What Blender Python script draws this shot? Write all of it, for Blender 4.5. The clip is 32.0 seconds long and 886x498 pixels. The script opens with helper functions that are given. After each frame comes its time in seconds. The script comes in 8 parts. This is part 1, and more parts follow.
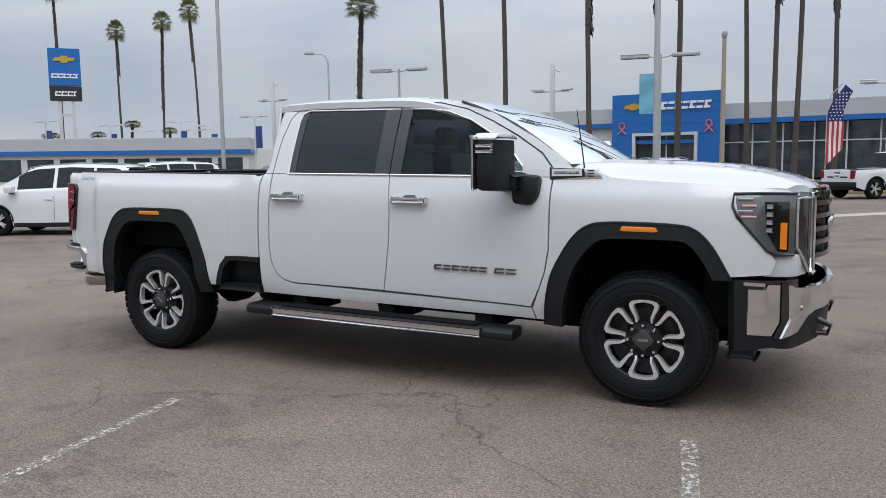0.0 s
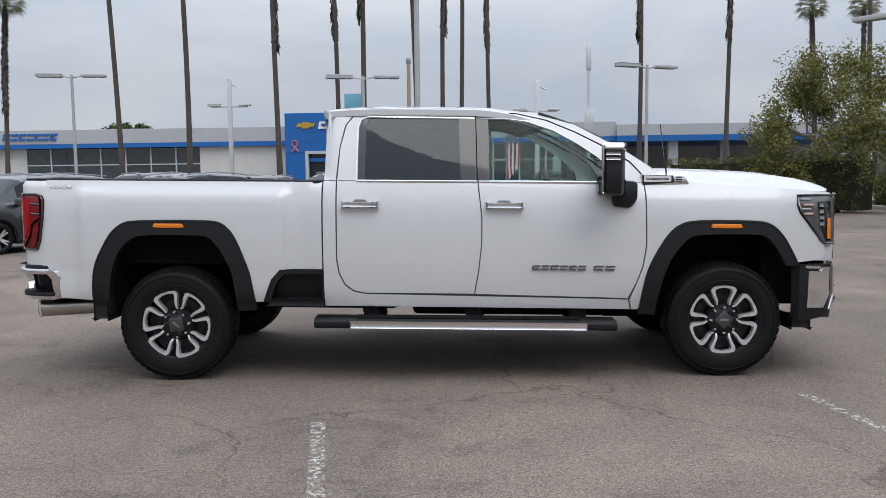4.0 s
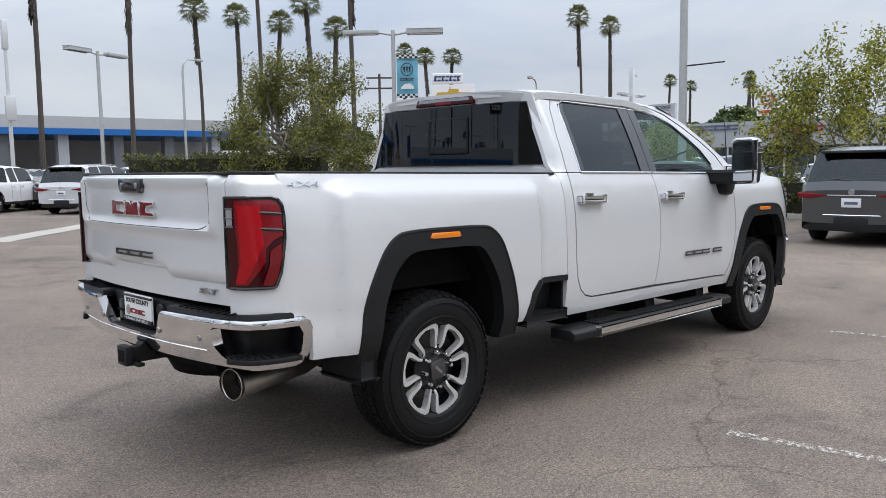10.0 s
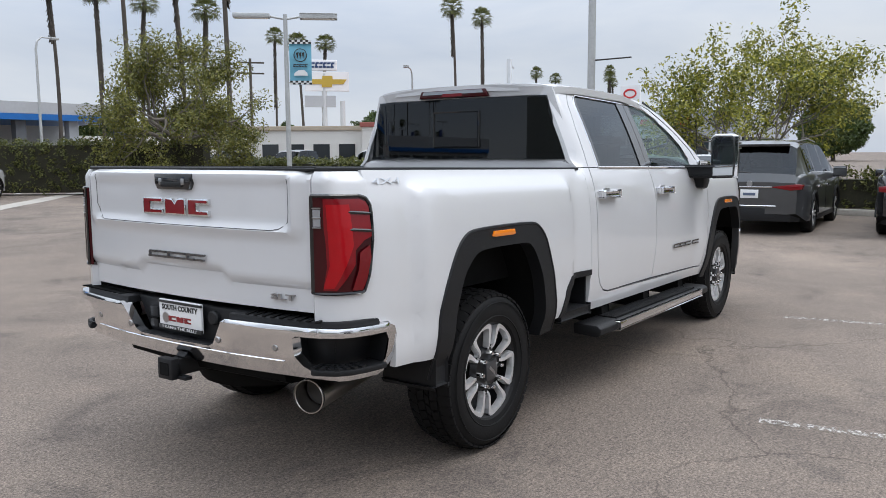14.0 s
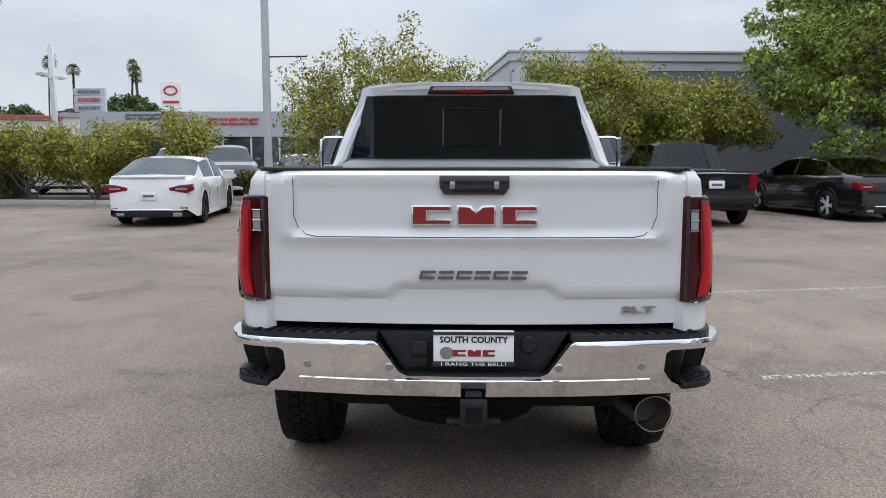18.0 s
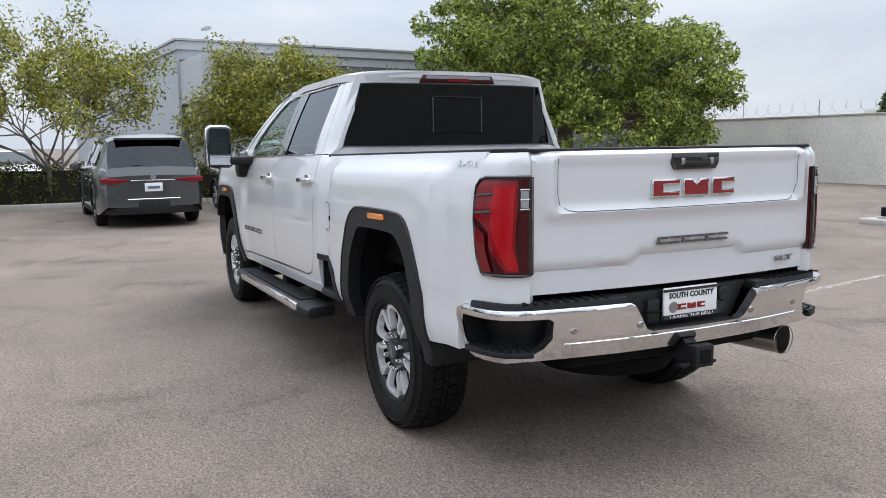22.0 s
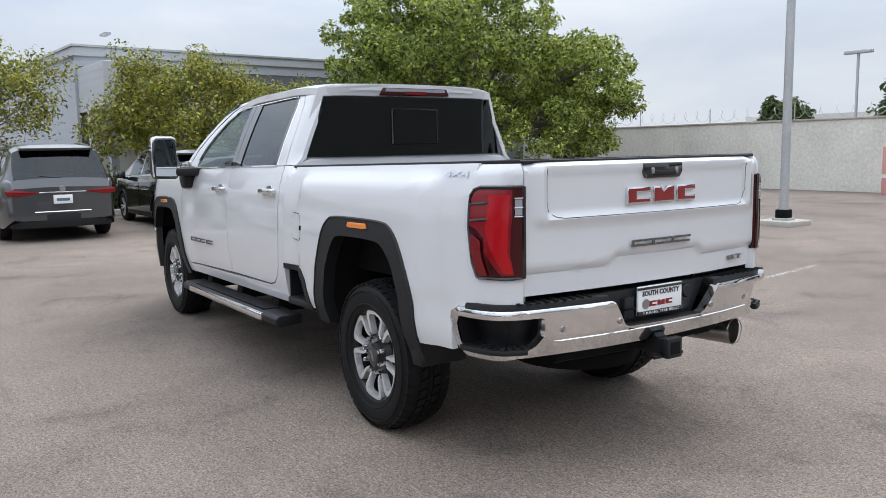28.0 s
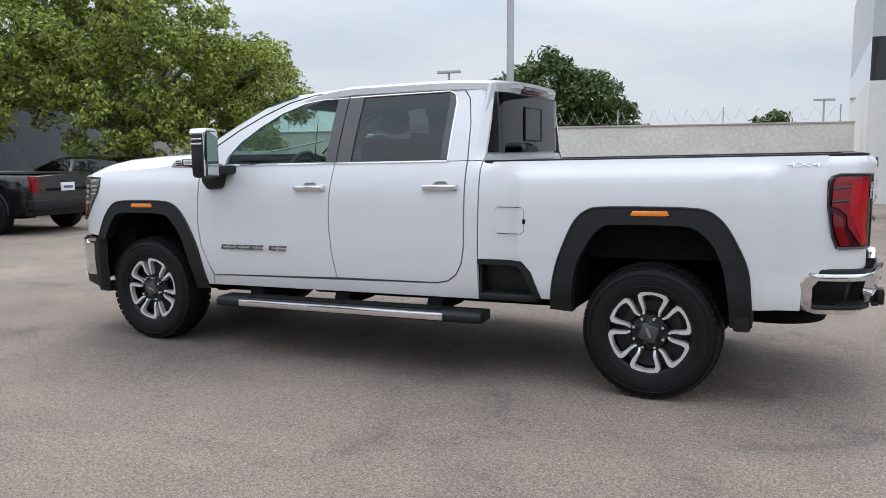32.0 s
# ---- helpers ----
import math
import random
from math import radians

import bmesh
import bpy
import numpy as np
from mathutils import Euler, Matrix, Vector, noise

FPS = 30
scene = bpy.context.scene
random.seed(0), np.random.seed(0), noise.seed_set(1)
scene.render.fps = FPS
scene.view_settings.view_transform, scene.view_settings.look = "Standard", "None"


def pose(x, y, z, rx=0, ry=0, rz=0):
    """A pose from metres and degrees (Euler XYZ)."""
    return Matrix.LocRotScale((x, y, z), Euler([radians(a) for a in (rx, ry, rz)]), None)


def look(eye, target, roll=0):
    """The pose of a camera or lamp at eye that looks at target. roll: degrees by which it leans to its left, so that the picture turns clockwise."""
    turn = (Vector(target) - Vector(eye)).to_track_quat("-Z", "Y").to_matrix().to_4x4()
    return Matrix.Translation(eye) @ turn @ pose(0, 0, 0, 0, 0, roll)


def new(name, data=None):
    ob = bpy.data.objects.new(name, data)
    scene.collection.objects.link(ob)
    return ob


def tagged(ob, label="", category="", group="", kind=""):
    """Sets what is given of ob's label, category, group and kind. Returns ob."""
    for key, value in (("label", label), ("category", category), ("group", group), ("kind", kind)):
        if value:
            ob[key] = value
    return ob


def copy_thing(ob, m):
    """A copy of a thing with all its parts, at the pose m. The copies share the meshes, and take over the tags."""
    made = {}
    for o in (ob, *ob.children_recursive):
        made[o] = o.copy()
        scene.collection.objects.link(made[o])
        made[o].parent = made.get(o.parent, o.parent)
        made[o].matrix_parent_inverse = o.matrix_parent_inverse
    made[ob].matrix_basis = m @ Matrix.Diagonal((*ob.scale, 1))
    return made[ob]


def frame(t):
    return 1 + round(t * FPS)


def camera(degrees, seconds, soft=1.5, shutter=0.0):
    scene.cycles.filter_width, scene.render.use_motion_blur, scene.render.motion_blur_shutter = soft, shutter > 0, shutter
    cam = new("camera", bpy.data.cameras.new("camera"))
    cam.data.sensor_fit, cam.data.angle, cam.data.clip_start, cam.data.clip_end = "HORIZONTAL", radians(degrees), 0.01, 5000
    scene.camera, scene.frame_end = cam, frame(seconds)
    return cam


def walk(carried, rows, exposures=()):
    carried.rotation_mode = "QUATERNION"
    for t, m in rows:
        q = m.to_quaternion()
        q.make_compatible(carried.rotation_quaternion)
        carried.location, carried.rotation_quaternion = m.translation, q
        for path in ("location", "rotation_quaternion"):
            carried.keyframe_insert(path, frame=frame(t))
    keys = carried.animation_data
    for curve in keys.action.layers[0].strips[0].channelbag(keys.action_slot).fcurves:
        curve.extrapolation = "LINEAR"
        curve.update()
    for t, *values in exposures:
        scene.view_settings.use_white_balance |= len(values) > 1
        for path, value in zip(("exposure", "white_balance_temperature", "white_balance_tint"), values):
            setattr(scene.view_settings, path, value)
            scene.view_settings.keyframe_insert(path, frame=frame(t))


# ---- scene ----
cam = camera(58.2, 32.0, 0.5)
PATH = [
    (0, (3.071, -5.835, 1.510), (2.185, -4.055, 1.301), -0.81),
    (0.5, (2.481, -6.099, 1.526), (1.759, -4.245, 1.320), -0.70),
    (1, (1.875, -6.230, 1.515), (1.319, -4.320, 1.316), -0.67),
    (1.5, (1.269, -6.426, 1.498), (0.873, -4.475, 1.309), -0.65),
    (2, (0.707, -6.516, 1.490), (0.451, -4.542, 1.301), -0.73),
    (2.5, (0.311, -6.684, 1.486), (0.164, -4.698, 1.302), -0.81),
    (3, (0.227, -6.755, 1.508), (0.113, -4.767, 1.321), -0.90),
    (3.5, (0.122, -6.767, 1.481), (0.056, -4.775, 1.305), -0.79),
    (5.5, (-0.602, -6.699, 1.466), (-0.466, -4.712, 1.279), -0.45),
    (6, (-1.177, -6.650, 1.499), (-0.909, -4.680, 1.287), -0.52),
    (6.5, (-1.697, -6.441, 1.508), (-1.285, -4.496, 1.291), -0.68),
    (7, (-2.313, -6.257, 1.505), (-1.738, -4.354, 1.291), -0.94),
    (7.5, (-2.856, -5.960, 1.503), (-2.113, -4.115, 1.296), -0.99),
    (8, (-3.420, -5.657, 1.518), (-2.507, -3.889, 1.316), -0.93),
    (8.5, (-3.889, -5.231, 1.495), (-2.809, -3.559, 1.303), -0.88),
    (9, (-4.338, -4.833, 1.516), (-3.126, -3.255, 1.316), -0.53),
    (9.5, (-4.692, -4.374, 1.513), (-3.362, -2.894, 1.309), -0.58),
    (10, (-4.997, -3.979, 1.514), (-3.587, -2.576, 1.308), -0.84),
    (10.5, (-5.245, -3.633, 1.527), (-3.774, -2.296, 1.309), -0.91),
    (11, (-5.471, -3.430, 1.529), (-3.955, -2.145, 1.306), -0.89),
    (11.5, (-5.524, -3.352, 1.557), (-3.986, -2.095, 1.324), -0.58),
    (12, (-5.447, -3.363, 1.563), (-3.906, -2.110, 1.332), -0.48),
    (12.5, (-5.443, -3.358, 1.567), (-3.906, -2.101, 1.333), -0.38),
    (13, (-5.445, -3.353, 1.560), (-3.906, -2.097, 1.329), -0.38),
    (13.5, (-5.435, -3.332, 1.561), (-3.873, -2.105, 1.328), -0.37),
    (15.5, (-6.082, -1.626, 1.558), (-4.219, -0.942, 1.313), -0.08),
    (16, (-6.133, -1.095, 1.561), (-4.212, -0.596, 1.320), 0.08),
    (16.5, (-6.237, -0.605, 1.546), (-4.278, -0.284, 1.308), -0.07),
    (17, (-6.227, -0.258, 1.549), (-4.251, -0.067, 1.311), -0.13),
    (17.5, (-6.226, -0.011, 1.561), (-4.244, 0.092, 1.320), -0.11),
    (18, (-6.247, 0.035, 1.568), (-4.263, 0.090, 1.324), 0.00),
    (18.5, (-6.237, 0.016, 1.570), (-4.253, 0.050, 1.321), 0.31),
    (19, (-6.236, 0.030, 1.567), (-4.252, 0.039, 1.317), 0.41),
    (19.5, (-6.227, 0.040, 1.568), (-4.244, -0.001, 1.315), 0.53),
    (20, (-6.264, 0.276, 1.561), (-4.286, 0.128, 1.304), 0.75),
    (20.5, (-6.324, 0.764, 1.549), (-4.365, 0.459, 1.289), 0.68),
    (21, (-6.234, 1.328, 1.551), (-4.313, 0.835, 1.292), 0.22),
    (21.5, (-6.165, 1.970, 1.538), (-4.305, 1.283, 1.276), -0.24),
    (22, (-5.914, 2.557, 1.534), (-4.134, 1.684, 1.269), -0.72),
    (22.5, (-5.659, 3.194, 1.538), (-3.977, 2.146, 1.269), -1.09),
    (23, (-5.297, 3.712, 1.538), (-3.717, 2.516, 1.270), -1.28),
    (23.5, (-5.066, 4.061, 1.544), (-3.567, 2.765, 1.275), -1.27),
    (24, (-5.076, 4.101, 1.536), (-3.615, 2.761, 1.271), -1.27),
    (24.5, (-5.366, 4.013, 1.545), (-3.892, 2.686, 1.286), -1.17),
    (25, (-5.577, 3.677, 1.534), (-4.053, 2.407, 1.278), -1.07),
    (25.5, (-5.822, 3.386, 1.539), (-4.238, 2.192, 1.286), -1.08),
    (27.5, (-5.885, 3.018, 1.552), (-4.215, 1.945, 1.305), -1.19),
    (28, (-5.881, 3.018, 1.561), (-4.223, 1.928, 1.311), -0.99),
    (28.5, (-5.853, 3.037, 1.550), (-4.217, 1.913, 1.303), -0.59),
    (29, (-5.736, 3.368, 1.540), (-4.146, 2.182, 1.290), -0.38),
    (29.5, (-5.468, 3.816, 1.529), (-3.949, 2.540, 1.276), -0.47),
    (30, (-5.084, 4.272, 1.537), (-3.664, 2.887, 1.287), -0.37),
    (30.5, (-4.636, 4.776, 1.537), (-3.341, 3.273, 1.285), -0.57),
    (31, (-4.098, 5.169, 1.543), (-2.940, 3.558, 1.294), -0.67),
    (31.5, (-3.516, 5.538, 1.534), (-2.510, 3.828, 1.287), -0.58),
    (32, (-2.899, 5.809, 1.537), (-2.059, 4.011, 1.290), -0.39),
]
walk(cam, [(t, look(eye, target, roll)) for t, eye, target, roll in PATH],
     [(0, -0.39), (3.5, -0.36), (6, -0.32), (8, -0.20), (10, -0.12), (13, -0.06), (19, 0.0), (23, 0.17), (28, 0.14), (32, 0.09)])
# ---------------------------------------------------------------- light
SUN_DIR = (0.25, -0.48, 0.84)
world = bpy.data.worlds.new("overcast_sky")
scene.world = world
world.use_nodes = True
wn, wl = world.node_tree.nodes, world.node_tree.links
wn.clear()
w_out, w_bg = wn.new("ShaderNodeOutputWorld"), wn.new("ShaderNodeBackground")
w_co, w_map, w_sep = wn.new("ShaderNodeTexCoord"), wn.new("ShaderNodeMapping"), wn.new("ShaderNodeSeparateXYZ")
w_map.inputs["Scale"].default_value = (1.0, 1.0, 3.2)
w_noise = wn.new("ShaderNodeTexNoise")
for key, value in (("Scale", 2.3), ("Detail", 7.0), ("Roughness", 0.52), ("Distortion", 0.35)):
    w_noise.inputs[key].default_value = value
w_cloud = wn.new("ShaderNodeValToRGB")
w_cloud.color_ramp.elements[0].position, w_cloud.color_ramp.elements[0].color = 0.32, (0.485, 0.555, 0.675, 1)
w_cloud.color_ramp.elements[1].position, w_cloud.color_ramp.elements[1].color = 0.62, (0.665, 0.705, 0.765, 1)
w_grad = wn.new("ShaderNodeMapRange")
w_grad.inputs["From Min"].default_value, w_grad.inputs["From Max"].default_value = 0.12, 0.95
w_grad.inputs["To Min"].default_value, w_grad.inputs["To Max"].default_value = 1.0, 3.2
w_mul = wn.new("ShaderNodeVectorMath")
w_mul.operation = "SCALE"
w_sky = wn.new("ShaderNodeTexSky")
w_sky.sky_type, w_sky.sun_disc, w_sky.sun_elevation, w_sky.sun_rotation = "NISHITA", False, radians(60), radians(120)
w_dim = wn.new("ShaderNodeVectorMath")
w_dim.operation = "SCALE"
w_dim.inputs["Scale"].default_value = 0.006
w_add = wn.new("ShaderNodeVectorMath")
w_add.operation = "ADD"
wl.new(w_co.outputs["Generated"], w_map.inputs["Vector"])
wl.new(w_co.outputs["Generated"], w_sep.inputs[0])
wl.new(w_map.outputs[0], w_noise.inputs["Vector"])
wl.new(w_noise.outputs["Fac"], w_cloud.inputs["Fac"])
wl.new(w_sep.outputs["Z"], w_grad.inputs["Value"])
wl.new(w_cloud.outputs["Color"], w_mul.inputs[0])
w_side = wn.new("ShaderNodeMapRange")
w_side.inputs["From Min"].default_value, w_side.inputs["From Max"].default_value = -1.0, 1.0
w_side.inputs["To Min"].default_value, w_side.inputs["To Max"].default_value = 0.97, 1.06
w_both = wn.new("ShaderNodeMath")
w_both.operation = "MULTIPLY"
wl.new(w_sep.outputs["Y"], w_side.inputs["Value"])
wl.new(w_grad.outputs[0], w_both.inputs[0])
wl.new(w_side.outputs[0], w_both.inputs[1])
wl.new(w_both.outputs[0], w_mul.inputs["Scale"])
wl.new(w_sky.outputs["Color"], w_dim.inputs[0])
wl.new(w_mul.outputs[0], w_add.inputs[0])
wl.new(w_dim.outputs[0], w_add.inputs[1])
wl.new(w_add.outputs[0], w_bg.inputs["Color"])
w_bg.inputs["Strength"].default_value = 1.0
wl.new(w_bg.outputs[0], w_out.inputs[0])
sun_data = bpy.data.lights.new("sun", "SUN")
sun_data.energy, sun_data.angle, sun_data.color = 1.2, radians(40), (1.0, 0.97, 0.93)
sun = new("sun", sun_data)
sun.matrix_world = look((0, 0, 30), (-SUN_DIR[0], -SUN_DIR[1], 30 - SUN_DIR[2]))


# ---------------------------------------------------------------- materials
def surf(name, col, rough=0.5, metal=0.0, var=0.0, scale=6.0, bump=0.0, bscale=60.0, coat=0.0, spec=0.5, rand=0.0, alpha=1.0, emit=0.0):
    """A surface with colour variation at two sizes, fine relief and a roughness that follows them."""
    m = bpy.data.materials.new(name)
    m.use_nodes = True
    n, l = m.node_tree.nodes, m.node_tree.links
    p = n["Principled BSDF"]
    p.inputs["Base Color"].default_value = (*col, 1)
    p.inputs["Roughness"].default_value, p.inputs["Metallic"].default_value = rough, metal
    p.inputs["Coat Weight"].default_value, p.inputs["Specular IOR Level"].default_value = coat, spec
    p.inputs["Coat Roughness"].default_value = 0.03
    p.inputs["Alpha"].default_value = alpha
    if emit:
        p.inputs["Emission Color"].default_value = (*col, 1)
        p.inputs["Emission Strength"].default_value = emit
    co = n.new("ShaderNodeTexCoord")
    if var:
        a, b, mx = n.new("ShaderNodeTexNoise"), n.new("ShaderNodeTexNoise"), n.new("ShaderNodeMath")
        a.inputs["Scale"].default_value, a.inputs["Detail"].default_value = scale * 0.12, 4
        b.inputs["Scale"].default_value, b.inputs["Detail"].default_value = scale * 2.0, 5
        l.new(co.outputs["Object"], a.inputs["Vector"])
        l.new(co.outputs["Object"], b.inputs["Vector"])
        mx.operation = "ADD"
        l.new(a.outputs["Fac"], mx.inputs[0])
        l.new(b.outputs["Fac"], mx.inputs[1])
        mr = n.new("ShaderNodeMapRange")
        mr.inputs["From Min"].default_value, mr.inputs["From Max"].default_value = 0.65, 1.35
        mr.inputs["To Min"].default_value, mr.inputs["To Max"].default_value = 1 - var, 1 + var
        l.new(mx.outputs[0], mr.inputs["Value"])
        sc = n.new("ShaderNodeVectorMath")
        sc.operation = "SCALE"
        sc.inputs[0].default_value = col
        last = mr.outputs[0]
        if rand:
            oi, m2, m3 = n.new("ShaderNodeObjectInfo"), n.new("ShaderNodeMapRange"), n.new("ShaderNodeMath")
            m2.inputs["To Min"].default_value, m2.inputs["To Max"].default_value = 1 - rand, 1 + rand
            l.new(oi.outputs["Random"], m2.inputs["Value"])
            m3.operation = "MULTIPLY"
            l.new(last, m3.inputs[0])
            l.new(m2.outputs[0], m3.inputs[1])
            last = m3.outputs[0]
        l.new(last, sc.inputs["Scale"])
        l.new(sc.outputs[0], p.inputs["Base Color"])
    if bump:
        t, bp = n.new("ShaderNodeTexNoise"), n.new("ShaderNodeBump")
        t.inputs["Scale"].default_value, t.inputs["Detail"].default_value = bscale, 6
        l.new(co.outputs["Object"], t.inputs["Vector"])
        bp.inputs["Strength"].default_value, bp.inputs["Distance"].default_value = bump, 0.01
        l.new(t.outputs["Fac"], bp.inputs["Height"])
        l.new(bp.outputs[0], p.inputs["Normal"])
    return m


def glazing(name, tint, see=0.5, rough=0.01, ior=1.52):
    """Car or shop glass: part mirror, part tinted view through."""
    m = bpy.data.materials.new(name)
    m.use_nodes = True
    n, l = m.node_tree.nodes, m.node_tree.links
    n.remove(n["Principled BSDF"])
    g, t, mix, fr = n.new("ShaderNodeBsdfGlossy"), n.new("ShaderNodeBsdfTransparent"), n.new("ShaderNodeMixShader"), n.new("ShaderNodeFresnel")
    g.inputs["Roughness"].default_value = rough
    g.inputs["Color"].default_value = (0.9, 0.95, 1.0, 1)
    t.inputs["Color"].default_value = (*[c * see for c in tint], 1)
    fr.inputs["IOR"].default_value = ior
    l.new(fr.outputs[0], mix.inputs[0])
    l.new(t.outputs[0], mix.inputs[1])
    l.new(g.outputs[0], mix.inputs[2])
    l.new(mix.outputs[0], n["Material Output"].inputs[0])
    return m


WHITE = surf("pearl_white_paint", (0.63, 0.63, 0.64), 0.32, 0, 0.012, 3, coat=1.0, spec=0.5)
BLACK_PLASTIC = surf("textured_black_plastic", (0.009, 0.0095, 0.011), 0.52, 0, 0.15, 9, 0.12, 350, spec=0.35)
GLOSS_BLACK = surf("gloss_black", (0.010, 0.010, 0.011), 0.08, 0, coat=0.6)
DARK = surf("underbody_black", (0.006, 0.006, 0.006), 0.9, 0, 0.3, 6, spec=0.15)
GAP = surf("shut_line_black", (0.01, 0.01, 0.01), 0.9, spec=0.1)
CHROME = surf("chrome", (0.78, 0.78, 0.79), 0.07, 1.0, 0.03, 5)
SATIN = surf("satin_grey_metal", (0.42, 0.42, 0.43), 0.3, 1.0, 0.06, 8)
MACHINED = surf("machined_alloy", (0.82, 0.82, 0.83), 0.34, 0.7, 0.05, 20)
RIM_DARK = surf("dark_alloy", (0.012, 0.012, 0.013), 0.35, 0.4, 0.1, 12)
CAP_GREY = surf("dark_grey_cap", (0.10, 0.10, 0.105), 0.3, 0.7, 0.08, 12)
RUBBER = surf("tyre_rubber", (0.007, 0.007, 0.0075), 0.6, 0, 0.2, 14, 0.1, 120, spec=0.22)
SOOTY = surf("sooty_steel", (0.06, 0.055, 0.052), 0.5, 0.8)
SEAM = surf("shadowed_seam", (0.13, 0.13, 0.135), 0.9, spec=0.1)
STEEL = surf("exhaust_steel", (0.50, 0.48, 0.45), 0.28, 1.0, 0.12, 10)
AMBER = surf("amber_lens", (0.85, 0.23, 0.012), 0.2, 0, 0.05, 30, coat=0.8)
DARK_CHROME = surf("dark_chrome", (0.16, 0.16, 0.17), 0.14, 1.0, 0.05, 8)
# Badge chrome made darker than SATIN, the shade on it put into colour.
BADGE = surf("badge_chrome", (0.22, 0.22, 0.23), 0.22, 1.0, 0.06, 8)
RED_LENS = surf("red_lens", (0.19, 0.003, 0.007), 0.12, 0, 0.10, 14, coat=0.25, spec=0.35)
RED_GLOW = surf("bright_red_painted_glow", (0.36, 0.004, 0.008), 0.15, 0, 0.06, 16, coat=0.2, spec=0.3)
RED_MID = surf("deep_red_lens", (0.15, 0.003, 0.006), 0.12, 0, 0.15, 14, coat=0.4, spec=0.35)
RED_DARK = surf("dark_red_lens", (0.045, 0.002, 0.004), 0.1, 0, 0.1, 10, coat=0.15, spec=0.3)
RED_BADGE = surf("red_badge_enamel", (0.26, 0.010, 0.016), 0.25, 0.3, coat=0.8)
CLEAR_LENS = surf("clear_lamp_lens", (0.32, 0.33, 0.35), 0.12, 0.3, 0.1, 20, coat=1.0)
SMOKE = surf("smoked_lamp", (0.13, 0.128, 0.128), 0.15, 0.3, 0.1, 20, coat=1.0)
LAMP_PINK = surf("salmon_lamp_lens", (0.55, 0.30, 0.26), 0.2, 0, 0.1, 20, coat=0.8)
GLASS_DARK = glazing("privacy_glass", (0.6, 0.65, 0.7), 0.14, 0.01, 1.52)
GLASS = glazing("tinted_glass", (0.78, 0.97, 0.90), 0.86, 0.01, 1.28)
MIRROR = surf("mirror_glass", (0.55, 0.58, 0.60), 0.01, 1.0)
CABIN = surf("dark_cabin_trim", (0.075, 0.075, 0.078), 0.7, 0, 0.2, 8)
PLATE_WHITE = surf("plate_white", (0.78, 0.78, 0.78), 0.4, 0, 0.03, 20)
INK = surf("black_ink", (0.02, 0.02, 0.02), 0.5)
ASPHALT_GREY = surf("concrete_grey", (0.42, 0.40, 0.37), 0.9, 0, 0.15, 4, 0.3, 40)


# ---------------------------------------------------------------- mesh helpers
def finish(ob, smooth=True, angle=32):
    me = ob.data
    if smooth:
        me.shade_smooth()
        me.set_sharp_from_angle(angle=radians(angle))
    return ob


def part(name, bm, material, parent=None, label="", smooth=True, angle=32):
    me = bpy.data.meshes.new(name)
    bmesh.ops.recalc_face_normals(bm, faces=bm.faces)
    bm.to_mesh(me)
    bm.free()
    for m in (material if isinstance(material, (list, tuple)) else [material]):
        me.materials.append(m)
    ob = new(name, me)
    finish(ob, smooth, angle)
    if parent is not None:
        ob.parent = parent
    if label:
        ob["label"] = label
    return ob


def empty(name, label, category, m=None, group="", kind=""):
    ob = new(name)
    ob.empty_display_size = 0.3
    if m is not None:
        ob.matrix_world = m
    return tagged(ob, label, category, group, kind)


def box(x0, x1, y0, y1, z0, z1, bevel=0.0, bm=None, seg=2):
    own = bm is None
    b = bmesh.new()
    bmesh.ops.create_cube(b, size=1)
    for v in b.verts:
        v.co = Vector((x0 + (v.co.x + 0.5) * (x1 - x0), y0 + (v.co.y + 0.5) * (y1 - y0), z0 + (v.co.z + 0.5) * (z1 - z0)))
    if bevel:
        bmesh.ops.bevel(b, geom=b.edges[:], offset=bevel, segments=seg, affect="EDGES", profile=0.5)
    if own:
        return b
    return join(bm, b)


def join(bm, b):
    me = bpy.data.meshes.new("tmp")
    b.to_mesh(me)
    b.free()
    bm.from_mesh(me)
    bpy.data.meshes.remove(me)
    return bm


def tube(path, radii, sides=8, bm=None, cap=True):
    """A round bar along a list of points, with a radius at each."""
    bm = bm or bmesh.new()
    pts = [Vector(p) for p in path]
    if not isinstance(radii, (list, tuple)):
        radii = [radii] * len(pts)
    rings, side = [], None
    for i, p in enumerate(pts):
        d = (pts[min(i + 1, len(pts) - 1)] - pts[max(i - 1, 0)]).normalized()
        if side is None:
            side = d.orthogonal().normalized()
        side = (side - d * side.dot(d)).normalized()
        up = d.cross(side)
        rings.append([bm.verts.new(p + (side * math.cos(a) + up * math.sin(a)) * radii[i]) for a in [2 * math.pi * k / sides for k in range(sides)]])
    for a, b in zip(rings, rings[1:]):
        for k in range(sides):
            bm.faces.new((a[k], a[(k + 1) % sides], b[(k + 1) % sides], b[k]))
    if cap:
        bm.faces.new(rings[0][::-1])
        bm.faces.new(rings[-1])
    return bm


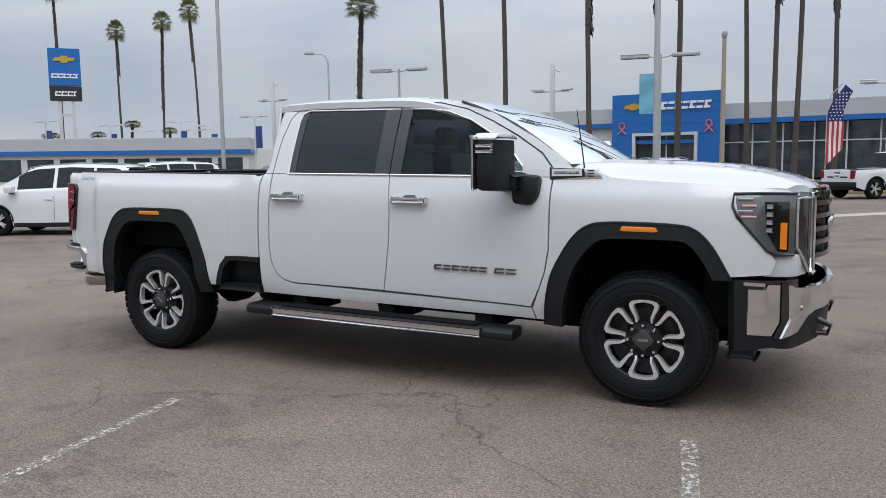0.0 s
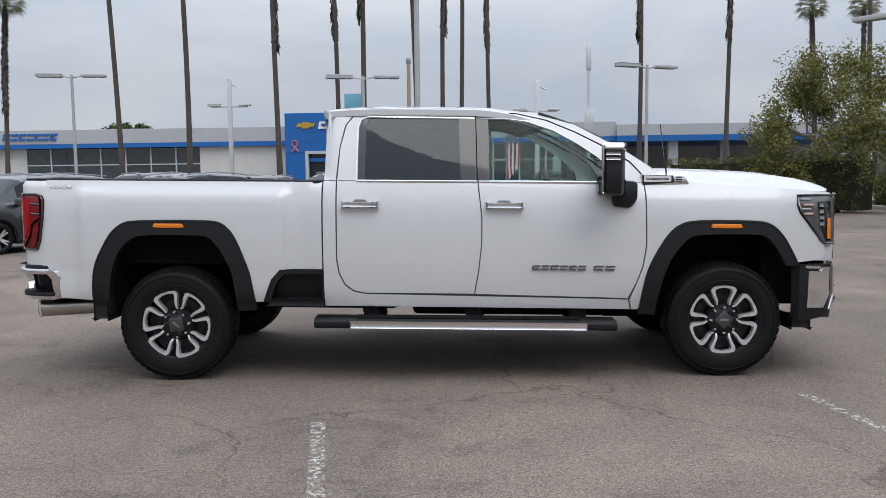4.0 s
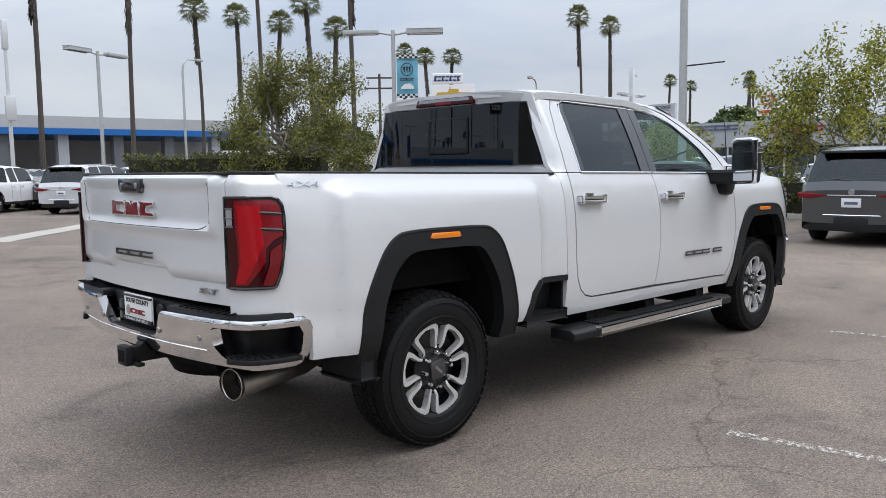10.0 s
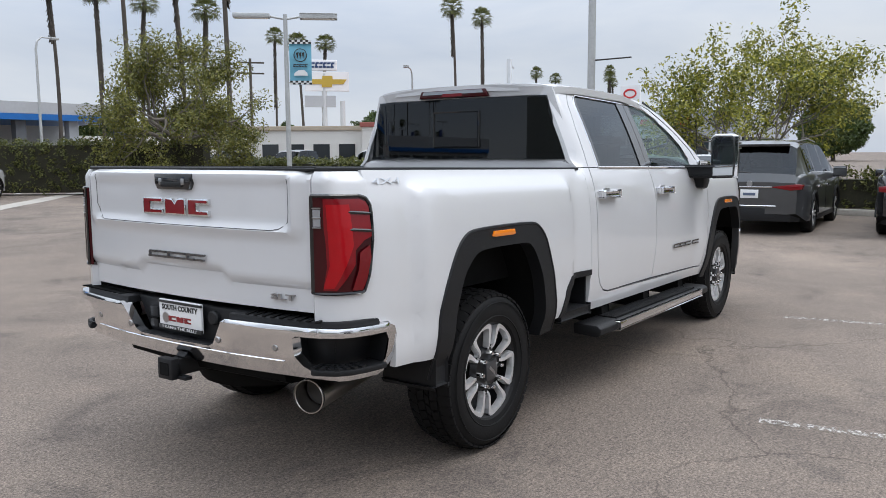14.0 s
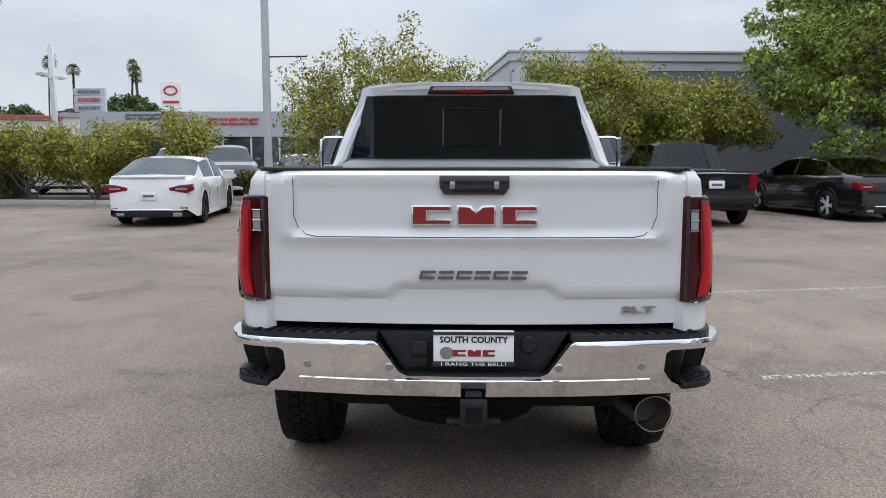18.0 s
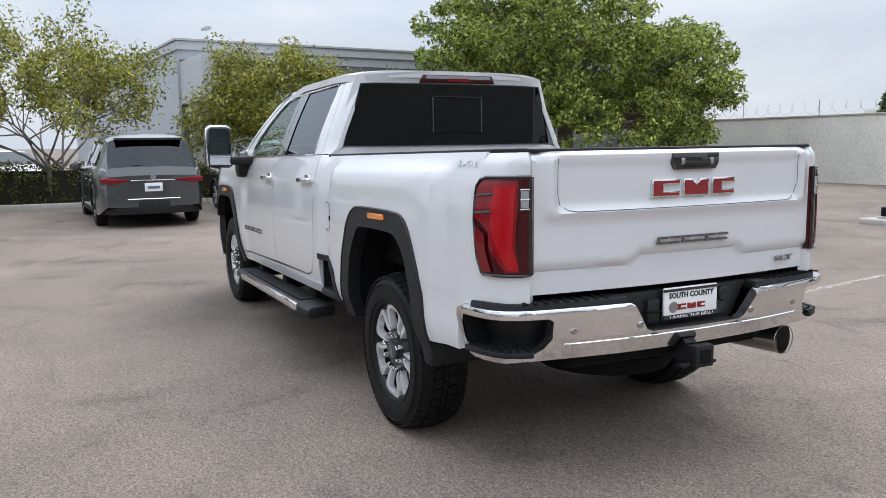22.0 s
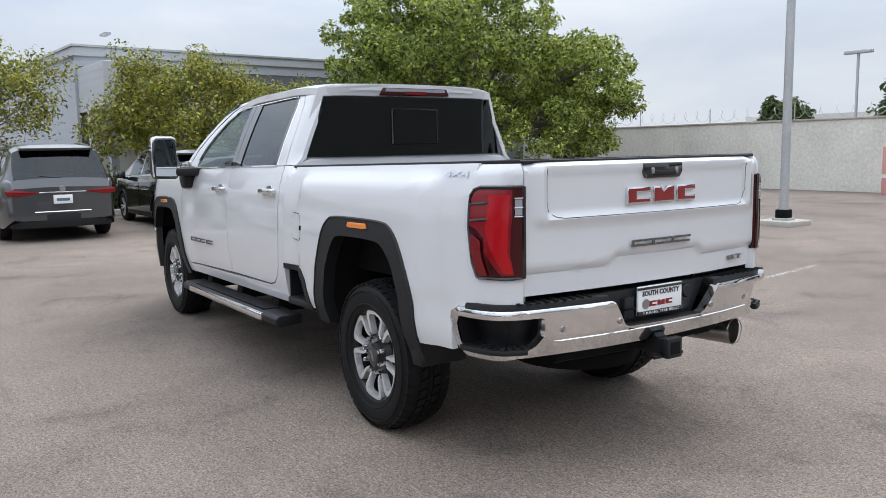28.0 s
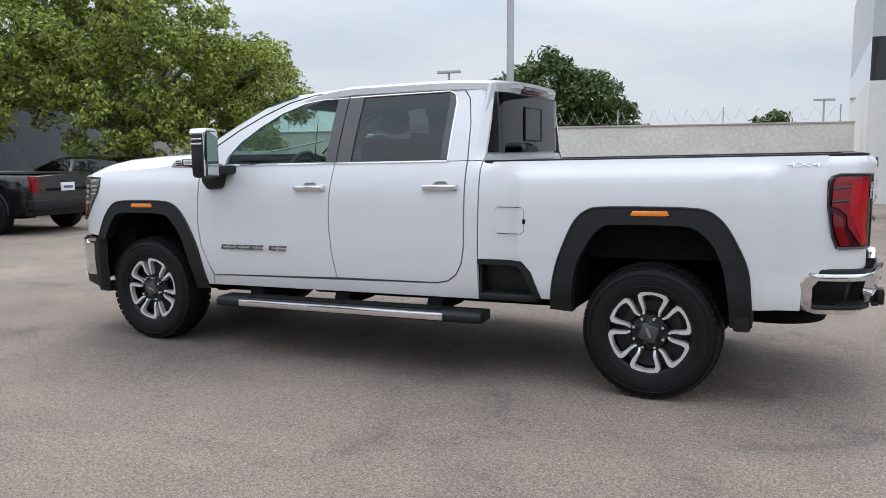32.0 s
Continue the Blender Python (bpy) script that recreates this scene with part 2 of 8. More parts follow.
def prism(outline, axis, lo, hi, bevel=0.0, bm=None):
    """An outline in the two other axes, pulled from lo to hi along one axis."""
    b = bmesh.new()
    def place(u, v, w):
        return {"x": (w, u, v), "y": (u, w, v), "z": (u, v, w)}[axis]
    f = b.faces.new([b.verts.new(place(u, v, lo)) for u, v in outline])
    r = bmesh.ops.extrude_face_region(b, geom=[f])
    for g in r["geom"]:
        if isinstance(g, bmesh.types.BMVert):
            g.co = Vector(place(*{"x": (g.co.y, g.co.z), "y": (g.co.x, g.co.z), "z": (g.co.x, g.co.y)}[axis], hi))
    bmesh.ops.recalc_face_normals(b, faces=b.faces)
    if bevel:
        bmesh.ops.bevel(b, geom=b.edges[:], offset=bevel, segments=2, affect="EDGES", profile=0.5)
    bmesh.ops.triangulate(b, faces=[f for f in b.faces if len(f.verts) > 4])
    return b if bm is None else join(bm, b)


def sheet(outline, fn, step=0.06, back=(0, 0, 0), roll=0.004):
    """A curved panel: an outline in two axes, cut into a fine net, laid on the surface fn(u, v), its rim turned back by the vector."""
    b = bmesh.new()
    f = b.faces.new([b.verts.new((u, v, 0)) for u, v in outline])
    f.normal_update()
    bmesh.ops.triangulate(b, faces=[f])
    us, vs = [p[0] for p in outline], [p[1] for p in outline]
    for k, (lo, hi) in enumerate(((min(us), max(us)), (min(vs), max(vs)))):
        c = math.floor(lo / step) * step + step
        while c < hi - 1e-4:
            no = (1, 0, 0) if k == 0 else (0, 1, 0)
            co = (c, 0, 0) if k == 0 else (0, c, 0)
            bmesh.ops.bisect_plane(b, geom=b.verts[:] + b.edges[:] + b.faces[:], dist=1e-5, plane_co=co, plane_no=no)
            c += step
    bmesh.ops.dissolve_degenerate(b, dist=1e-5, edges=b.edges[:])
    for v in b.verts:
        v.co = Vector(fn(v.co.x, v.co.y))
    back = Vector(back)
    if back.length:
        rim = [e for e in b.edges if e.is_boundary]
        r = bmesh.ops.extrude_edge_only(b, edges=rim)
        for g in r["geom"]:
            if isinstance(g, bmesh.types.BMVert):
                g.co += back
    return b


def ss(a, b, x):
    t = min(1.0, max(0.0, (x - a) / (b - a)))
    return t * t * (3 - 2 * t)


def lathe(profile, sides=48, axis="y", bm=None):
    """A profile of (radius, along) turned about an axis through the origin."""
    bm = bm or bmesh.new()
    rings = []
    for k in range(sides):
        a = 2 * math.pi * k / sides
        c, s = math.cos(a), math.sin(a)
        rings.append([bm.verts.new({"y": (r * c, w, r * s), "x": (w, r * c, r * s), "z": (r * c, r * s, w)}[axis]) for r, w in profile])
    for k in range(sides):
        a, b = rings[k], rings[(k + 1) % sides]
        for i in range(len(profile) - 1):
            bm.faces.new((a[i], b[i], b[i + 1], a[i + 1]))
    return bm


def lettering(name, text, size, depth, material, parent, m, stretch=1.0, label="", bold=0.0, width=None):
    """Raised letters from the built-in font, turned into a mesh. They face their own +z."""
    cu = bpy.data.curves.new(name, "FONT")
    cu.body, cu.size, cu.extrude, cu.align_x, cu.align_y, cu.resolution_u = text, size, depth, "CENTER", "CENTER", 2
    cu.offset = bold
    tmp = new(name, cu)
    dg = bpy.context.evaluated_depsgraph_get()
    me = bpy.data.meshes.new_from_object(tmp.evaluated_get(dg))
    bpy.data.objects.remove(tmp)
    xs = [v.co.x for v in me.vertices]
    if width:
        stretch = width / (max(xs) - min(xs))
    for v in me.vertices:
        v.co.x *= stretch
    me.materials.clear()
    me.materials.append(material)
    ob = new(name, me)
    if parent is not None:
        ob.parent = parent
    ob.matrix_basis = m
    if label:
        ob["label"] = label
    return ob


def face_m(x, y, z, right, up):
    """The pose of a flat thing whose own x runs along right and own y along up."""
    r, u = Vector(right).normalized(), Vector(up).normalized()
    n = r.cross(u)
    return Matrix(((r.x, u.x, n.x, x), (r.y, u.y, n.y, y), (r.z, u.z, n.z, z), (0, 0, 0, 1)))


def blocks(name, cells, width, height, depth, material, parent, m, label=""):
    """A maker's or dealer's name as a row of plain bars, a part each, facing its own +z. A space leaves a gap."""
    cw = width / len(cells)
    th, h, a = height * 0.30, height / 2, cw * 0.42
    for i, ch in enumerate(cells):
        if ch == " ":
            continue
        lean = height * 0.10
        bars = prism([(-a, h - th), (a, h - th), (a + lean, h), (-a + lean, h)], "z", 0, depth)
        prism([(-a - lean, -h), (a - lean, -h), (a - lean, -h + th), (-a - lean, -h + th)], "z", 0, depth, bm=bars)
        if i % 2 == 0:
            prism([(-a, -h + th), (-a + th, -h + th), (-a + th, h - th), (-a, h - th)], "z", 0, depth, bm=bars)
        ob = part(name, bars, material, parent, label, smooth=False)
        ob.matrix_basis = m @ Matrix.Translation((-width / 2 + cw * (i + 0.48), 0, 0))


# ---------------------------------------------------------------- the pickup truck
RAKE = 0.018
truck = empty("pickup_truck", "white crew-cab heavy-duty pickup truck parked on the asphalt lot", "pickup truck")


def settle(p):
    """Where a point of the body comes to lie: the nose bowed out, the doors a little back, the tail bowed out, the nose a little down."""
    x, y, z = p
    if x > 2.5:
        x = 2.5 + (x - 2.5) * 0.97 + 0.060 * ss(2.55, 2.9, x) * ss(0.92, 0.30, abs(y))
    if abs(y) > 0.66 and z > 0.5:
        x -= 0.028 * ss(-0.89, -0.80, x) * ss(1.1, 0.45, x)
    tail = ss(-2.6, -2.95, x)
    x -= tail * (0.03 + 0.055 * max(0.0, 1 - (y / 0.85) ** 2))
    y *= 1 + 0.038 * tail
    return Vector((x, y, z - RAKE * x))


def tp(name, bm, material, label="", parent=None, smooth=True, angle=32, rake=True):
    """A part of the truck; its body stands a little nose-down."""
    if rake:
        for v in bm.verts:
            v.co = settle(v.co)
    return part(name, bm, material, parent or truck, label, smooth, angle)


PROFILE_Z = (0.40, 0.53, 0.60, 0.68, 0.85, 1.05, 1.20, 1.30, 1.38, 1.43, 1.46)
PROFILE_Y = (0.955, 0.975, 0.995, 1.008, 1.018, 1.014, 1.004, 0.99, 0.968, 0.95, 0.935)


def side_y(x, z):
    if z > 1.46:
        y = 0.935 - 0.36 * (z - 1.46) - 0.18 * (z - 1.46) ** 2 - 1.2 * max(0, z - 1.93) ** 1.5
    else:
        y = float(np.interp(z, PROFILE_Z, PROFILE_Y))
    y -= 0.026 * ss(-0.9, -1.1, x) * ss(0.55, 0.8, z)
    y += 0.044 * ss(0.80, 0.72, abs(x + 1.93)) * ss(1.395, 1.35, z) * ss(0.3, 0.8, z)
    y += 0.022 * ss(0.85, 0.69, abs(x - 2.0)) * ss(1.43, 1.34, z) * ss(0.3, 0.8, z)
    y -= 0.17 * max(0, (x - 2.25) / 0.65) ** 2
    y -= 0.10 * max(0, (-2.5 - x) / 0.55) ** 2
    if z > 1.40:
        y -= 0.09 * max(0, (-0.78 - x) / 0.15) ** 2 * ss(1.40, 1.5, z) * (1 if x > -0.98 else 0)
    return y


def side_sheet(outline, s, off=0.0, step=0.06, thick=0.03):
    return sheet(outline, lambda x, z: (x, s * (side_y(x, z) + off), z), step, (0, -s * thick, 0))


REAR_DOOR = [(-0.775, 1.448), (0.247, 1.448), (0.272, 1.2), (0.27, 1.0), (0.245, 0.80), (0.215, 0.637), (-0.58, 0.637), (-0.66, 0.655), (-0.72, 0.70), (-0.76, 0.78), (-0.775, 0.88)]
FRONT_DOOR = [(0.255, 1.448), (1.425, 1.448), (1.425, 1.0), (1.40, 0.85), (1.36, 0.74), (1.30, 0.614), (0.223, 0.635), (0.253, 0.80), (0.278, 1.0), (0.28, 1.2)]
REAR_FRAME = [(-0.775, 1.453), (-0.630, 1.453), (-0.630, 1.85), (-0.610, 1.90), (-0.565, 1.925), (0.238, 1.920), (0.236, 1.965), (-0.56, 1.972), (-0.66, 1.942), (-0.72, 1.865), (-0.758, 1.7)]
FRONT_FRAME = [(0.25, 1.920), (0.25, 1.964), (0.55, 1.957), (0.75, 1.907), (0.95, 1.817), (1.15, 1.712), (1.33, 1.60), (1.42, 1.50), (1.425, 1.453), (1.225, 1.453), (1.21, 1.52), (1.11, 1.63), (0.96, 1.735), (0.80, 1.83), (0.62, 1.895), (0.48, 1.915)]
CAB_SIDE = [(-0.905, 1.453), (-0.785, 1.453), (-0.766, 1.7), (-0.729, 1.867), (-0.666, 1.95), (-0.56, 1.98), (0.24, 1.973), (0.55, 1.965), (0.76, 1.915), (0.96, 1.825), (1.16, 1.72), (1.34, 1.608), (1.43, 1.505), (1.435, 1.453), (1.60, 1.46), (1.48, 1.57), (1.25, 1.715), (0.95, 1.88), (0.70, 1.968), (0.4, 1.992), (-0.6, 1.998), (-0.84, 1.985), (-0.90, 1.95)]
QUARTER = [(-0.905, 0.535), (-0.905, 1.448), (-0.785, 1.448), (-0.785, 0.88), (-0.768, 0.772), (-0.726, 0.69), (-0.664, 0.645), (-0.58, 0.627), (1.305, 0.603), (1.325, 0.53)]
FENDER = [(1.435, 1.46), (1.435, 1.0), (1.41, 0.85), (1.37, 0.74), (1.315, 0.60), (1.335, 0.53), (1.50, 0.53), (1.53, 0.88), (1.68, 1.10), (1.78, 1.145), (2.29, 1.145), (2.42, 1.0), (2.50, 0.885), (2.74, 0.905), (2.77, 0.98), (2.74, 1.03), (2.56, 1.235), (2.535, 1.365), (2.84, 1.375), (2.82, 1.39), (2.5, 1.415), (1.95, 1.44), (1.80, 1.455), (1.68, 1.50), (1.58, 1.512), (1.45, 1.50)]
BED_SIDE = [(-0.905, 1.440), (-2.93, 1.440), (-2.93, 1.312), (-2.935, 1.152), (-2.962, 0.992), (-2.985, 0.935), (-2.985, 0.79), (-2.87, 0.79), (-2.835, 0.76), (-2.83, 0.575), (-2.55, 0.565), (-2.54, 0.85), (-2.42, 1.03), (-2.30, 1.125), (-1.70, 1.135), (-1.58, 1.03), (-1.46, 0.85), (-1.44, 0.565), (-1.325, 0.565), (-1.27, 0.72), (-1.21, 0.79), (-0.905, 0.795)]
BED_SIDE = [(x if x < -0.91 else -0.915, z) for x, z in BED_SIDE]
FLARE_R = ([(-2.60, 0.46), (-2.595, 0.62), (-2.575, 0.82), (-2.46, 1.04), (-2.385, 1.115), (-2.30, 1.15), (-1.70, 1.155), (-1.62, 1.125), (-1.55, 1.05), (-1.45, 0.80), (-1.42, 0.62), (-1.41, 0.50)],
           [(-1.545, 0.49), (-1.55, 0.64), (-1.575, 0.80), (-1.655, 0.955), (-1.725, 1.035), (-1.79, 1.052), (-2.22, 1.05), (-2.30, 1.022), (-2.39, 0.935), (-2.445, 0.80), (-2.475, 0.62), (-2.485, 0.45)])
FLARE_F = ([(1.39, 0.50), (1.405, 0.64), (1.445, 0.84), (1.56, 1.045), (1.64, 1.135), (1.75, 1.182), (2.26, 1.182), (2.35, 1.14), (2.43, 1.05), (2.53, 0.865)],
           [(2.43, 0.865), (2.37, 0.98), (2.29, 1.075), (2.22, 1.09), (1.80, 1.085), (1.72, 1.055), (1.61, 0.92), (1.56, 0.80), (1.515, 0.62), (1.505, 0.49)])


def eased(line):
    """The same open line with its corners rounded by cutting them twice."""
    for _ in range(2):
        cut = [line[0]]
        for (a, b), (c, d) in zip(line, line[1:]):
            cut += [(0.78 * a + 0.22 * c, 0.78 * b + 0.22 * d), (0.22 * a + 0.78 * c, 0.22 * b + 0.78 * d)]
        line = cut + [line[-1]]
    return line


FLARE_R, FLARE_F = [tuple(eased(line) for line in both) for both in (FLARE_R, FLARE_F)]
CORNER_X = (-3.132, -3.130, -3.122, -3.108, -3.085, -3.06, -3.04, -3.0, -2.937, -2.90)
CORNER_Y = (0.782, 0.800, 0.830, 0.850, 0.865, 0.876, 0.883, 0.896, 0.916, 0.927)
CORNER_U = [0.0]
for k in range(1, 10):
    CORNER_U.append(CORNER_U[-1] + math.hypot(CORNER_X[k] - CORNER_X[k - 1], CORNER_Y[k] - CORNER_Y[k - 1]))

for s, side in ((-1, "right"), (1, "left")):
    tp("rear_door", side_sheet(REAR_DOOR, s), WHITE)
    tp("front_door", side_sheet(FRONT_DOOR, s), WHITE)
    tp("rear_door_frame", side_sheet(REAR_FRAME, s, 0, 0.05), WHITE)
    tp("front_door_frame", side_sheet(FRONT_FRAME, s, 0, 0.05), WHITE)
    tp("cab_pillar", side_sheet(CAB_SIDE, s, 0, 0.05), WHITE)
    tp("rocker_panel", side_sheet(QUARTER, s), WHITE)
    tp("front_fender", side_sheet(FENDER, s, 0, 0.04), WHITE)
    tp("bed_side", side_sheet(BED_SIDE, s, 0.004, 0.04), WHITE)
    # dark lining behind the shut lines
    lining = side_sheet([(-0.90, 0.56), (-0.90, 1.40), (1.50, 1.40), (1.50, 0.9), (1.30, 0.56)], s, -0.022, 0.12, 0.0)
    tp("door_lining", lining, SEAM)
    tp("door_post", side_sheet([(0.126, 1.45), (0.2435, 1.45), (0.2405, 1.918), (0.118, 1.918)], s, 0.001, 0.06), GLOSS_BLACK, "gloss black door post")
    tp("door_post", side_sheet([(0.2505, 1.45), (0.338, 1.45), (0.338, 1.918), (0.2485, 1.918)], s, 0.001, 0.06), GLOSS_BLACK, "gloss black door post")
    tp("window_surround", side_sheet([(-0.627, 1.462), (-0.575, 1.462), (-0.575, 1.87), (-0.555, 1.914), (-0.585, 1.91), (-0.61, 1.89), (-0.627, 1.85)], s, -0.002, 0.06), GLOSS_BLACK)
    tp("rear_side_window", side_sheet([(-0.575, 1.452), (0.13, 1.452), (0.122, 1.922), (-0.54, 1.924), (-0.56, 1.912), (-0.575, 1.88)], s, -0.006, 0.08, 0.004), GLASS_DARK, "dark privacy glass")
    tp("front_side_window", side_sheet([(0.33, 1.452), (0.33, 1.917), (0.48, 1.917), (0.62, 1.898), (0.80, 1.833), (0.96, 1.738), (1.11, 1.633), (1.21, 1.522), (1.225, 1.452)], s, -0.008, 0.08, 0.004), GLASS, "lightly tinted clear glass")
    # bright belt line and window trim
    def on(x, z, o=0.004):
        return (x, s * (side_y(x, z) + o), z)
    for line in ([(-0.635, 1.451), (0.245, 1.451)], [(0.258, 1.451), (1.23, 1.451)]):
        n = 24
        pts = [on(line[0][0] + (line[1][0] - line[0][0]) * k / n, 1.451) for k in range(n + 1)]
        tp("belt_trim", tube(pts, 0.0085, 6), CHROME, "chrome belt trim")
    tp("window_trim", tube([on(x, z, 0.001) for x, z in ((-0.633, 1.455), (-0.633, 1.6), (-0.633, 1.75), (-0.632, 1.85), (-0.613, 1.903), (-0.565, 1.928), (-0.3, 1.927), (0.0, 1.925), (0.236, 1.922))], 0.006, 6), CHROME, "chrome window trim")
    tp("window_trim", tube([on(x, z, 0.001) for x, z in ((0.252, 1.922), (0.36, 1.920), (0.48, 1.918), (0.62, 1.898), (0.80, 1.833), (0.96, 1.738), (1.11, 1.633), (1.21, 1.522))], 0.006, 6), CHROME, "chrome window trim")
    tp("roof_seam", tube([on(x, z, -0.002) for x, z in ((-0.56, 1.977), (-0.2, 1.975), (0.24, 1.969), (0.55, 1.961), (0.76, 1.911), (0.96, 1.821), (1.16, 1.716), (1.34, 1.604), (1.425, 1.505))], 0.004, 5), GAP)
    # handles
    for hx in (-0.605, 0.437):
        hz = 1.283
        y0 = side_y(hx, hz)
        handle = tp("door_handle", box(hx - 0.125, hx + 0.125, s * (y0 + 0.012), s * (y0 + 0.042), hz - 0.020, hz + 0.014, 0.011), CHROME, "chrome door handle")
        tp("handle_mount", box(hx - 0.128, hx - 0.085, s * (y0 - 0.01), s * (y0 + 0.028), hz - 0.024, hz + 0.016, 0.008), CHROME, parent=handle)
        tp("handle_mount", box(hx + 0.09, hx + 0.13, s * (y0 - 0.01), s * (y0 + 0.028), hz - 0.022, hz + 0.016, 0.008), CHROME, parent=handle)
        tp("finger_recess", prism([(hx - 0.06, hz + 0.012), (hx + 0.06, hz + 0.012), (hx + 0.035, hz + 0.034), (hx - 0.035, hz + 0.034)], "y", s * (y0 - 0.012), s * (y0 + 0.003)), SATIN, parent=handle)
    # wheel flares, marker lamps, wheel housings
    for (outer, inner), xw in ((FLARE_R, -2.0), (FLARE_F, 2.0)):
        def fy(x, z, inner=inner):
            return s * (side_y(x, z) + 0.010)
        f = sheet(outer + inner, lambda x, z: (x, fy(x, z), z), 0.05, (0, -s * 0.075, 0))
        tp("wheel_flare", f, BLACK_PLASTIC, "textured black wheel flare")
        tp("flare_edge", tube([(x, s * (side_y(x, z) + 0.006), z) for x, z in outer], 0.009, 6), BLACK_PLASTIC)
        mx, mz = (-2.02, 1.120) if xw < 0 else (2.0, 1.148)
        ym = side_y(mx, mz) + 0.008
        tp("marker_lamp", prism([(mx - 0.115, mz - 0.012), (mx - 0.10, mz + 0.014), (mx + 0.10, mz + 0.014), (mx + 0.115, mz - 0.012), (mx + 0.09, mz - 0.017), (mx - 0.09, mz - 0.017)], "y", s * ym, s * (ym + 0.012), 0.003), AMBER, "amber side marker lamp")
        liner = bmesh.new()
        rows = []
        for x, z in inner:
            dx, dz = x - xw, z - 0.5
            rows.append([liner.verts.new((xw + dx * 1.02, s * y, 0.5 + dz * 1.02)) for y in (0.98, 0.45)])
        for a, b in zip(rows, rows[1:]):
            liner.faces.new((a[0], b[0], b[1], a[1]))
        liner.faces.new([r[1] for r in rows])
        tp("wheel_housing", liner, DARK)
    # rear mud guard below the flare, front splash guard
    tp("mud_guard", box(-2.60, -2.50, s * 0.72, s * 1.0, 0.43, 0.60, 0.02), BLACK_PLASTIC)
    # corner step cut into the bed side
    tp("side_step_recess", side_sheet([(-1.335, 0.56), (-1.27, 0.74), (-1.215, 0.80), (-0.913, 0.805), (-0.913, 0.53), (-1.0, 0.53)], s, -0.115, 0.08, 0.0), BLACK_PLASTIC)
    tp("side_step_frame", sheet([(-1.35, 0.565), (-1.285, 0.735), (-1.22, 0.805), (-0.913, 0.81), (-0.913, 0.775), (-1.19, 0.77), (-1.245, 0.715), (-1.30, 0.565)], lambda x, z: (x, s * (side_y(x, z) + 0.012), z), 0.06, (0, -s * 0.12, 0)), BLACK_PLASTIC)
    tp("side_step_pad", box(-1.32, -0.913, s * 0.82, s * 1.005, 0.535, 0.585, 0.014), BLACK_PLASTIC, "black ribbed step pad")
    tp("side_step_wall", box(-0.928, -0.914, s * 0.80, s * 0.985, 0.53, 0.808), BLACK_PLASTIC)
    # running board: black ends and a bright strip
    board = tp("running_board", prism([(s * 0.93, 0.3970), (s * 1.09, 0.3870), (s * 1.118, 0.4040), (s * 1.118, 0.4420), (s * 1.09, 0.4620), (s * 0.93, 0.4640)], "x", -0.97, 1.21, 0.008), BLACK_PLASTIC, "black running board with chrome strip")
    tp("chrome_strip", box(-0.705, 0.99, s * 1.09, s * 1.130, 0.4000, 0.4520, 0.010), CHROME, parent=board)
    tp("tread_pad", box(-0.66, 0.94, s * 0.96, s * 1.085, 0.4560, 0.4675, 0.004), DARK, parent=board)
    for k in range(9):
        tp("tread_rib", box(-0.66, 0.94, s * (0.965 + 0.013 * k), s * (0.971 + 0.013 * k), 0.4665, 0.4710), BLACK_PLASTIC, parent=board)
    for bx in (-0.55, 0.2, 0.95):
        tp("board_bracket", box(bx - 0.06, bx + 0.06, s * 0.55, s * 0.96, 0.4220, 0.53, 0.01), DARK, parent=board)
    # tow mirror, its outer edge set back
    def toed(b):
        for v in b.verts:
            v.co.x -= 0.30 * (abs(v.co.y) - 1.19) - 0.01
            v.co.y += math.copysign(0.045, v.co.y)
        return b
    yb = side_y(1.25, 1.40)
    mirror = tp("tow_mirror", toed(prism([(s * 1.080, 1.36), (s * 1.298, 1.37), (s * 1.311, 1.50), (s * 1.298, 1.68), (s * 1.273, 1.715), (s * 1.122, 1.715), (s * 1.084, 1.68)], "x", 1.09, 1.21, 0.025)), [BLACK_PLASTIC], "folding black tow mirror with chrome cap")
    tp("mirror_cap", toed(prism([(s * 1.082, 1.678), (s * 1.300, 1.678), (s * 1.296, 1.70), (s * 1.275, 1.724), (s * 1.12, 1.724), (s * 1.086, 1.70)], "x", 1.075, 1.222, 0.010)), CHROME, parent=mirror)
    tp("mirror_cap", toed(box(1.076, 1.09, s * 1.290, s * 1.316, 1.38, 1.70, 0.008)), CHROME, parent=mirror)
    tp("mirror_rim", toed(prism([(s * 1.088, 1.37), (s * 1.298, 1.38), (s * 1.307, 1.50), (s * 1.294, 1.685), (s * 1.269, 1.71), (s * 1.126, 1.71), (s * 1.093, 1.68)], "x", 1.072, 1.092, 0.008)), GLOSS_BLACK, parent=mirror)
    tp("mirror_pane", toed(prism([(s * 1.101, 1.475), (s * 1.286, 1.48), (s * 1.282, 1.675), (s * 1.265, 1.695), (s * 1.130, 1.695), (s * 1.105, 1.67)], "x", 1.067, 1.0715)), MIRROR, parent=mirror)
    tp("mirror_pane", toed(prism([(s * 1.101, 1.385), (s * 1.286, 1.392), (s * 1.286, 1.468), (s * 1.101, 1.465)], "x", 1.067, 1.0715)), MIRROR, parent=mirror)
    for k, zz in enumerate((1.612, 1.645)):
        tp("mirror_lamp", toed(box(1.10, 1.20, s * 1.296, s * 1.312, zz - 0.008, zz + 0.008, 0.004)), CHROME, parent=mirror)
    tp("mirror_arm", box(1.10, 1.24, s * (yb - 0.02), s * 1.17, 1.385, 1.455, 0.02), BLACK_PLASTIC, parent=mirror)
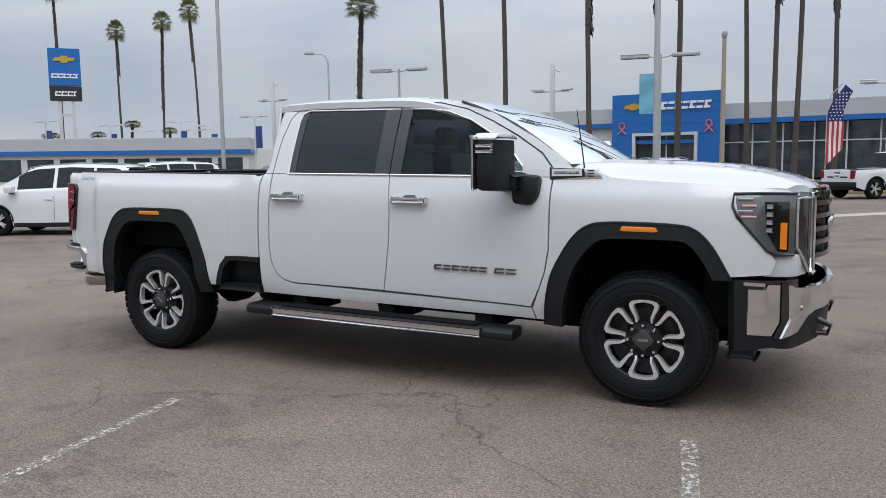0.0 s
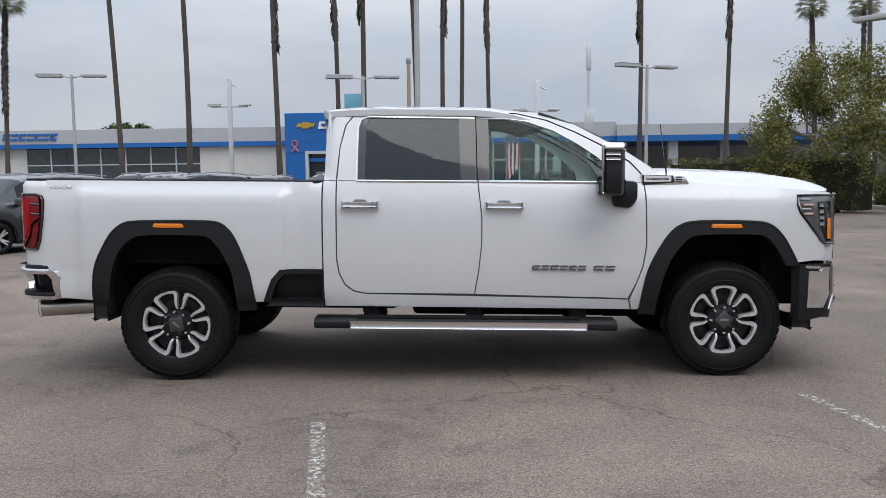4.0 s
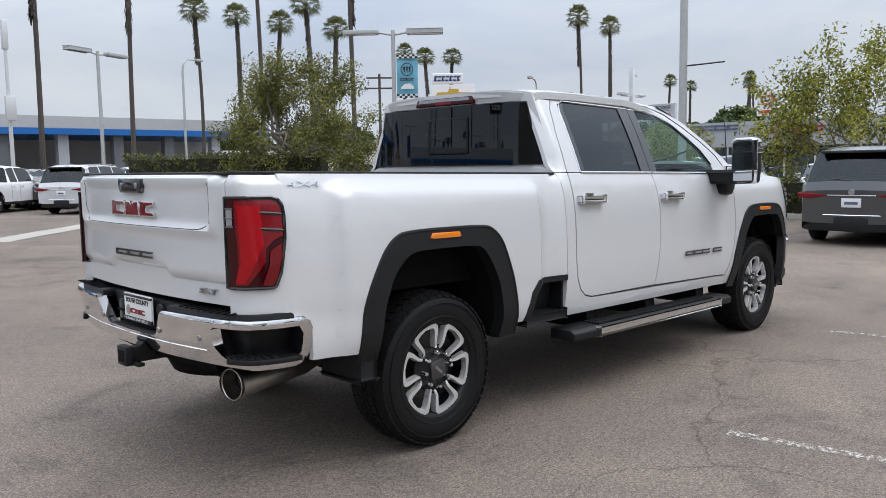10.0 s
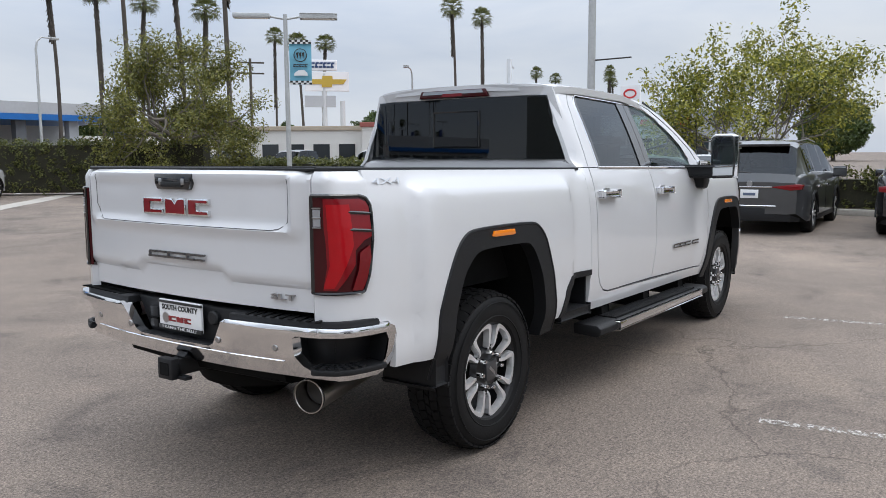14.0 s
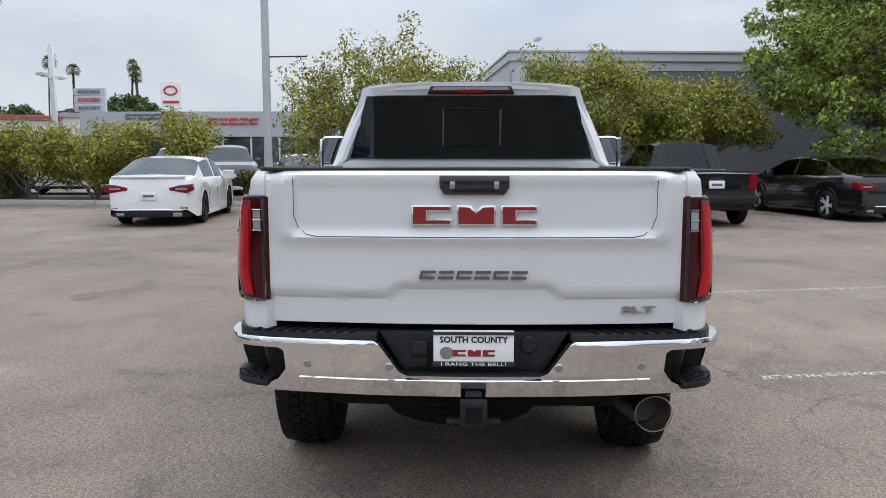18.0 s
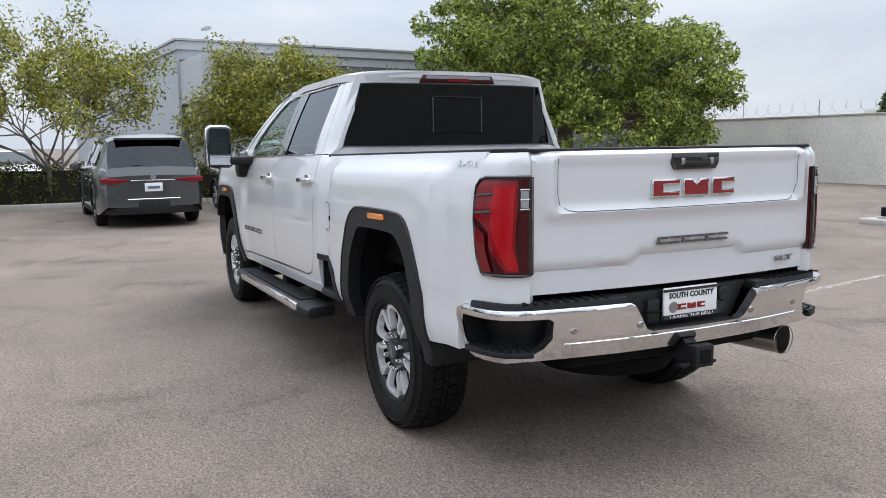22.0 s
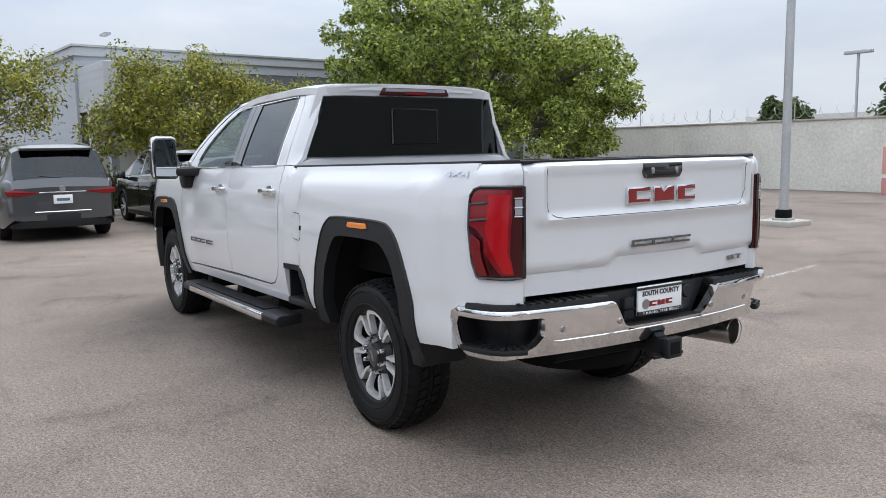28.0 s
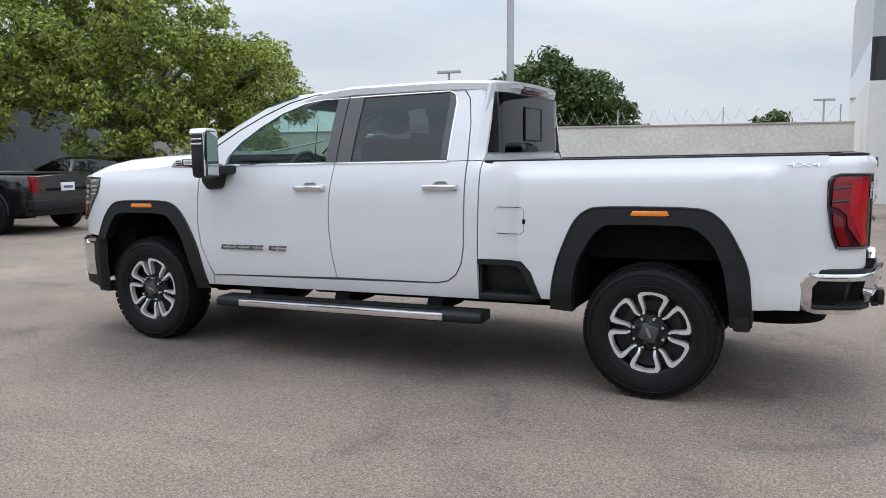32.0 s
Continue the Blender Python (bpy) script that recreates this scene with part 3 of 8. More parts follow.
    tp("mirror_arm", prism([(1.19, 1.28), (1.31, 1.27), (1.36, 1.33), (1.36, 1.46), (1.24, 1.47), (1.18, 1.40)], "y", s * (yb - 0.03), s * (yb + 0.10), 0.025), BLACK_PLASTIC, parent=mirror)
    # badges on the doors and the fender
    r = (1, 0, -RAKE) if s < 0 else (-1, 0, RAKE)
    bx, bz = 0.94, 0.835
    for cells, wide, dx in (("BBBBBB", 0.40, -0.105), ("BB", 0.165, 0.222)):
        bx = 0.94 - s * dx
        blocks("door_badge", cells, wide, 0.034, 0.008, BADGE, truck, face_m(bx - 0.03, s * (side_y(bx, bz) + 0.004), bz - RAKE * bx, r, (0, s * -0.02, 1)), "satin chrome badge")
    tp("fender_vent", prism([(1.405, 1.515), (1.41, 1.428), (1.66, 1.440), (1.755, 1.446), (1.715, 1.508)], "y", s * 0.90, s * (side_y(1.55, 1.46) + 0.014), 0.006), CHROME, "chrome fender vent badge")
    tp("fender_vent_panel", prism([(1.412, 1.510), (1.417, 1.434), (1.60, 1.450), (1.645, 1.455), (1.635, 1.506)], "y", s * 0.90, s * (side_y(1.55, 1.46) + 0.017)), GLOSS_BLACK)
    tp("badge_panel", prism([(1.425, 1.505), (1.425, 1.457), (1.622, 1.462), (1.622, 1.502)], "y", s * 0.90, s * (side_y(1.55, 1.46) + 0.020)), PLATE_WHITE)
    blocks("vent_badge", "BBBBBBB", 0.165, 0.014, 0.002, INK, truck, face_m(1.525, s * (side_y(1.55, 1.46) + 0.0205), 1.4805 - RAKE * 1.525, r, (0, 0, 1)))
    for k in range(3):
        tp("vent_slot", box(1.658, 1.70, s * 0.90, s * (side_y(1.55, 1.46) + 0.018), 1.456 + 0.017 * k, 1.464 + 0.017 * k), GLOSS_BLACK)
    lettering("bed_badge", "4X4", 0.040, 0.002, CHROME, truck, face_m(-2.84, s * (side_y(-2.81, 1.375) + 0.024), 1.392 + RAKE * 2.81, (r[0], s * 0.11, r[2]) if s < 0 else (r[0], -0.11, r[2]), (0, s * -0.28, 1)), width=0.175, label="chrome lettering")
    # tail lamp wrapping round the corner, laid along the corner's plan line
    def corner(u, z, off=0.0, s=s):
        x, y = float(np.interp(u, CORNER_U, CORNER_X)), float(np.interp(u, CORNER_U, CORNER_Y))
        x2, y2 = float(np.interp(u + 0.02, CORNER_U, CORNER_X)), float(np.interp(u + 0.02, CORNER_U, CORNER_Y))
        x1, y1 = float(np.interp(u - 0.02, CORNER_U, CORNER_X)), float(np.interp(u - 0.02, CORNER_U, CORNER_Y))
        n = Vector((-(y2 - y1), x2 - x1)).normalized()
        y += (side_y(-2.9, z) - side_y(-2.9, 1.2)) * ss(0.02, 0.16, u) * (0.82 if z > 1.2 else 1.0)
        return (x + n.x * off, s * (y + n.y * off), z)
    EU = CORNER_U[8]
    lamp_rim = [(0.006, 1.335), (EU - 0.050, 1.335), (EU - 0.018, 1.325), (EU - 0.003, 1.298), (EU, 1.26), (EU - 0.004, 1.15), (EU - 0.030, 1.0), (EU - 0.055, 0.938), (EU - 0.068, 0.932), (0.006, 0.932)]
    lamp = tp("tail_lamp", sheet(lamp_rim, lambda u, z: corner(u, z, 0.016), 0.02, (0.012, -s * 0.02, 0)), RED_DARK, "red LED tail lamp with black edge")
    rim_pts = []
    for (a, b), (c, d) in zip(lamp_rim, lamp_rim[1:] + lamp_rim[:1]):
        rim_pts += [corner(a + (c - a) * k / 8, b + (d - b) * k / 8, 0.016) for k in range(8)]
    tp("lamp_edge", tube(rim_pts + rim_pts[:1], 0.0075, 6), GLOSS_BLACK, parent=lamp)
    # Brighter red overlays paint in the lens glow; neither of them emits.
    tp("lamp_glow", sheet([(0.052, 1.322), (EU - 0.055, 1.322), (EU - 0.028, 1.311), (EU - 0.015, 1.285), (EU - 0.014, 1.165), (EU - 0.05, 1.15), (EU - 0.095, 1.11), (EU - 0.10, 1.05), (0.085, 0.945), (0.045, 0.945), (0.058, 1.04), (0.056, 1.15), (0.052, 1.20)], lambda u, z: corner(u, z, 0.0185 + 0.008 * ss(0.06, 0.11, u)), 0.02), RED_LENS, parent=lamp)
    tp("lamp_glow", sheet([(0.060, 1.300), (0.150, 1.300), (0.155, 1.13), (0.120, 1.05), (0.078, 0.955), (0.047, 0.952), (0.066, 1.05), (0.064, 1.16)], lambda u, z: corner(u, z, 0.0205 + 0.008 * ss(0.06, 0.11, u)), 0.02), RED_GLOW, parent=lamp)
    tp("lamp_lower", sheet([(EU - 0.025, 1.13), (EU - 0.075, 1.10), (EU - 0.085, 1.03), (0.14, 0.945), (EU - 0.070, 0.942), (EU - 0.048, 0.985), (EU - 0.022, 1.08)], lambda u, z: corner(u, z, 0.027), 0.02), RED_MID, parent=lamp)
    tp("reverse_lamp", sheet([(0.014, 1.280), (0.042, 1.280), (0.042, 1.210), (0.014, 1.210)], lambda u, z: corner(u, z, 0.0205), 0.02), CLEAR_LENS, parent=lamp)
    for zz in (1.285, 1.245, 1.205):
        tp("lamp_bar", tube([corner(0.012 + 0.008 * k, zz, 0.021) for k in range(5)], 0.003, 5), SATIN, parent=lamp)
    for zz in (1.268, 1.196):
        tp("lamp_bar", tube([corner(EU - 0.115 + 0.013 * k, zz - 0.001 * k, 0.026) for k in range(9)], [0.003] + [0.007] * 7 + [0.004], 6), GLOSS_BLACK, parent=lamp)
    # white corner above and below the lamp
    tp("bed_corner", sheet([(0.004, 1.339), (EU - 0.048, 1.339), (EU - 0.012, 1.328), (EU + 0.004, 1.298), (EU + 0.008, 1.26), (EU + 0.03, 1.25), (EU + 0.03, 1.434), (0.004, 1.434)], lambda u, z: corner(u, z, 0.005 - 0.02 * ss(1.40, 1.435, z) - 0.011 * ss(EU - 0.03, EU + 0.03, u)), 0.02, (0.03, -s * 0.03, 0)), WHITE)
    tp("bed_corner", sheet([(0.004, 0.79), (EU + 0.01, 0.79), (EU - 0.045, 0.928), (0.004, 0.928)], lambda u, z: corner(u, z, 0.005), 0.02, (0.03, -s * 0.03, 0)), WHITE)
    tp("bed_corner_top", prism([(-2.95, s * 0.78), (-3.11, s * 0.782), (-3.09, s * 0.80), (-3.03, s * 0.82), (-2.95, s * 0.845)], "z", 1.39, 1.431, 0.004), WHITE)
    # bed rail cap
    tp("bed_rail_cap", prism([(-0.92, s * 0.85), (-0.92, s * 0.925), (-2.75, s * 0.890), (-2.93, s * 0.850), (-3.04, s * 0.822), (-3.10, s * 0.802), (-3.12, s * 0.784), (-2.75, s * 0.80)], "z", 1.432, 1.451, 0.005), BLACK_PLASTIC, "black bed rail cap")
    tp("bed_inner_wall", box(-3.0, -0.93, s * 0.78, s * 0.80, 0.85, 1.436), DARK)
    tp("bed_rail", prism([(-0.93, s * 0.78), (-0.93, s * 0.920), (-2.75, s * 0.888), (-2.95, s * 0.845), (-2.95, s * 0.78)], "z", 1.40, 1.437, 0.004), WHITE)
    # headlamp
    def lampy(x, z, o=0.0):
        return s * (side_y(x, z) - 0.004 + o - 0.6 * max(0, x - 2.80) ** 1.4)
    hl = tp("headlamp", sheet([(2.53, 1.368), (2.555, 1.235), (2.72, 1.045), (2.76, 1.02), (2.86, 1.02), (2.86, 1.372)], lambda x, z: (x, lampy(x, z), z), 0.04, (0, -s * 0.05, 0)), SMOKE, "smoked LED headlamp")
    tp("lamp_edge", tube([(x, lampy(x, z, 0.006), z) for x, z in ((2.86, 1.37), (2.70, 1.372), (2.53, 1.368), (2.525, 1.30), (2.553, 1.235), (2.64, 1.135), (2.72, 1.042), (2.76, 1.018), (2.86, 1.018))], 0.009, 6), GLOSS_BLACK, parent=hl)
    for zz, c, x0 in ((1.338, CLEAR_LENS, 2.555), (1.300, LAMP_PINK, 2.575), (1.268, CLEAR_LENS, 2.555), (1.236, LAMP_PINK, 2.575)):
        tp("lamp_led", tube([(x0 + 0.01 * k, lampy(x0 + 0.01 * k, zz, 0.003), zz) for k in range(9)], 0.0085, 6), c, parent=hl)
    tp("lamp_pocket", sheet([(2.70, 1.325), (2.83, 1.325), (2.83, 1.04), (2.775, 1.04), (2.715, 1.15)], lambda x, z: (x, lampy(x, z, 0.003), z), 0.04), GLOSS_BLACK, parent=hl)
    for zz in (1.30, 1.255, 1.21, 1.165):
        tp("lamp_projector", box(2.712, 2.745, lampy(2.72, zz, -0.02), lampy(2.72, zz, 0.008), zz - 0.014, zz + 0.012, 0.004), CLEAR_LENS, parent=hl)
    tp("lamp_amber", sheet([(2.787, 1.205), (2.822, 1.205), (2.822, 1.05), (2.787, 1.055)], lambda x, z: (x, lampy(x, z, 0.010), z), 0.04, (0, -s * 0.02, 0)), AMBER, parent=hl)
    # bright blade between lamp and grille, white corner below the lamp
    def blade(y, z):
        return (float(np.interp(y, (0.63, 0.72, 0.81), (2.918, 2.905, 2.865))), s * y, z)
    # Dark chrome here puts the blade's dark reflection into its colour.
    tp("lamp_blade", sheet([(0.805, 1.34), (0.635, 1.345), (0.635, 0.905), (0.665, 0.905), (0.74, 0.985), (0.805, 1.06)], blade, 0.04, (-0.06, 0, 0)), DARK_CHROME, "chrome blade beside the grille, its dark reflection put into the colour", hl)
    tp("blade_edge", tube([blade(y, z) for y, z in ((0.64, 1.345), (0.72, 1.345), (0.805, 1.34), (0.808, 1.2), (0.805, 1.06), (0.74, 0.985), (0.665, 0.905))], 0.009, 6), CHROME, parent=hl)
    tp("lamp_underside", prism([(2.70, s * 0.92), (2.83, s * 0.86), (2.875, s * 0.80), (2.90, s * 0.64), (2.70, s * 0.64)], "z", 0.885, 1.018, 0.012), WHITE)

# ---- cab top, glass, hood
def roof_z(x, y):
    return 2.035 - 0.012 * (y / 0.7) ** 2 - 0.036 * (abs(y) / 0.735) ** 7 - 0.11 * max(0, (x - 0.15) / 0.6) ** 2.2 - 0.042 * max(0, (-0.4 - x) / 0.6) ** 2


tp("roof", sheet([(-0.90, -0.66), (-0.87, -0.722), (-0.6, -0.735), (0.4, -0.735), (0.70, -0.735), (0.76, -0.4), (0.78, 0), (0.76, 0.4), (0.70, 0.735), (0.4, 0.735), (-0.6, 0.735), (-0.87, 0.722), (-0.90, 0.66), (-0.955, 0.5), (-0.965, 0), (-0.955, -0.5)], lambda x, y: (x, y, roof_z(x, y)), 0.08, (0, 0, -0.045)), WHITE)


def screen(u, v):
    """The windscreen: u across, v from the header down to the cowl."""
    half = 0.735 + 0.115 * v
    x = 0.70 + 0.78 * v + (0.08 + 0.14 * v) * (1 - (abs(u)) ** 2.2)
    z = 1.965 - 0.43 * v + 0.05 * math.sin(math.pi * v) + 0.008 * (1 - u * u)
    return (x, u * half, z)


tp("windscreen", sheet([(-0.985, 0.0), (0.985, 0.0), (0.985, 1.0), (-0.985, 1.0)], screen, 0.1), GLASS, "clear windscreen")
for u in (-0.955, 0.955):
    tp("windscreen_edge", tube([screen(u * 1.01, k / 10) for k in range(11)], 0.010, 6), GLOSS_BLACK)


def hood_z(x, y):
    c = float(np.interp(x, (1.4, 1.75, 2.1, 2.45, 2.65, 2.8, 2.88, 2.93), (1.555, 1.556, 1.548, 1.528, 1.50, 1.458, 1.42, 1.36)))
    side = float(np.interp(x, (1.4, 1.64, 1.80, 1.95, 2.5, 2.85), (1.51, 1.507, 1.46, 1.444, 1.42, 1.385)))
    a = abs(y)
    t = ss(0.90, 0.66, a)
    bulge = 0.012 * ss(0.50, 0.42, a) * ss(2.8, 2.4, x)
    return side + (c - side) * t - 0.012 * (a / 0.7) ** 2 + bulge


tp("hood", sheet([(1.50, -0.88), (1.75, -0.905), (2.3, -0.895), (2.6, -0.86), (2.81, -0.80), (2.89, -0.6), (2.95, 0), (2.89, 0.6), (2.81, 0.80), (2.6, 0.86), (2.3, 0.895), (1.75, 0.905), (1.50, 0.88), (1.58, 0.6), (1.68, 0), (1.58, -0.6)], lambda x, y: (x, y, hood_z(x, y)), 0.06, (0, 0, -0.04)), WHITE)
tp("cowl", sheet([(1.42, -0.86), (1.55, -0.88), (1.64, -0.6), (1.74, 0), (1.64, 0.6), (1.55, 0.88), (1.42, 0.86), (1.5, 0)], lambda x, y: (x, y, 1.535 - 0.07 * ss(0.6, 0.9, abs(y))), 0.08, (0, 0, -0.05)), BLACK_PLASTIC)
for s in (-1, 1):
    tp("hood_seam", tube([(x, s * 0.0 + s * float(np.interp(x, (1.5, 1.75, 2.3, 2.6, 2.83), (0.885, 0.91, 0.90, 0.866, 0.808))), hood_z(x, 0.905) - 0.004) for x in (1.52, 1.65, 1.75, 1.9, 2.1, 2.3, 2.45, 2.6, 2.72, 2.82)], 0.006, 5), GAP)
    tp("wiper", tube([(1.60, s * 0.15, 1.56), (1.50, s * 0.4, 1.60), (1.36, s * 0.68, 1.66)], 0.008, 5), GLOSS_BLACK)
# aerial on the fender
tp("aerial", tube([(1.62, -0.86, 1.44), (1.60, -0.86, 1.6), (1.56, -0.86, 1.88)], [0.007, 0.005, 0.003], 6), GLOSS_BLACK, "thin black whip aerial")

# back of the cab
tp("cab_back", sheet([(-0.905, 0.56), (0.905, 0.56), (0.90, 1.46), (0.80, 1.49), (-0.80, 1.49), (-0.90, 1.46)], lambda y, z: (-0.898 - 0.01 * (1 - (y / 0.9) ** 2), y, z), 0.12, (0.03, 0, 0)), WHITE)


def back_x(y, z):
    return -0.912 - 0.02 * (1 - (y / 0.8) ** 2) + 0.07 * max(0, (abs(y) - 0.60) / 0.25) ** 2 - 0.01 * (1.95 - z)


tp("back_frame", sheet([(-0.89, 1.448), (0.89, 1.448), (0.715, 1.965), (0.55, 1.985), (-0.55, 1.985), (-0.715, 1.965)], lambda y, z: (back_x(y, z) + 0.012, y, z), 0.06, (0.03, 0, 0)), WHITE)
tp("rear_window", sheet([(-0.808, 1.502), (0.808, 1.502), (0.69, 1.912), (-0.69, 1.912)], lambda y, z: (back_x(y, z) - 0.004, y, z), 0.08, (0.01, 0, 0)), GLASS_DARK, "dark sliding rear window")
# Black sheet behind the glass stands in for the unlit cabin.
tp("window_dark_backing", sheet([(-0.80, 1.51), (0.80, 1.51), (0.685, 1.905), (-0.685, 1.905)], lambda y, z: (back_x(y, z) + 0.006, y, z), 0.1), GLOSS_BLACK)
tp("window_slider", sheet([(-0.185, 1.592), (0.17, 1.592), (0.17, 1.82), (-0.185, 1.82)], lambda y, z: (back_x(y, z) - 0.010, y, z), 0.08, (0.008, 0, 0)), GLASS_DARK)
for a, b in (((0.18, 1.585), (0.18, 1.825)), ((-0.195, 1.585), (-0.195, 1.825)), ((0.18, 1.825), (-0.195, 1.825)), ((0.18, 1.585), (-0.195, 1.585))):
    tp("slider_frame", tube([(back_x(p[0], p[1]) - 0.009, *p) for p in (a, b)], 0.007, 5), GLOSS_BLACK)
tp("roof_spoiler", sheet([(-0.70, 1.915), (0.70, 1.915), (0.69, 1.965), (0.3, 1.992), (-0.3, 1.992), (-0.69, 1.965)], lambda y, z: (-0.962 + 0.07 * max(0, (abs(y) - 0.5) / 0.19) ** 2 + 0.25 * (1.99 - z) * (1 if z < 1.99 else 0.3), y, z), 0.06, (0.06, 0, 0)), WHITE)
tp("high_brake_lamp", prism([(-0.285, 1.920), (0.285, 1.920), (0.262, 1.972), (-0.262, 1.972)], "x", -0.975, -0.92, 0.006), RED_DARK, "red high-level brake lamp")
tp("brake_lamp_lens", prism([(-0.25, 1.945), (0.25, 1.945), (0.24, 1.967), (-0.24, 1.967)], "x", -0.978, -0.97), CLEAR_LENS)
tp("brake_lamp_centre", prism([(-0.085, 1.928), (0.085, 1.928), (0.08, 1.948), (-0.08, 1.948)], "x", -0.979, -0.97), RED_LENS)

# ---- cabin seen through the glass
tp("dashboard", box(1.05, 1.55, -0.80, 0.80, 1.15, 1.45, 0.06), CABIN)
tp("cabin_floor", box(-0.88, 1.5, -0.9, 0.9, 0.60, 0.66), CABIN)
tp("headliner", sheet([(-0.9, -0.68), (0.66, -0.68), (0.66, 0.68), (-0.9, 0.68)], lambda x, y: (x, y, roof_z(x, y) - 0.055), 0.2), surf("grey_headliner", (0.30, 0.29, 0.27), 0.9, 0, 0.1, 20))
SEAT = surf("black_leather_seat", (0.06, 0.057, 0.055), 0.45, 0, 0.2, 12, 0.1, 80)
for s in (-1, 1):
    seat = tp("front_seat", box(0.10, 0.62, s * 0.18, s * 0.72, 0.95, 1.12, 0.05), SEAT, "black leather front seat")
    b = box(-0.06, 0.16, s * 0.20, s * 0.70, 1.05, 1.62, 0.06)
    tp("seat_back", b, SEAT, parent=seat)
    tp("head_rest", box(-0.08, 0.06, s * 0.32, s * 0.58, 1.66, 1.84, 0.05), SEAT, parent=seat)
tp("rear_bench", box(-0.80, -0.35, -0.78, 0.78, 0.95, 1.12, 0.05), SEAT, "black leather rear bench seat")
tp("rear_bench_back", box(-0.86, -0.70, -0.78, 0.78, 1.10, 1.58, 0.05), SEAT)
wheel_m = Matrix.Translation((0.93, 0.38, 1.37)) @ Matrix.Rotation(radians(-25), 4, "Y")
b = bmesh.new()
tube([wheel_m @ Vector((0, 0.19 * math.cos(a), 0.19 * math.sin(a))) for a in [2 * math.pi * k / 24 for k in range(25)]], 0.016, 6, b)
tube([wheel_m @ Vector((0, -0.18, 0)), wheel_m @ Vector((0.03, 0, 0)), wheel_m @ Vector((0, 0.18, 0))], 0.03, 6, b)
tp("steering_wheel", b, CABIN)

# ---- tailgate
def gate_x(y, z):
    """The sculpted tailgate face: an upper inset field, a sloping ledge and a lower scoop."""
    x = -3.135 - 0.012 * (1 - (y / 0.78) ** 2)
    a = abs(y)
    inset = ss(0.70, 0.655, a) * ss(1.175, 1.21, z)
    x += 0.028 * inset * ss(1.45, 1.37, z)
    x -= 0.024 * ss(1.13, 1.20, z) * ss(0.76, 0.70, a)
    low = ss(0.33, 0.27, a)
    edge = 0.958 + 0.038 * low
    x += 0.022 * ss(edge + 0.014, edge - 0.018, z)
    x += 0.05 * ss(1.40, 1.44, z) ** 2
    return x


tp("tailgate", sheet([(-0.778, 0.842), (0.778, 0.842), (0.778, 1.422), (0.765, 1.436), (-0.765, 1.436), (-0.778, 1.422)], lambda y, z: (gate_x(y, z), y, z), 0.02, (0.05, 0, 0)), WHITE)
FIELD = [(0.672, 1.43), (0.672, 1.262), (0.657, 1.217), (0.625, 1.192), (0.585, 1.185), (-0.585, 1.185), (-0.625, 1.192), (-0.657, 1.217), (-0.672, 1.262), (-0.672, 1.43)]
path = []
for (a, b), (c, d) in zip(FIELD, FIELD[1:]):
    path += [(gate_x(a + (c - a) * k / 6, b + (d - b) * k / 6) - 0.001, a + (c - a) * k / 6, b + (d - b) * k / 6) for k in range(6)]
tp("tailgate_seam", tube(path, 0.0018, 5), SEAM)
tp("tailgate_cap", box(-3.125, -3.02, -0.775, 0.775, 1.434, 1.448, 0.006), BLACK_PLASTIC, "black tailgate top cap")
tp("tailgate_inner", box(-3.06, -3.03, -0.775, 0.775, 0.85, 1.42), DARK)
gh = tp("tailgate_handle", prism([(-0.128, 1.420), (0.128, 1.420), (0.128, 1.373), (0.110, 1.345), (-0.110, 1.345), (-0.128, 1.373)], "x", -3.165, -3.10, 0.008), GLOSS_BLACK, "black tailgate handle")
tp("handle_pull", box(-3.172, -3.15, -0.075, 0.075, 1.357, 1.382, 0.006), BLACK_PLASTIC, parent=gh)
tp("handle_pull", box(-3.172, -3.15, -0.09, -0.07, 1.367, 1.397, 0.004), SATIN, parent=gh)
tp("handle_pull", box(-3.172, -3.15, 0.07, 0.09, 1.367, 1.397, 0.004), SATIN, parent=gh)
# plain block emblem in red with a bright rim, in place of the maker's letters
BACK_R, UPV = (0, -1, 0), (0, 0, 1)
def emblem(name, scale, x, z, rim, core, parent, depth=0.006):
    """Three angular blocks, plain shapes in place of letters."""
    shapes = ([(-1.0, -0.4), (-1.0, 0.4), (-0.36, 0.4), (-0.36, 0.14), (-0.74, 0.14), (-0.74, -0.14), (-0.36, -0.14), (-0.36, -0.4)],
              [(-0.28, -0.4), (-0.28, 0.4), (-0.06, 0.4), (0.03, 0.16), (0.12, 0.4), (0.34, 0.4), (0.34, -0.4)],
              [(0.42, -0.4), (0.42, 0.4), (1.0, 0.4), (1.0, 0.14), (0.68, 0.14), (0.68, -0.14), (1.0, -0.14), (1.0, -0.4)])
    for sh in shapes:
        cx, cz = sum(p[0] for p in sh) / len(sh), sum(p[1] for p in sh) / len(sh)
        tp(name, prism([(-scale * a, z + scale * 0.42 * b) for a, b in sh], "x", x - depth, x + 0.03, 0.002), rim, parent=parent)
        b = bmesh.new()
        f = b.faces.new([b.verts.new((x - depth - 0.0015, -scale * a, z + scale * 0.42 * c)) for a, c in sh])
        f.normal_update()
        r = bmesh.ops.inset_individual(b, faces=[f], thickness=0.0085 * scale / 0.215, depth=0)
        bmesh.ops.delete(b, geom=r["faces"], context="FACES")
        bmesh.ops.triangulate(b, faces=b.faces[:])
        tp(name + "_enamel", b, core, parent=parent, smooth=False)


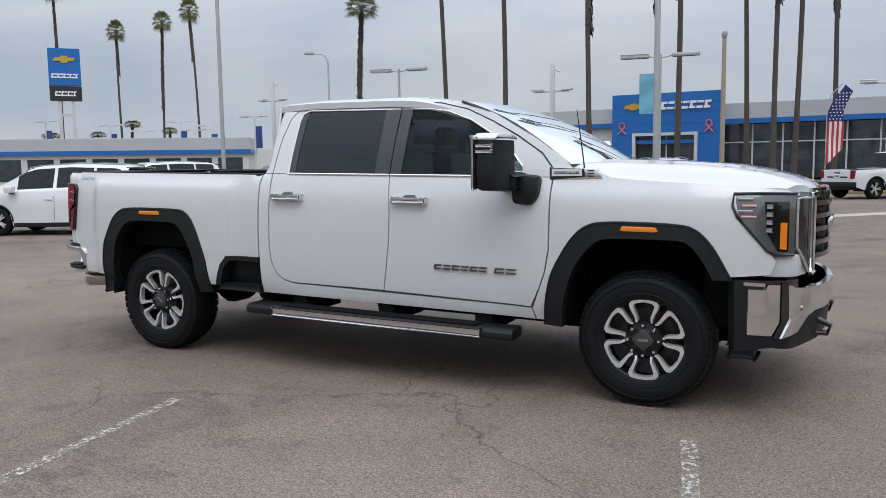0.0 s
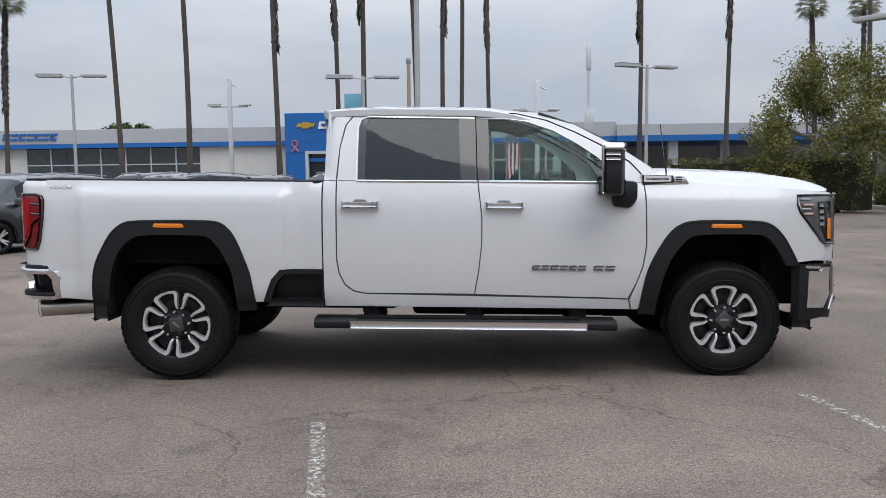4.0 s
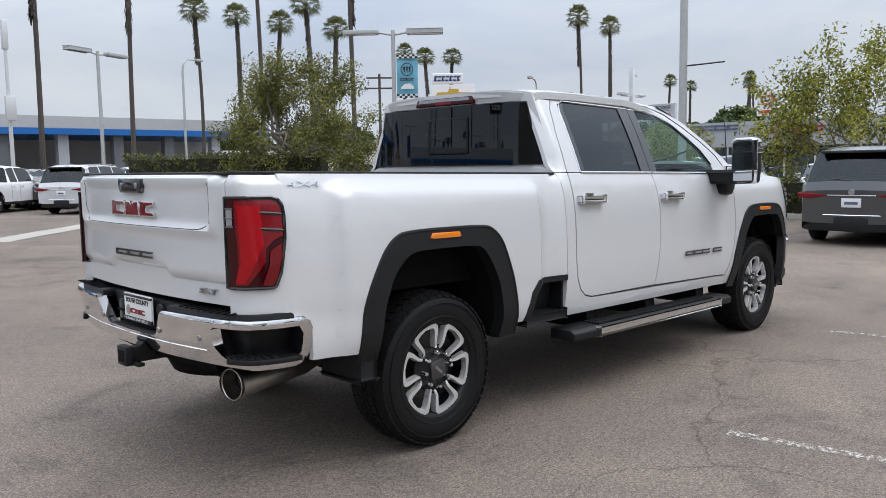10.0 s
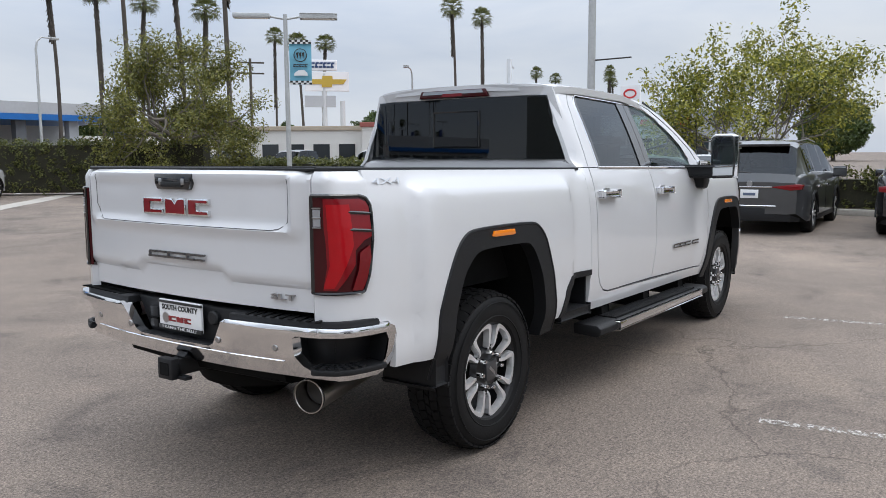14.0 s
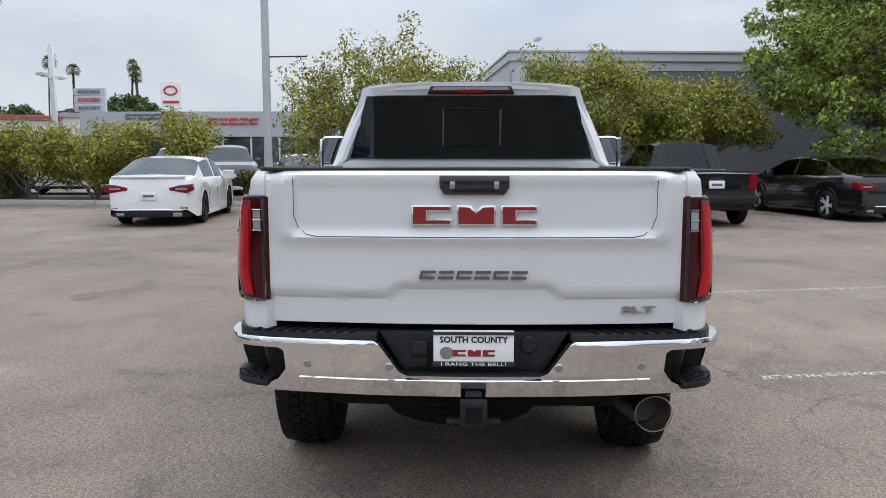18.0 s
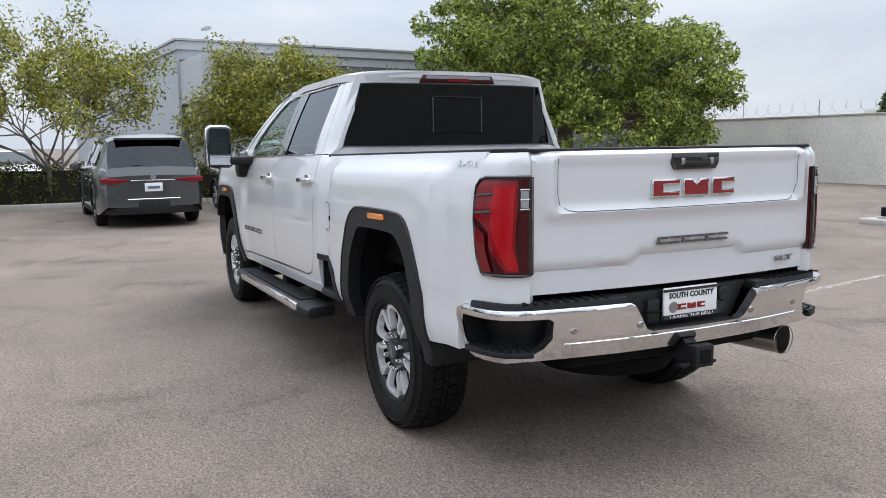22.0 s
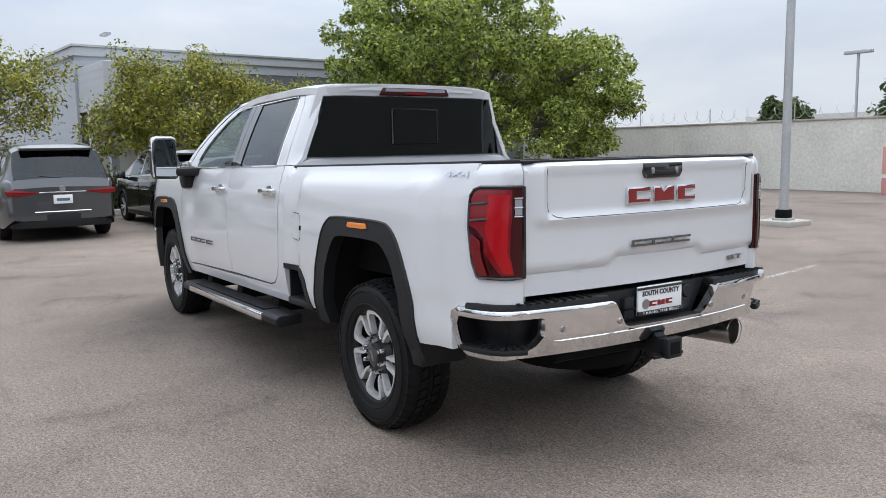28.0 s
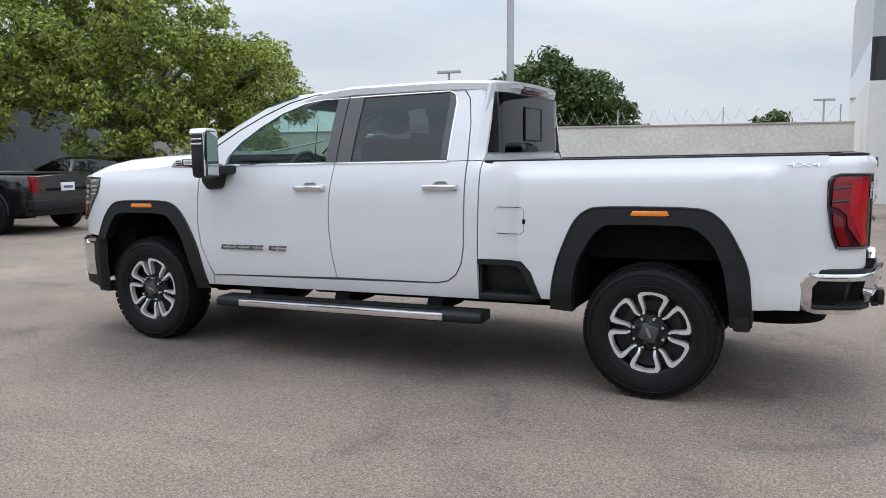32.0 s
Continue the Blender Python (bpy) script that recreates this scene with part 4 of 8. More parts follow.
emblem("tailgate_emblem", 0.230, gate_x(0, 1.27) - 0.004, 1.268, CHROME, RED_BADGE, truck, 0.012)
blocks("tailgate_badge", "BBBBBB", 0.42, 0.032, 0.010, BADGE, truck, face_m(settle((gate_x(0, 1.04) - 0.004, 0, 0)).x, 0.0, 1.040 + RAKE * 3.24, BACK_R, UPV), "satin chrome badge")
lettering("trim_badge", "SLT", 0.034, 0.004, SATIN, truck, face_m(settle((gate_x(0.64, 0.895) - 0.013, -0.64, 0)).x, -0.64, 0.897 + RAKE * 3.22, (0.10, -1, 0), UPV), width=0.135, label="satin chrome lettering", bold=0.001)

# ---- rear bumper
BUMPER = new("rear_bumper")
BUMPER.parent = truck
BUMPER.location.z = 0.014


BUMP_LINE = ((-3.228, 0.0), (-3.222, 0.40), (-3.207, 0.62), (-3.195, 0.78), (-3.178, 0.85), (-3.14, 0.908), (-3.08, 0.944), (-3.0, 0.965), (-2.92, 0.975), (-2.835, 0.98))
BUMP_U = [0.0]
for (a, b), (c, d) in zip(BUMP_LINE, BUMP_LINE[1:]):
    BUMP_U.append(BUMP_U[-1] + math.hypot(c - a, d - b))
BU = BUMP_U[-1]


def bump(u, z, s=1, off=0.0):
    """The bumper's skin, u along its plan line from the middle round the corner."""
    def at(v):
        return Vector((float(np.interp(v, BUMP_U, [p[0] for p in BUMP_LINE])), float(np.interp(v, BUMP_U, [p[1] for p in BUMP_LINE]))))
    d = at(min(BU, u + 0.03)) - at(max(0, u - 0.03))
    n = Vector((-d.y, d.x)).normalized()
    p = at(u) + n * (off - 0.20 * max(0, 0.77 - z) - 0.15 * max(0, 0.64 - z) - 0.012 * ss(0.755, 0.785, z))
    return (p.x, s * p.y, z)


for s in (-1, 1):
    tp("bumper_face", sheet([(0.0, 0.638), (0.245, 0.638), (0.275, 0.652), (0.35, 0.765), (0.37, 0.777), (0.83, 0.777), (0.83, 0.738), (0.735, 0.738), (0.715, 0.725), (0.712, 0.65), (0.745, 0.605), (0.80, 0.578), (0.83, 0.575), (0.83, 0.552), (0.0, 0.550)], lambda y, z: bump(y, z, s), 0.04, (0.05, 0, 0)), CHROME, "chrome rear bumper face", BUMPER, angle=50)
    tp("bumper_corner", sheet([(0.83, 0.777), (BU - 0.06, 0.775), (BU - 0.02, 0.755), (BU, 0.715), (BU, 0.60), (BU - 0.03, 0.555), (BU - 0.07, 0.542), (0.95, 0.542), (0.83, 0.552), (0.83, 0.575), (0.95, 0.572), (BU - 0.08, 0.574), (BU - 0.05, 0.61), (BU - 0.05, 0.70), (BU - 0.075, 0.738), (0.83, 0.738)], lambda y, z: bump(y, z, s), 0.025, (0.03, -s * 0.04, 0)), CHROME, "chrome bumper corner", BUMPER, angle=50)
    tp("bumper_ridge", tube([bump(0.06 * k, 0.618, s, 0.002) for k in range(12)], 0.004, 6), CHROME, parent=BUMPER)
    tp("corner_recess", sheet([(0.70, 0.75), (BU - 0.03, 0.75), (BU - 0.03, 0.56), (0.70, 0.56)], lambda y, z: bump(y, z, s, -0.11), 0.05), BLACK_PLASTIC, parent=BUMPER)
    for a, b in ((0.712, 0.70), (BU - 0.05, BU - 0.04)):
        wall = bmesh.new()
        f = [wall.verts.new(bump(a, 0.74, s, -0.004)), wall.verts.new(bump(a, 0.575, s, -0.004)), wall.verts.new(bump(b, 0.56, s, -0.11)), wall.verts.new(bump(b, 0.75, s, -0.11))]
        wall.faces.new(f)
        tp("recess_side", wall, BLACK_PLASTIC, parent=BUMPER, smooth=False)
    def plan(off0, off1, u0, u1, n=10):
        us = [u0 + (u1 - u0) * k / n for k in range(n + 1)]
        return [bump(u, 0.70, s, off0)[:2] for u in us] + [bump(u, 0.70, s, off1)[:2] for u in us[::-1]]
    pad = tp("corner_step", prism(plan(-0.010, -0.12, 0.79, BU - 0.05), "z", 0.572, 0.598, 0.006), BLACK_PLASTIC, "black corner step", BUMPER)
    for i in range(7):
        for j in range(3):
            p = bump(0.80 + 0.042 * i, 0.70, s, -0.026 - 0.03 * j)
            tp("grip_stud", box(p[0] - 0.011, p[0] + 0.011, p[1] - 0.011, p[1] + 0.011, 0.597, 0.606), BLACK_PLASTIC, parent=pad)
    top = tp("bumper_top", prism(plan(-0.024, -0.16, 0.36, BU - 0.055, 14), "z", 0.762, 0.800, 0.008), BLACK_PLASTIC, "black bumper step pad", BUMPER)
    for k in range(9):
        yy = 0.42 + 0.046 * k
        tp("tread_bar", prism([(-3.08, s * yy), (-3.175, s * (yy + 0.03)), (-3.175, s * (yy + 0.045)), (-3.08, s * (yy + 0.015))], "z", 0.799, 0.805), DARK, parent=top)
    for yy in (0.325, 0.645):
        tp("parking_sensor", lathe([(0.0, -0.010), (0.012, -0.010), (0.016, -0.006), (0.016, 0.01)], 16, "x"), SATIN, parent=BUMPER, rake=False).location = (settle((bump(yy, 0.675)[0] + 0.002, yy, 0)).x, s * yy, 0.675 + RAKE * 3.3)
tp("plate_recess", prism([(0.36, 0.80), (-0.36, 0.80), (-0.28, 0.66), (-0.25, 0.625), (0.25, 0.625), (0.28, 0.66)], "x", -3.125, -3.0, 0.008), BLACK_PLASTIC, "black plate recess", BUMPER)
tp("plate_shelf", prism([(-3.0, -0.25), (-3.195, -0.25), (-3.195, 0.25), (-3.0, 0.25)], "z", 0.618, 0.640, 0.004), BLACK_PLASTIC, parent=BUMPER)
tp("trailer_socket", box(-3.150, -3.11, 0.172, 0.232, 0.66, 0.765, 0.006), BLACK_PLASTIC, parent=BUMPER)
tp("trailer_socket", box(-3.160, -3.11, 0.167, 0.237, 0.705, 0.715, 0.003), DARK, parent=BUMPER)
tp("keyhole_cover", lathe([(0.0, -0.03), (0.028, -0.03), (0.034, -0.022), (0.034, 0.01)], 20, "x"), BLACK_PLASTIC, parent=BUMPER, rake=False).location = (-3.195, -0.215, 0.75 + RAKE * 3.2)
plate = tp("dealer_plate", box(-3.155, -3.14, -0.150, 0.150, 0.655, 0.797, 0.004), PLATE_WHITE, "white dealer plate in a black frame", BUMPER)
plate.location.z = 0.012
for z0, z1 in ((0.655, 0.675), (0.780, 0.792)):
    tp("plate_frame", box(-3.160, -3.148, -0.153, 0.153, z0, z1, 0.002), INK, parent=plate)
PZ, PX = RAKE * 3.24, -3.1565 - 0.0835
lettering("plate_text", "SOUTH COUNTY", 0.034, 0.0006, INK, plate, face_m(PX, 0.0, 0.760 + PZ, BACK_R, UPV), width=0.265, bold=0.0012)
lettering("plate_text", "I RANG THE BELL!", 0.019, 0.0006, PLATE_WHITE, plate, face_m(PX - 0.0045, 0.0, 0.665 + PZ, BACK_R, UPV), width=0.25)
emblem("plate_emblem", 0.080, -3.1525, 0.708, RED_BADGE, RED_BADGE, plate, 0.004)
tp("plate_roundel", lathe([(0.0, -0.002), (0.024, -0.002), (0.027, 0.0)], 20, "x"), SATIN, parent=plate, rake=False).location = (PX + 0.001, 0.105, 0.710 + PZ)
# hitch receiver
hitch = tp("hitch_receiver", box(-3.23, -2.9, -0.032, 0.032, 0.478, 0.558, 0.004), BLACK_PLASTIC, "black hitch receiver")
tp("receiver_collar", prism([(-0.05, 0.468), (0.05, 0.468), (0.05, 0.568), (-0.05, 0.568)], "x", -3.25, -3.205, 0.006), BLACK_PLASTIC, parent=hitch)
# Black plate stands in for the shade inside the open receiver.
tp("receiver_mouth", box(-3.253, -3.245, -0.03, 0.03, 0.488, 0.548), GAP, parent=hitch)
tp("chain_loop", box(-3.215, -3.175, -0.10, 0.10, 0.468, 0.485, 0.004), BLACK_PLASTIC, parent=hitch)
tp("hitch_beam", tube([(-3.02, -0.55, 0.53), (-3.05, 0, 0.53), (-3.02, 0.55, 0.53)], 0.045, 8), DARK)
# exhaust
tp("exhaust_pipe", tube([(-2.30, -0.52, 0.53), (-2.50, -0.57, 0.51), (-2.66, -0.605, 0.480), (-3.085, -0.70, 0.464)], [0.045, 0.06, 0.073, 0.073], 20, cap=False), STEEL, "stainless exhaust tip")
tp("exhaust_inner", tube([(-2.66, -0.605, 0.480), (-2.98, -0.677, 0.468)], [0.062, 0.069], 20), SOOTY)

tp("exhaust_rim", tube([(-3.085, -0.70 + 0.073 * math.cos(a), 0.464 + 0.073 * math.sin(a)) for a in [2 * math.pi * k / 28 for k in range(29)]], 0.0028, 6), STEEL)

# ---- front: grille, bumper
def grille_x(y):
    return 2.985 - 0.09 * (y / 0.62) ** 2


tp("grille", sheet([(-0.64, 0.91), (0.64, 0.91), (0.64, 1.38), (-0.64, 1.38)], lambda y, z: (grille_x(y) - 0.07, y, z), 0.08, (-0.15, 0, 0)), GLOSS_BLACK, "black and chrome grille")
for k in range(5):
    z = 0.97 + 0.080 * k
    bar = tp("grille_bar", sheet([(-0.6, z), (0.6, z), (0.6, z + 0.03), (-0.6, z + 0.03)], lambda y, z: (grille_x(y), y, z), 0.08, (-0.08, 0, 0)), DARK_CHROME)
    for q in range(-5, 6, 2):
        tp("grille_rib", box(2.86, grille_x(q * 0.105) - 0.01, q * 0.105 - 0.012, q * 0.105 + 0.012, z + 0.03, z + 0.084, 0.004), GLOSS_BLACK, parent=bar)
for s in (-1, 1):
    tp("grille_surround", box(2.84, 2.935, s * 0.60, s * 0.64, 0.90, 1.375, 0.012), CHROME)
tp("grille_crown", sheet([(-0.62, 1.355), (0.62, 1.355), (0.62, 1.395), (-0.62, 1.395)], lambda y, z: (grille_x(y) - 0.02, y, z), 0.08, (-0.12, 0, 0.01)), CHROME)
tp("grille_emblem", prism([(-0.20, 1.12), (0.20, 1.12), (0.20, 1.20), (-0.20, 1.20)], "x", 2.95, 3.0, 0.008), CHROME)
FRONT_LINE = ((2.47, 1.005), (2.60, 0.992), (2.72, 0.965), (2.80, 0.93), (2.855, 0.875), (2.885, 0.80), (2.92, 0.66), (2.965, 0.40), (3.0, 0.0))
FRONT_U = [0.0]
for (a, b), (c, d) in zip(FRONT_LINE, FRONT_LINE[1:]):
    FRONT_U.append(FRONT_U[-1] + math.hypot(c - a, d - b))


def front(u, z, s, off=0.0):
    x, y = np.interp(u, FRONT_U, [p[0] for p in FRONT_LINE]), np.interp(u, FRONT_U, [p[1] for p in FRONT_LINE])
    t = ss(0.1, 0.6, u)
    tuck = 0.10 * max(0, 0.66 - z)
    return (float(x) + (off - tuck) * t, s * (float(y) + (off - tuck) * (1 - t)), z)


FU = FRONT_U[-1]
for s in (-1, 1):
    tp("bumper_corner", sheet([(0.075, 0.872), (0.135, 0.872), (0.14, 0.845), (0.155, 0.82), (0.15, 0.55), (0.30, 0.545), (0.30, 0.49), (0.14, 0.45), (0.085, 0.45)], lambda u, z: front(u, z, s), 0.04, (-0.04, -s * 0.05, 0)), BLACK_PLASTIC)
    tp("bumper_trim", sheet([(0.13, 0.862), (0.25, 0.858), (0.25, 0.838), (0.13, 0.842)], lambda u, z: front(u, z, s, 0.006), 0.05, (-0.02, -s * 0.02, 0)), CHROME)
    tp("bumper_chrome", sheet([(0.158, 0.822), (0.255, 0.818), (0.265, 0.85), (0.335, 0.85), (0.335, 0.63), (0.295, 0.55), (0.155, 0.553)], lambda u, z: front(u, z, s, 0.008), 0.03, (-0.03, -s * 0.03, 0)), CHROME, "chrome bumper side")
    tp("bumper_scoop", sheet([(0.10, 0.872), (0.52, 0.872), (0.52, 0.50), (0.16, 0.46)], lambda u, z: front(u, z, s, -0.012), 0.04, (-0.03, -s * 0.03, 0)), GLOSS_BLACK)
    tp("bumper_vane", sheet([(0.348, 0.86), (0.395, 0.86), (0.405, 0.65), (0.345, 0.535), (0.305, 0.535), (0.348, 0.63)], lambda u, z: front(u, z, s, 0.004), 0.04, (-0.03, -s * 0.03, 0)), GLOSS_BLACK)
    tp("front_bumper", sheet([(0.41, 0.845), (0.45, 0.828), (0.62, 0.810), (FU, 0.805), (FU, 0.66), (0.72, 0.66), (0.62, 0.64), (0.50, 0.56), (0.36, 0.535), (0.415, 0.64)], lambda u, z: front(u, z, s, 0.012), 0.04, (-0.04, 0, 0)), CHROME, "chrome front bumper")
    tp("front_skirt", sheet([(0.36, 0.53), (0.50, 0.555), (0.62, 0.635), (FU, 0.655), (FU, 0.47), (0.5, 0.46), (0.16, 0.49), (0.16, 0.53)], lambda u, z: front(u, z, s, -0.004), 0.05, (-0.05, 0, 0)), BLACK_PLASTIC)
    tp("parking_sensor", lathe([(0.0, 0.010), (0.012, 0.010), (0.016, 0.006), (0.016, -0.01)], 16, "x"), SATIN, rake=False).location = (2.895, s * 0.775, 0.70 - RAKE * 2.9)
    tp("tow_hook", tube([(2.86, s * 0.45, 0.50), (3.0, s * 0.45, 0.50), (3.02, s * 0.45, 0.55), (2.9, s * 0.45, 0.60)], 0.018, 8), GLOSS_BLACK)
    tp("air_dam", box(2.52, 2.66, s * 0.72, s * 0.93, 0.40, 0.475, 0.02), BLACK_PLASTIC)
tp("nose_core", box(2.35, 2.82, -0.78, 0.78, 0.55, 1.36), DARK)
tp("engine_bay", box(1.50, 2.5, -0.50, 0.50, 0.6, 1.38), DARK)

# ---- chassis below
for s in (-1, 1):
    tp("frame_rail", box(-3.05, 2.6, s * 0.40, s * 0.50, 0.50, 0.68, 0.01), DARK)
    tp("leaf_spring", tube([(-2.75, s * 0.53, 0.62), (-2.4, s * 0.53, 0.50), (-2.0, s * 0.53, 0.45), (-1.6, s * 0.53, 0.50), (-1.25, s * 0.53, 0.58)], 0.035, 6), DARK)
tp("bed_floor", box(-3.03, -0.93, -0.80, 0.80, 0.82, 0.87), DARK)
tp("bed_front_wall", box(-0.945, -0.925, -0.86, 0.86, 0.6, 1.436), DARK)
# These boxes hang low to block light and deepen the shade underneath.
tp("fuel_tank", box(-1.3, 0.8, 0.15, 0.42, 0.40, 0.7, 0.03), DARK)
tp("transmission", box(-0.3, 1.4, -0.30, 0.14, 0.36, 0.75, 0.04), DARK)
tp("skid_plate", box(1.2, 2.5, -0.45, 0.45, 0.38, 0.62, 0.04), DARK)
tp("spare_wheel", lathe([(0.0, 0.58), (0.34, 0.58), (0.38, 0.5), (0.34, 0.42), (0.0, 0.42)], 24, "z"), DARK, rake=False).location = (-2.66, 0.05, 0.0)
tp("muffler", box(-1.7, -0.4, -0.42, -0.14, 0.42, 0.66, 0.05), DARK)
for xw in (-2.018, 2.018):
    tp("axle", tube([(xw, -0.8, 0.43), (xw, -0.25, 0.43), (xw, -0.1, 0.43), (xw, 0.1, 0.43), (xw, 0.25, 0.43), (xw, 0.8, 0.43)], [0.055, 0.055, 0.17, 0.17, 0.055, 0.055], 12), DARK, rake=False)

# fuel door on the driver's side
FUEL = [(-1.235, 1.00), (-1.23, 1.13), (-1.21, 1.15), (-1.04, 1.15), (-1.02, 1.13), (-1.02, 1.0), (-1.04, 0.98), (-1.215, 0.98)]
tp("fuel_door", sheet(FUEL, lambda x, z: (x, side_y(x, z) + 0.0055, z), 0.06, (0, -0.01, 0)), WHITE)
tp("fuel_door_gap", tube([(x, side_y(x, z) + 0.003, z) for x, z in FUEL + FUEL[:1]], 0.003, 5), SEAM)
tp("fuel_door_latch", box(-1.245, -1.225, side_y(-1.23, 1.06), side_y(-1.23, 1.06) + 0.008, 1.045, 1.075, 0.003), GAP)

# ---- wheels
TYRE_R, TYRE_W = 0.425, 0.285


def truck_wheel():
    """One wheel, outer face towards -y, about its own centre."""
    w = new("wheel")
    h = TYRE_W / 2
    prof = [(0.250, -h + 0.035), (0.263, -h + 0.015), (0.30, -h + 0.004), (0.345, -h), (0.385, -h + 0.012), (0.406, -h + 0.03), (0.414, -h + 0.05), (0.415, 0), (0.414, h - 0.05), (0.406, h - 0.03), (0.385, h - 0.012), (0.345, h), (0.30, h - 0.004), (0.262, h - 0.035)]
    tyre = part("tyre", lathe(prof, 72), RUBBER, w, "black all-terrain tyre", angle=40)
    b = bmesh.new()
    n = 46
    for k in range(n):
        a0 = 2 * math.pi * k / n
        for j, (y0, y1) in enumerate(((-h + 0.012, -0.068), (-0.060, -0.018), (-0.012, 0.012), (0.018, 0.060), (0.068, h - 0.012))):
            off = (0.0, 0.35, 0.1, 0.55, 0.2)[j] * 2 * math.pi / n
            wd = 2 * math.pi / n * 0.80
            sk = 0.22 * 2 * math.pi / n * (1 if j % 2 else -1)
            vs = []
            for r in (0.408, TYRE_R - (0.006 if j in (0, 4) else 0)):
                for da, y in ((0, y0), (wd, y0), (wd + sk, y1), (sk, y1)):
                    rr = r - (0.012 if (j == 0 and y == y0) or (j == 4 and y == y1) else 0)
                    a = a0 + off + da
                    vs.append(b.verts.new((rr * math.cos(a), y, rr * math.sin(a))))
            for f in ((4, 5, 6, 7), (0, 1, 5, 4), (1, 2, 6, 5), (2, 3, 7, 6), (3, 0, 4, 7)):
                b.faces.new([vs[i] for i in f])
    part("tread", b, RUBBER, tyre, "chunky tread blocks", smooth=False)
    b = bmesh.new()
    tube([(0.365 * math.cos(a), -h - 0.001, 0.365 * math.sin(a)) for a in [2 * math.pi * k / 72 for k in range(73)]], 0.003, 5, b)
    tube([(0.292 * math.cos(a), -h + 0.006, 0.292 * math.sin(a)) for a in [2 * math.pi * k / 72 for k in range(73)]], 0.004, 5, b)
    part("sidewall_rib", b, RUBBER, tyre)
    rim = part("rim", lathe([(0.272, -h + 0.030), (0.258, -h + 0.026), (0.250, -h + 0.032), (0.240, -h + 0.05), (0.235, -0.02), (0.235, h - 0.06), (0.262, h - 0.04)], 64), RIM_DARK, w, "dark alloy rim with machined spokes")
    part("rim_barrel", lathe([(0.244, -h + 0.055), (0.232, -0.01), (0.10, 0.02), (0.0, 0.02)], 48), RIM_DARK, rim)
    yo = -h + 0.030
    # six looped spokes: two bars and an outer bridge each; neighbours join in a narrow loop near the hub
    def bars(b, line, drop=0.035):
        """A flat-faced bar along points of (radius, angle, half width, setback)."""
        prev = None
        pts = [Vector((r * math.cos(a), yo + back, r * math.sin(a))) for r, a, hw, back in line]
        for i, p in enumerate(pts):
            d = (pts[min(i + 1, len(pts) - 1)] - pts[max(i - 1, 0)])
            t = Vector((-d.z, 0, d.x)).normalized()
            hw = line[i][2]
            ring = [b.verts.new(p + t * hw), b.verts.new(p - t * hw), b.verts.new(p - t * (hw + 0.004) + Vector((0, drop, 0))), b.verts.new(p + t * (hw + 0.004) + Vector((0, drop, 0)))]
            if prev:
                for q in range(4):
                    b.faces.new((prev[q], prev[(q + 1) % 4], ring[(q + 1) % 4], ring[q]))
            prev = ring
    for k in range(6):
        a = 2 * math.pi * (k + 0.5) / 6
        b = bmesh.new()
        gap = math.pi / 6
        half = [(0.116, a + gap - 0.09, 0.0060, 0.013), (0.128, a + gap - 0.155, 0.0072, 0.008), (0.148, a + gap - 0.185, 0.0080, 0.003), (0.182, a + gap - 0.172, 0.0095, 0.001), (0.211, a + gap - 0.165, 0.0120, 0), (0.230, a + gap - 0.178, 0.0150, 0), (0.2425, a + gap - 0.235, 0.0150, 0), (0.2440, a + gap - 0.34, 0.0110, 0), (0.2455, a, 0.0090, 0.001)]
        bars(b, half)
        bars(b, [(r, 2 * a - t, w, y) for r, t, w, y in half])
        part("spoke", b, MACHINED, rim, smooth=False)
        b = bmesh.new()
        bars(b, [(0.09, a + gap, 0.020, 0.022), (0.135, a + gap, 0.018, 0.014)], 0.03)
        part("spoke_root", b, RIM_DARK, rim, smooth=False)
    for k in range(8):
        b = lathe([(0.0, -0.034), (0.009, -0.034), (0.0125, -0.024), (0.0135, 0.02)], 8)
        bmesh.ops.translate(b, verts=b.verts, vec=(0.094 * math.cos(k * math.pi / 4), yo + 0.012, 0.094 * math.sin(k * math.pi / 4)))
        part("lug_nut", b, CHROME, rim)
    part("hub", lathe([(0.0, yo + 0.004), (0.055, yo + 0.004), (0.07, yo + 0.014), (0.108, yo + 0.020), (0.126, yo + 0.05)], 32), RIM_DARK, rim)
    part("centre_cap", prism([(0.066 * math.cos(a), 0.066 * math.sin(a)) for a in (-0.12, 0.12, 1.45, 1.69, 3.02, 3.26, 4.59, 4.83)], "y", yo - 0.012, yo + 0.01, 0.004), CAP_GREY, rim, "dark grey square centre cap")
    part("cap_mark", box(-0.032, 0.032, yo - 0.0145, yo - 0.01, -0.008, 0.008), SATIN, rim)
    part("brake_disc", lathe([(0.0, 0.0), (0.18, 0.0), (0.18, 0.03), (0.0, 0.03)], 32), SOOTY, w)
    return w


wheel = truck_wheel()
wheel.parent = truck
wheel.matrix_basis = pose(2.018, -0.843, 0.418)
for x, y, turn, spin in ((-2.018, -0.843, 0, 40), (2.018, 0.843, 180, 15), (-2.018, 0.843, 180, 65)):
    c = copy_thing(wheel, pose(x, y, 0.418, 0, 0, turn) @ pose(0, 0, 0, 0, spin, 0))
    c.parent = truck
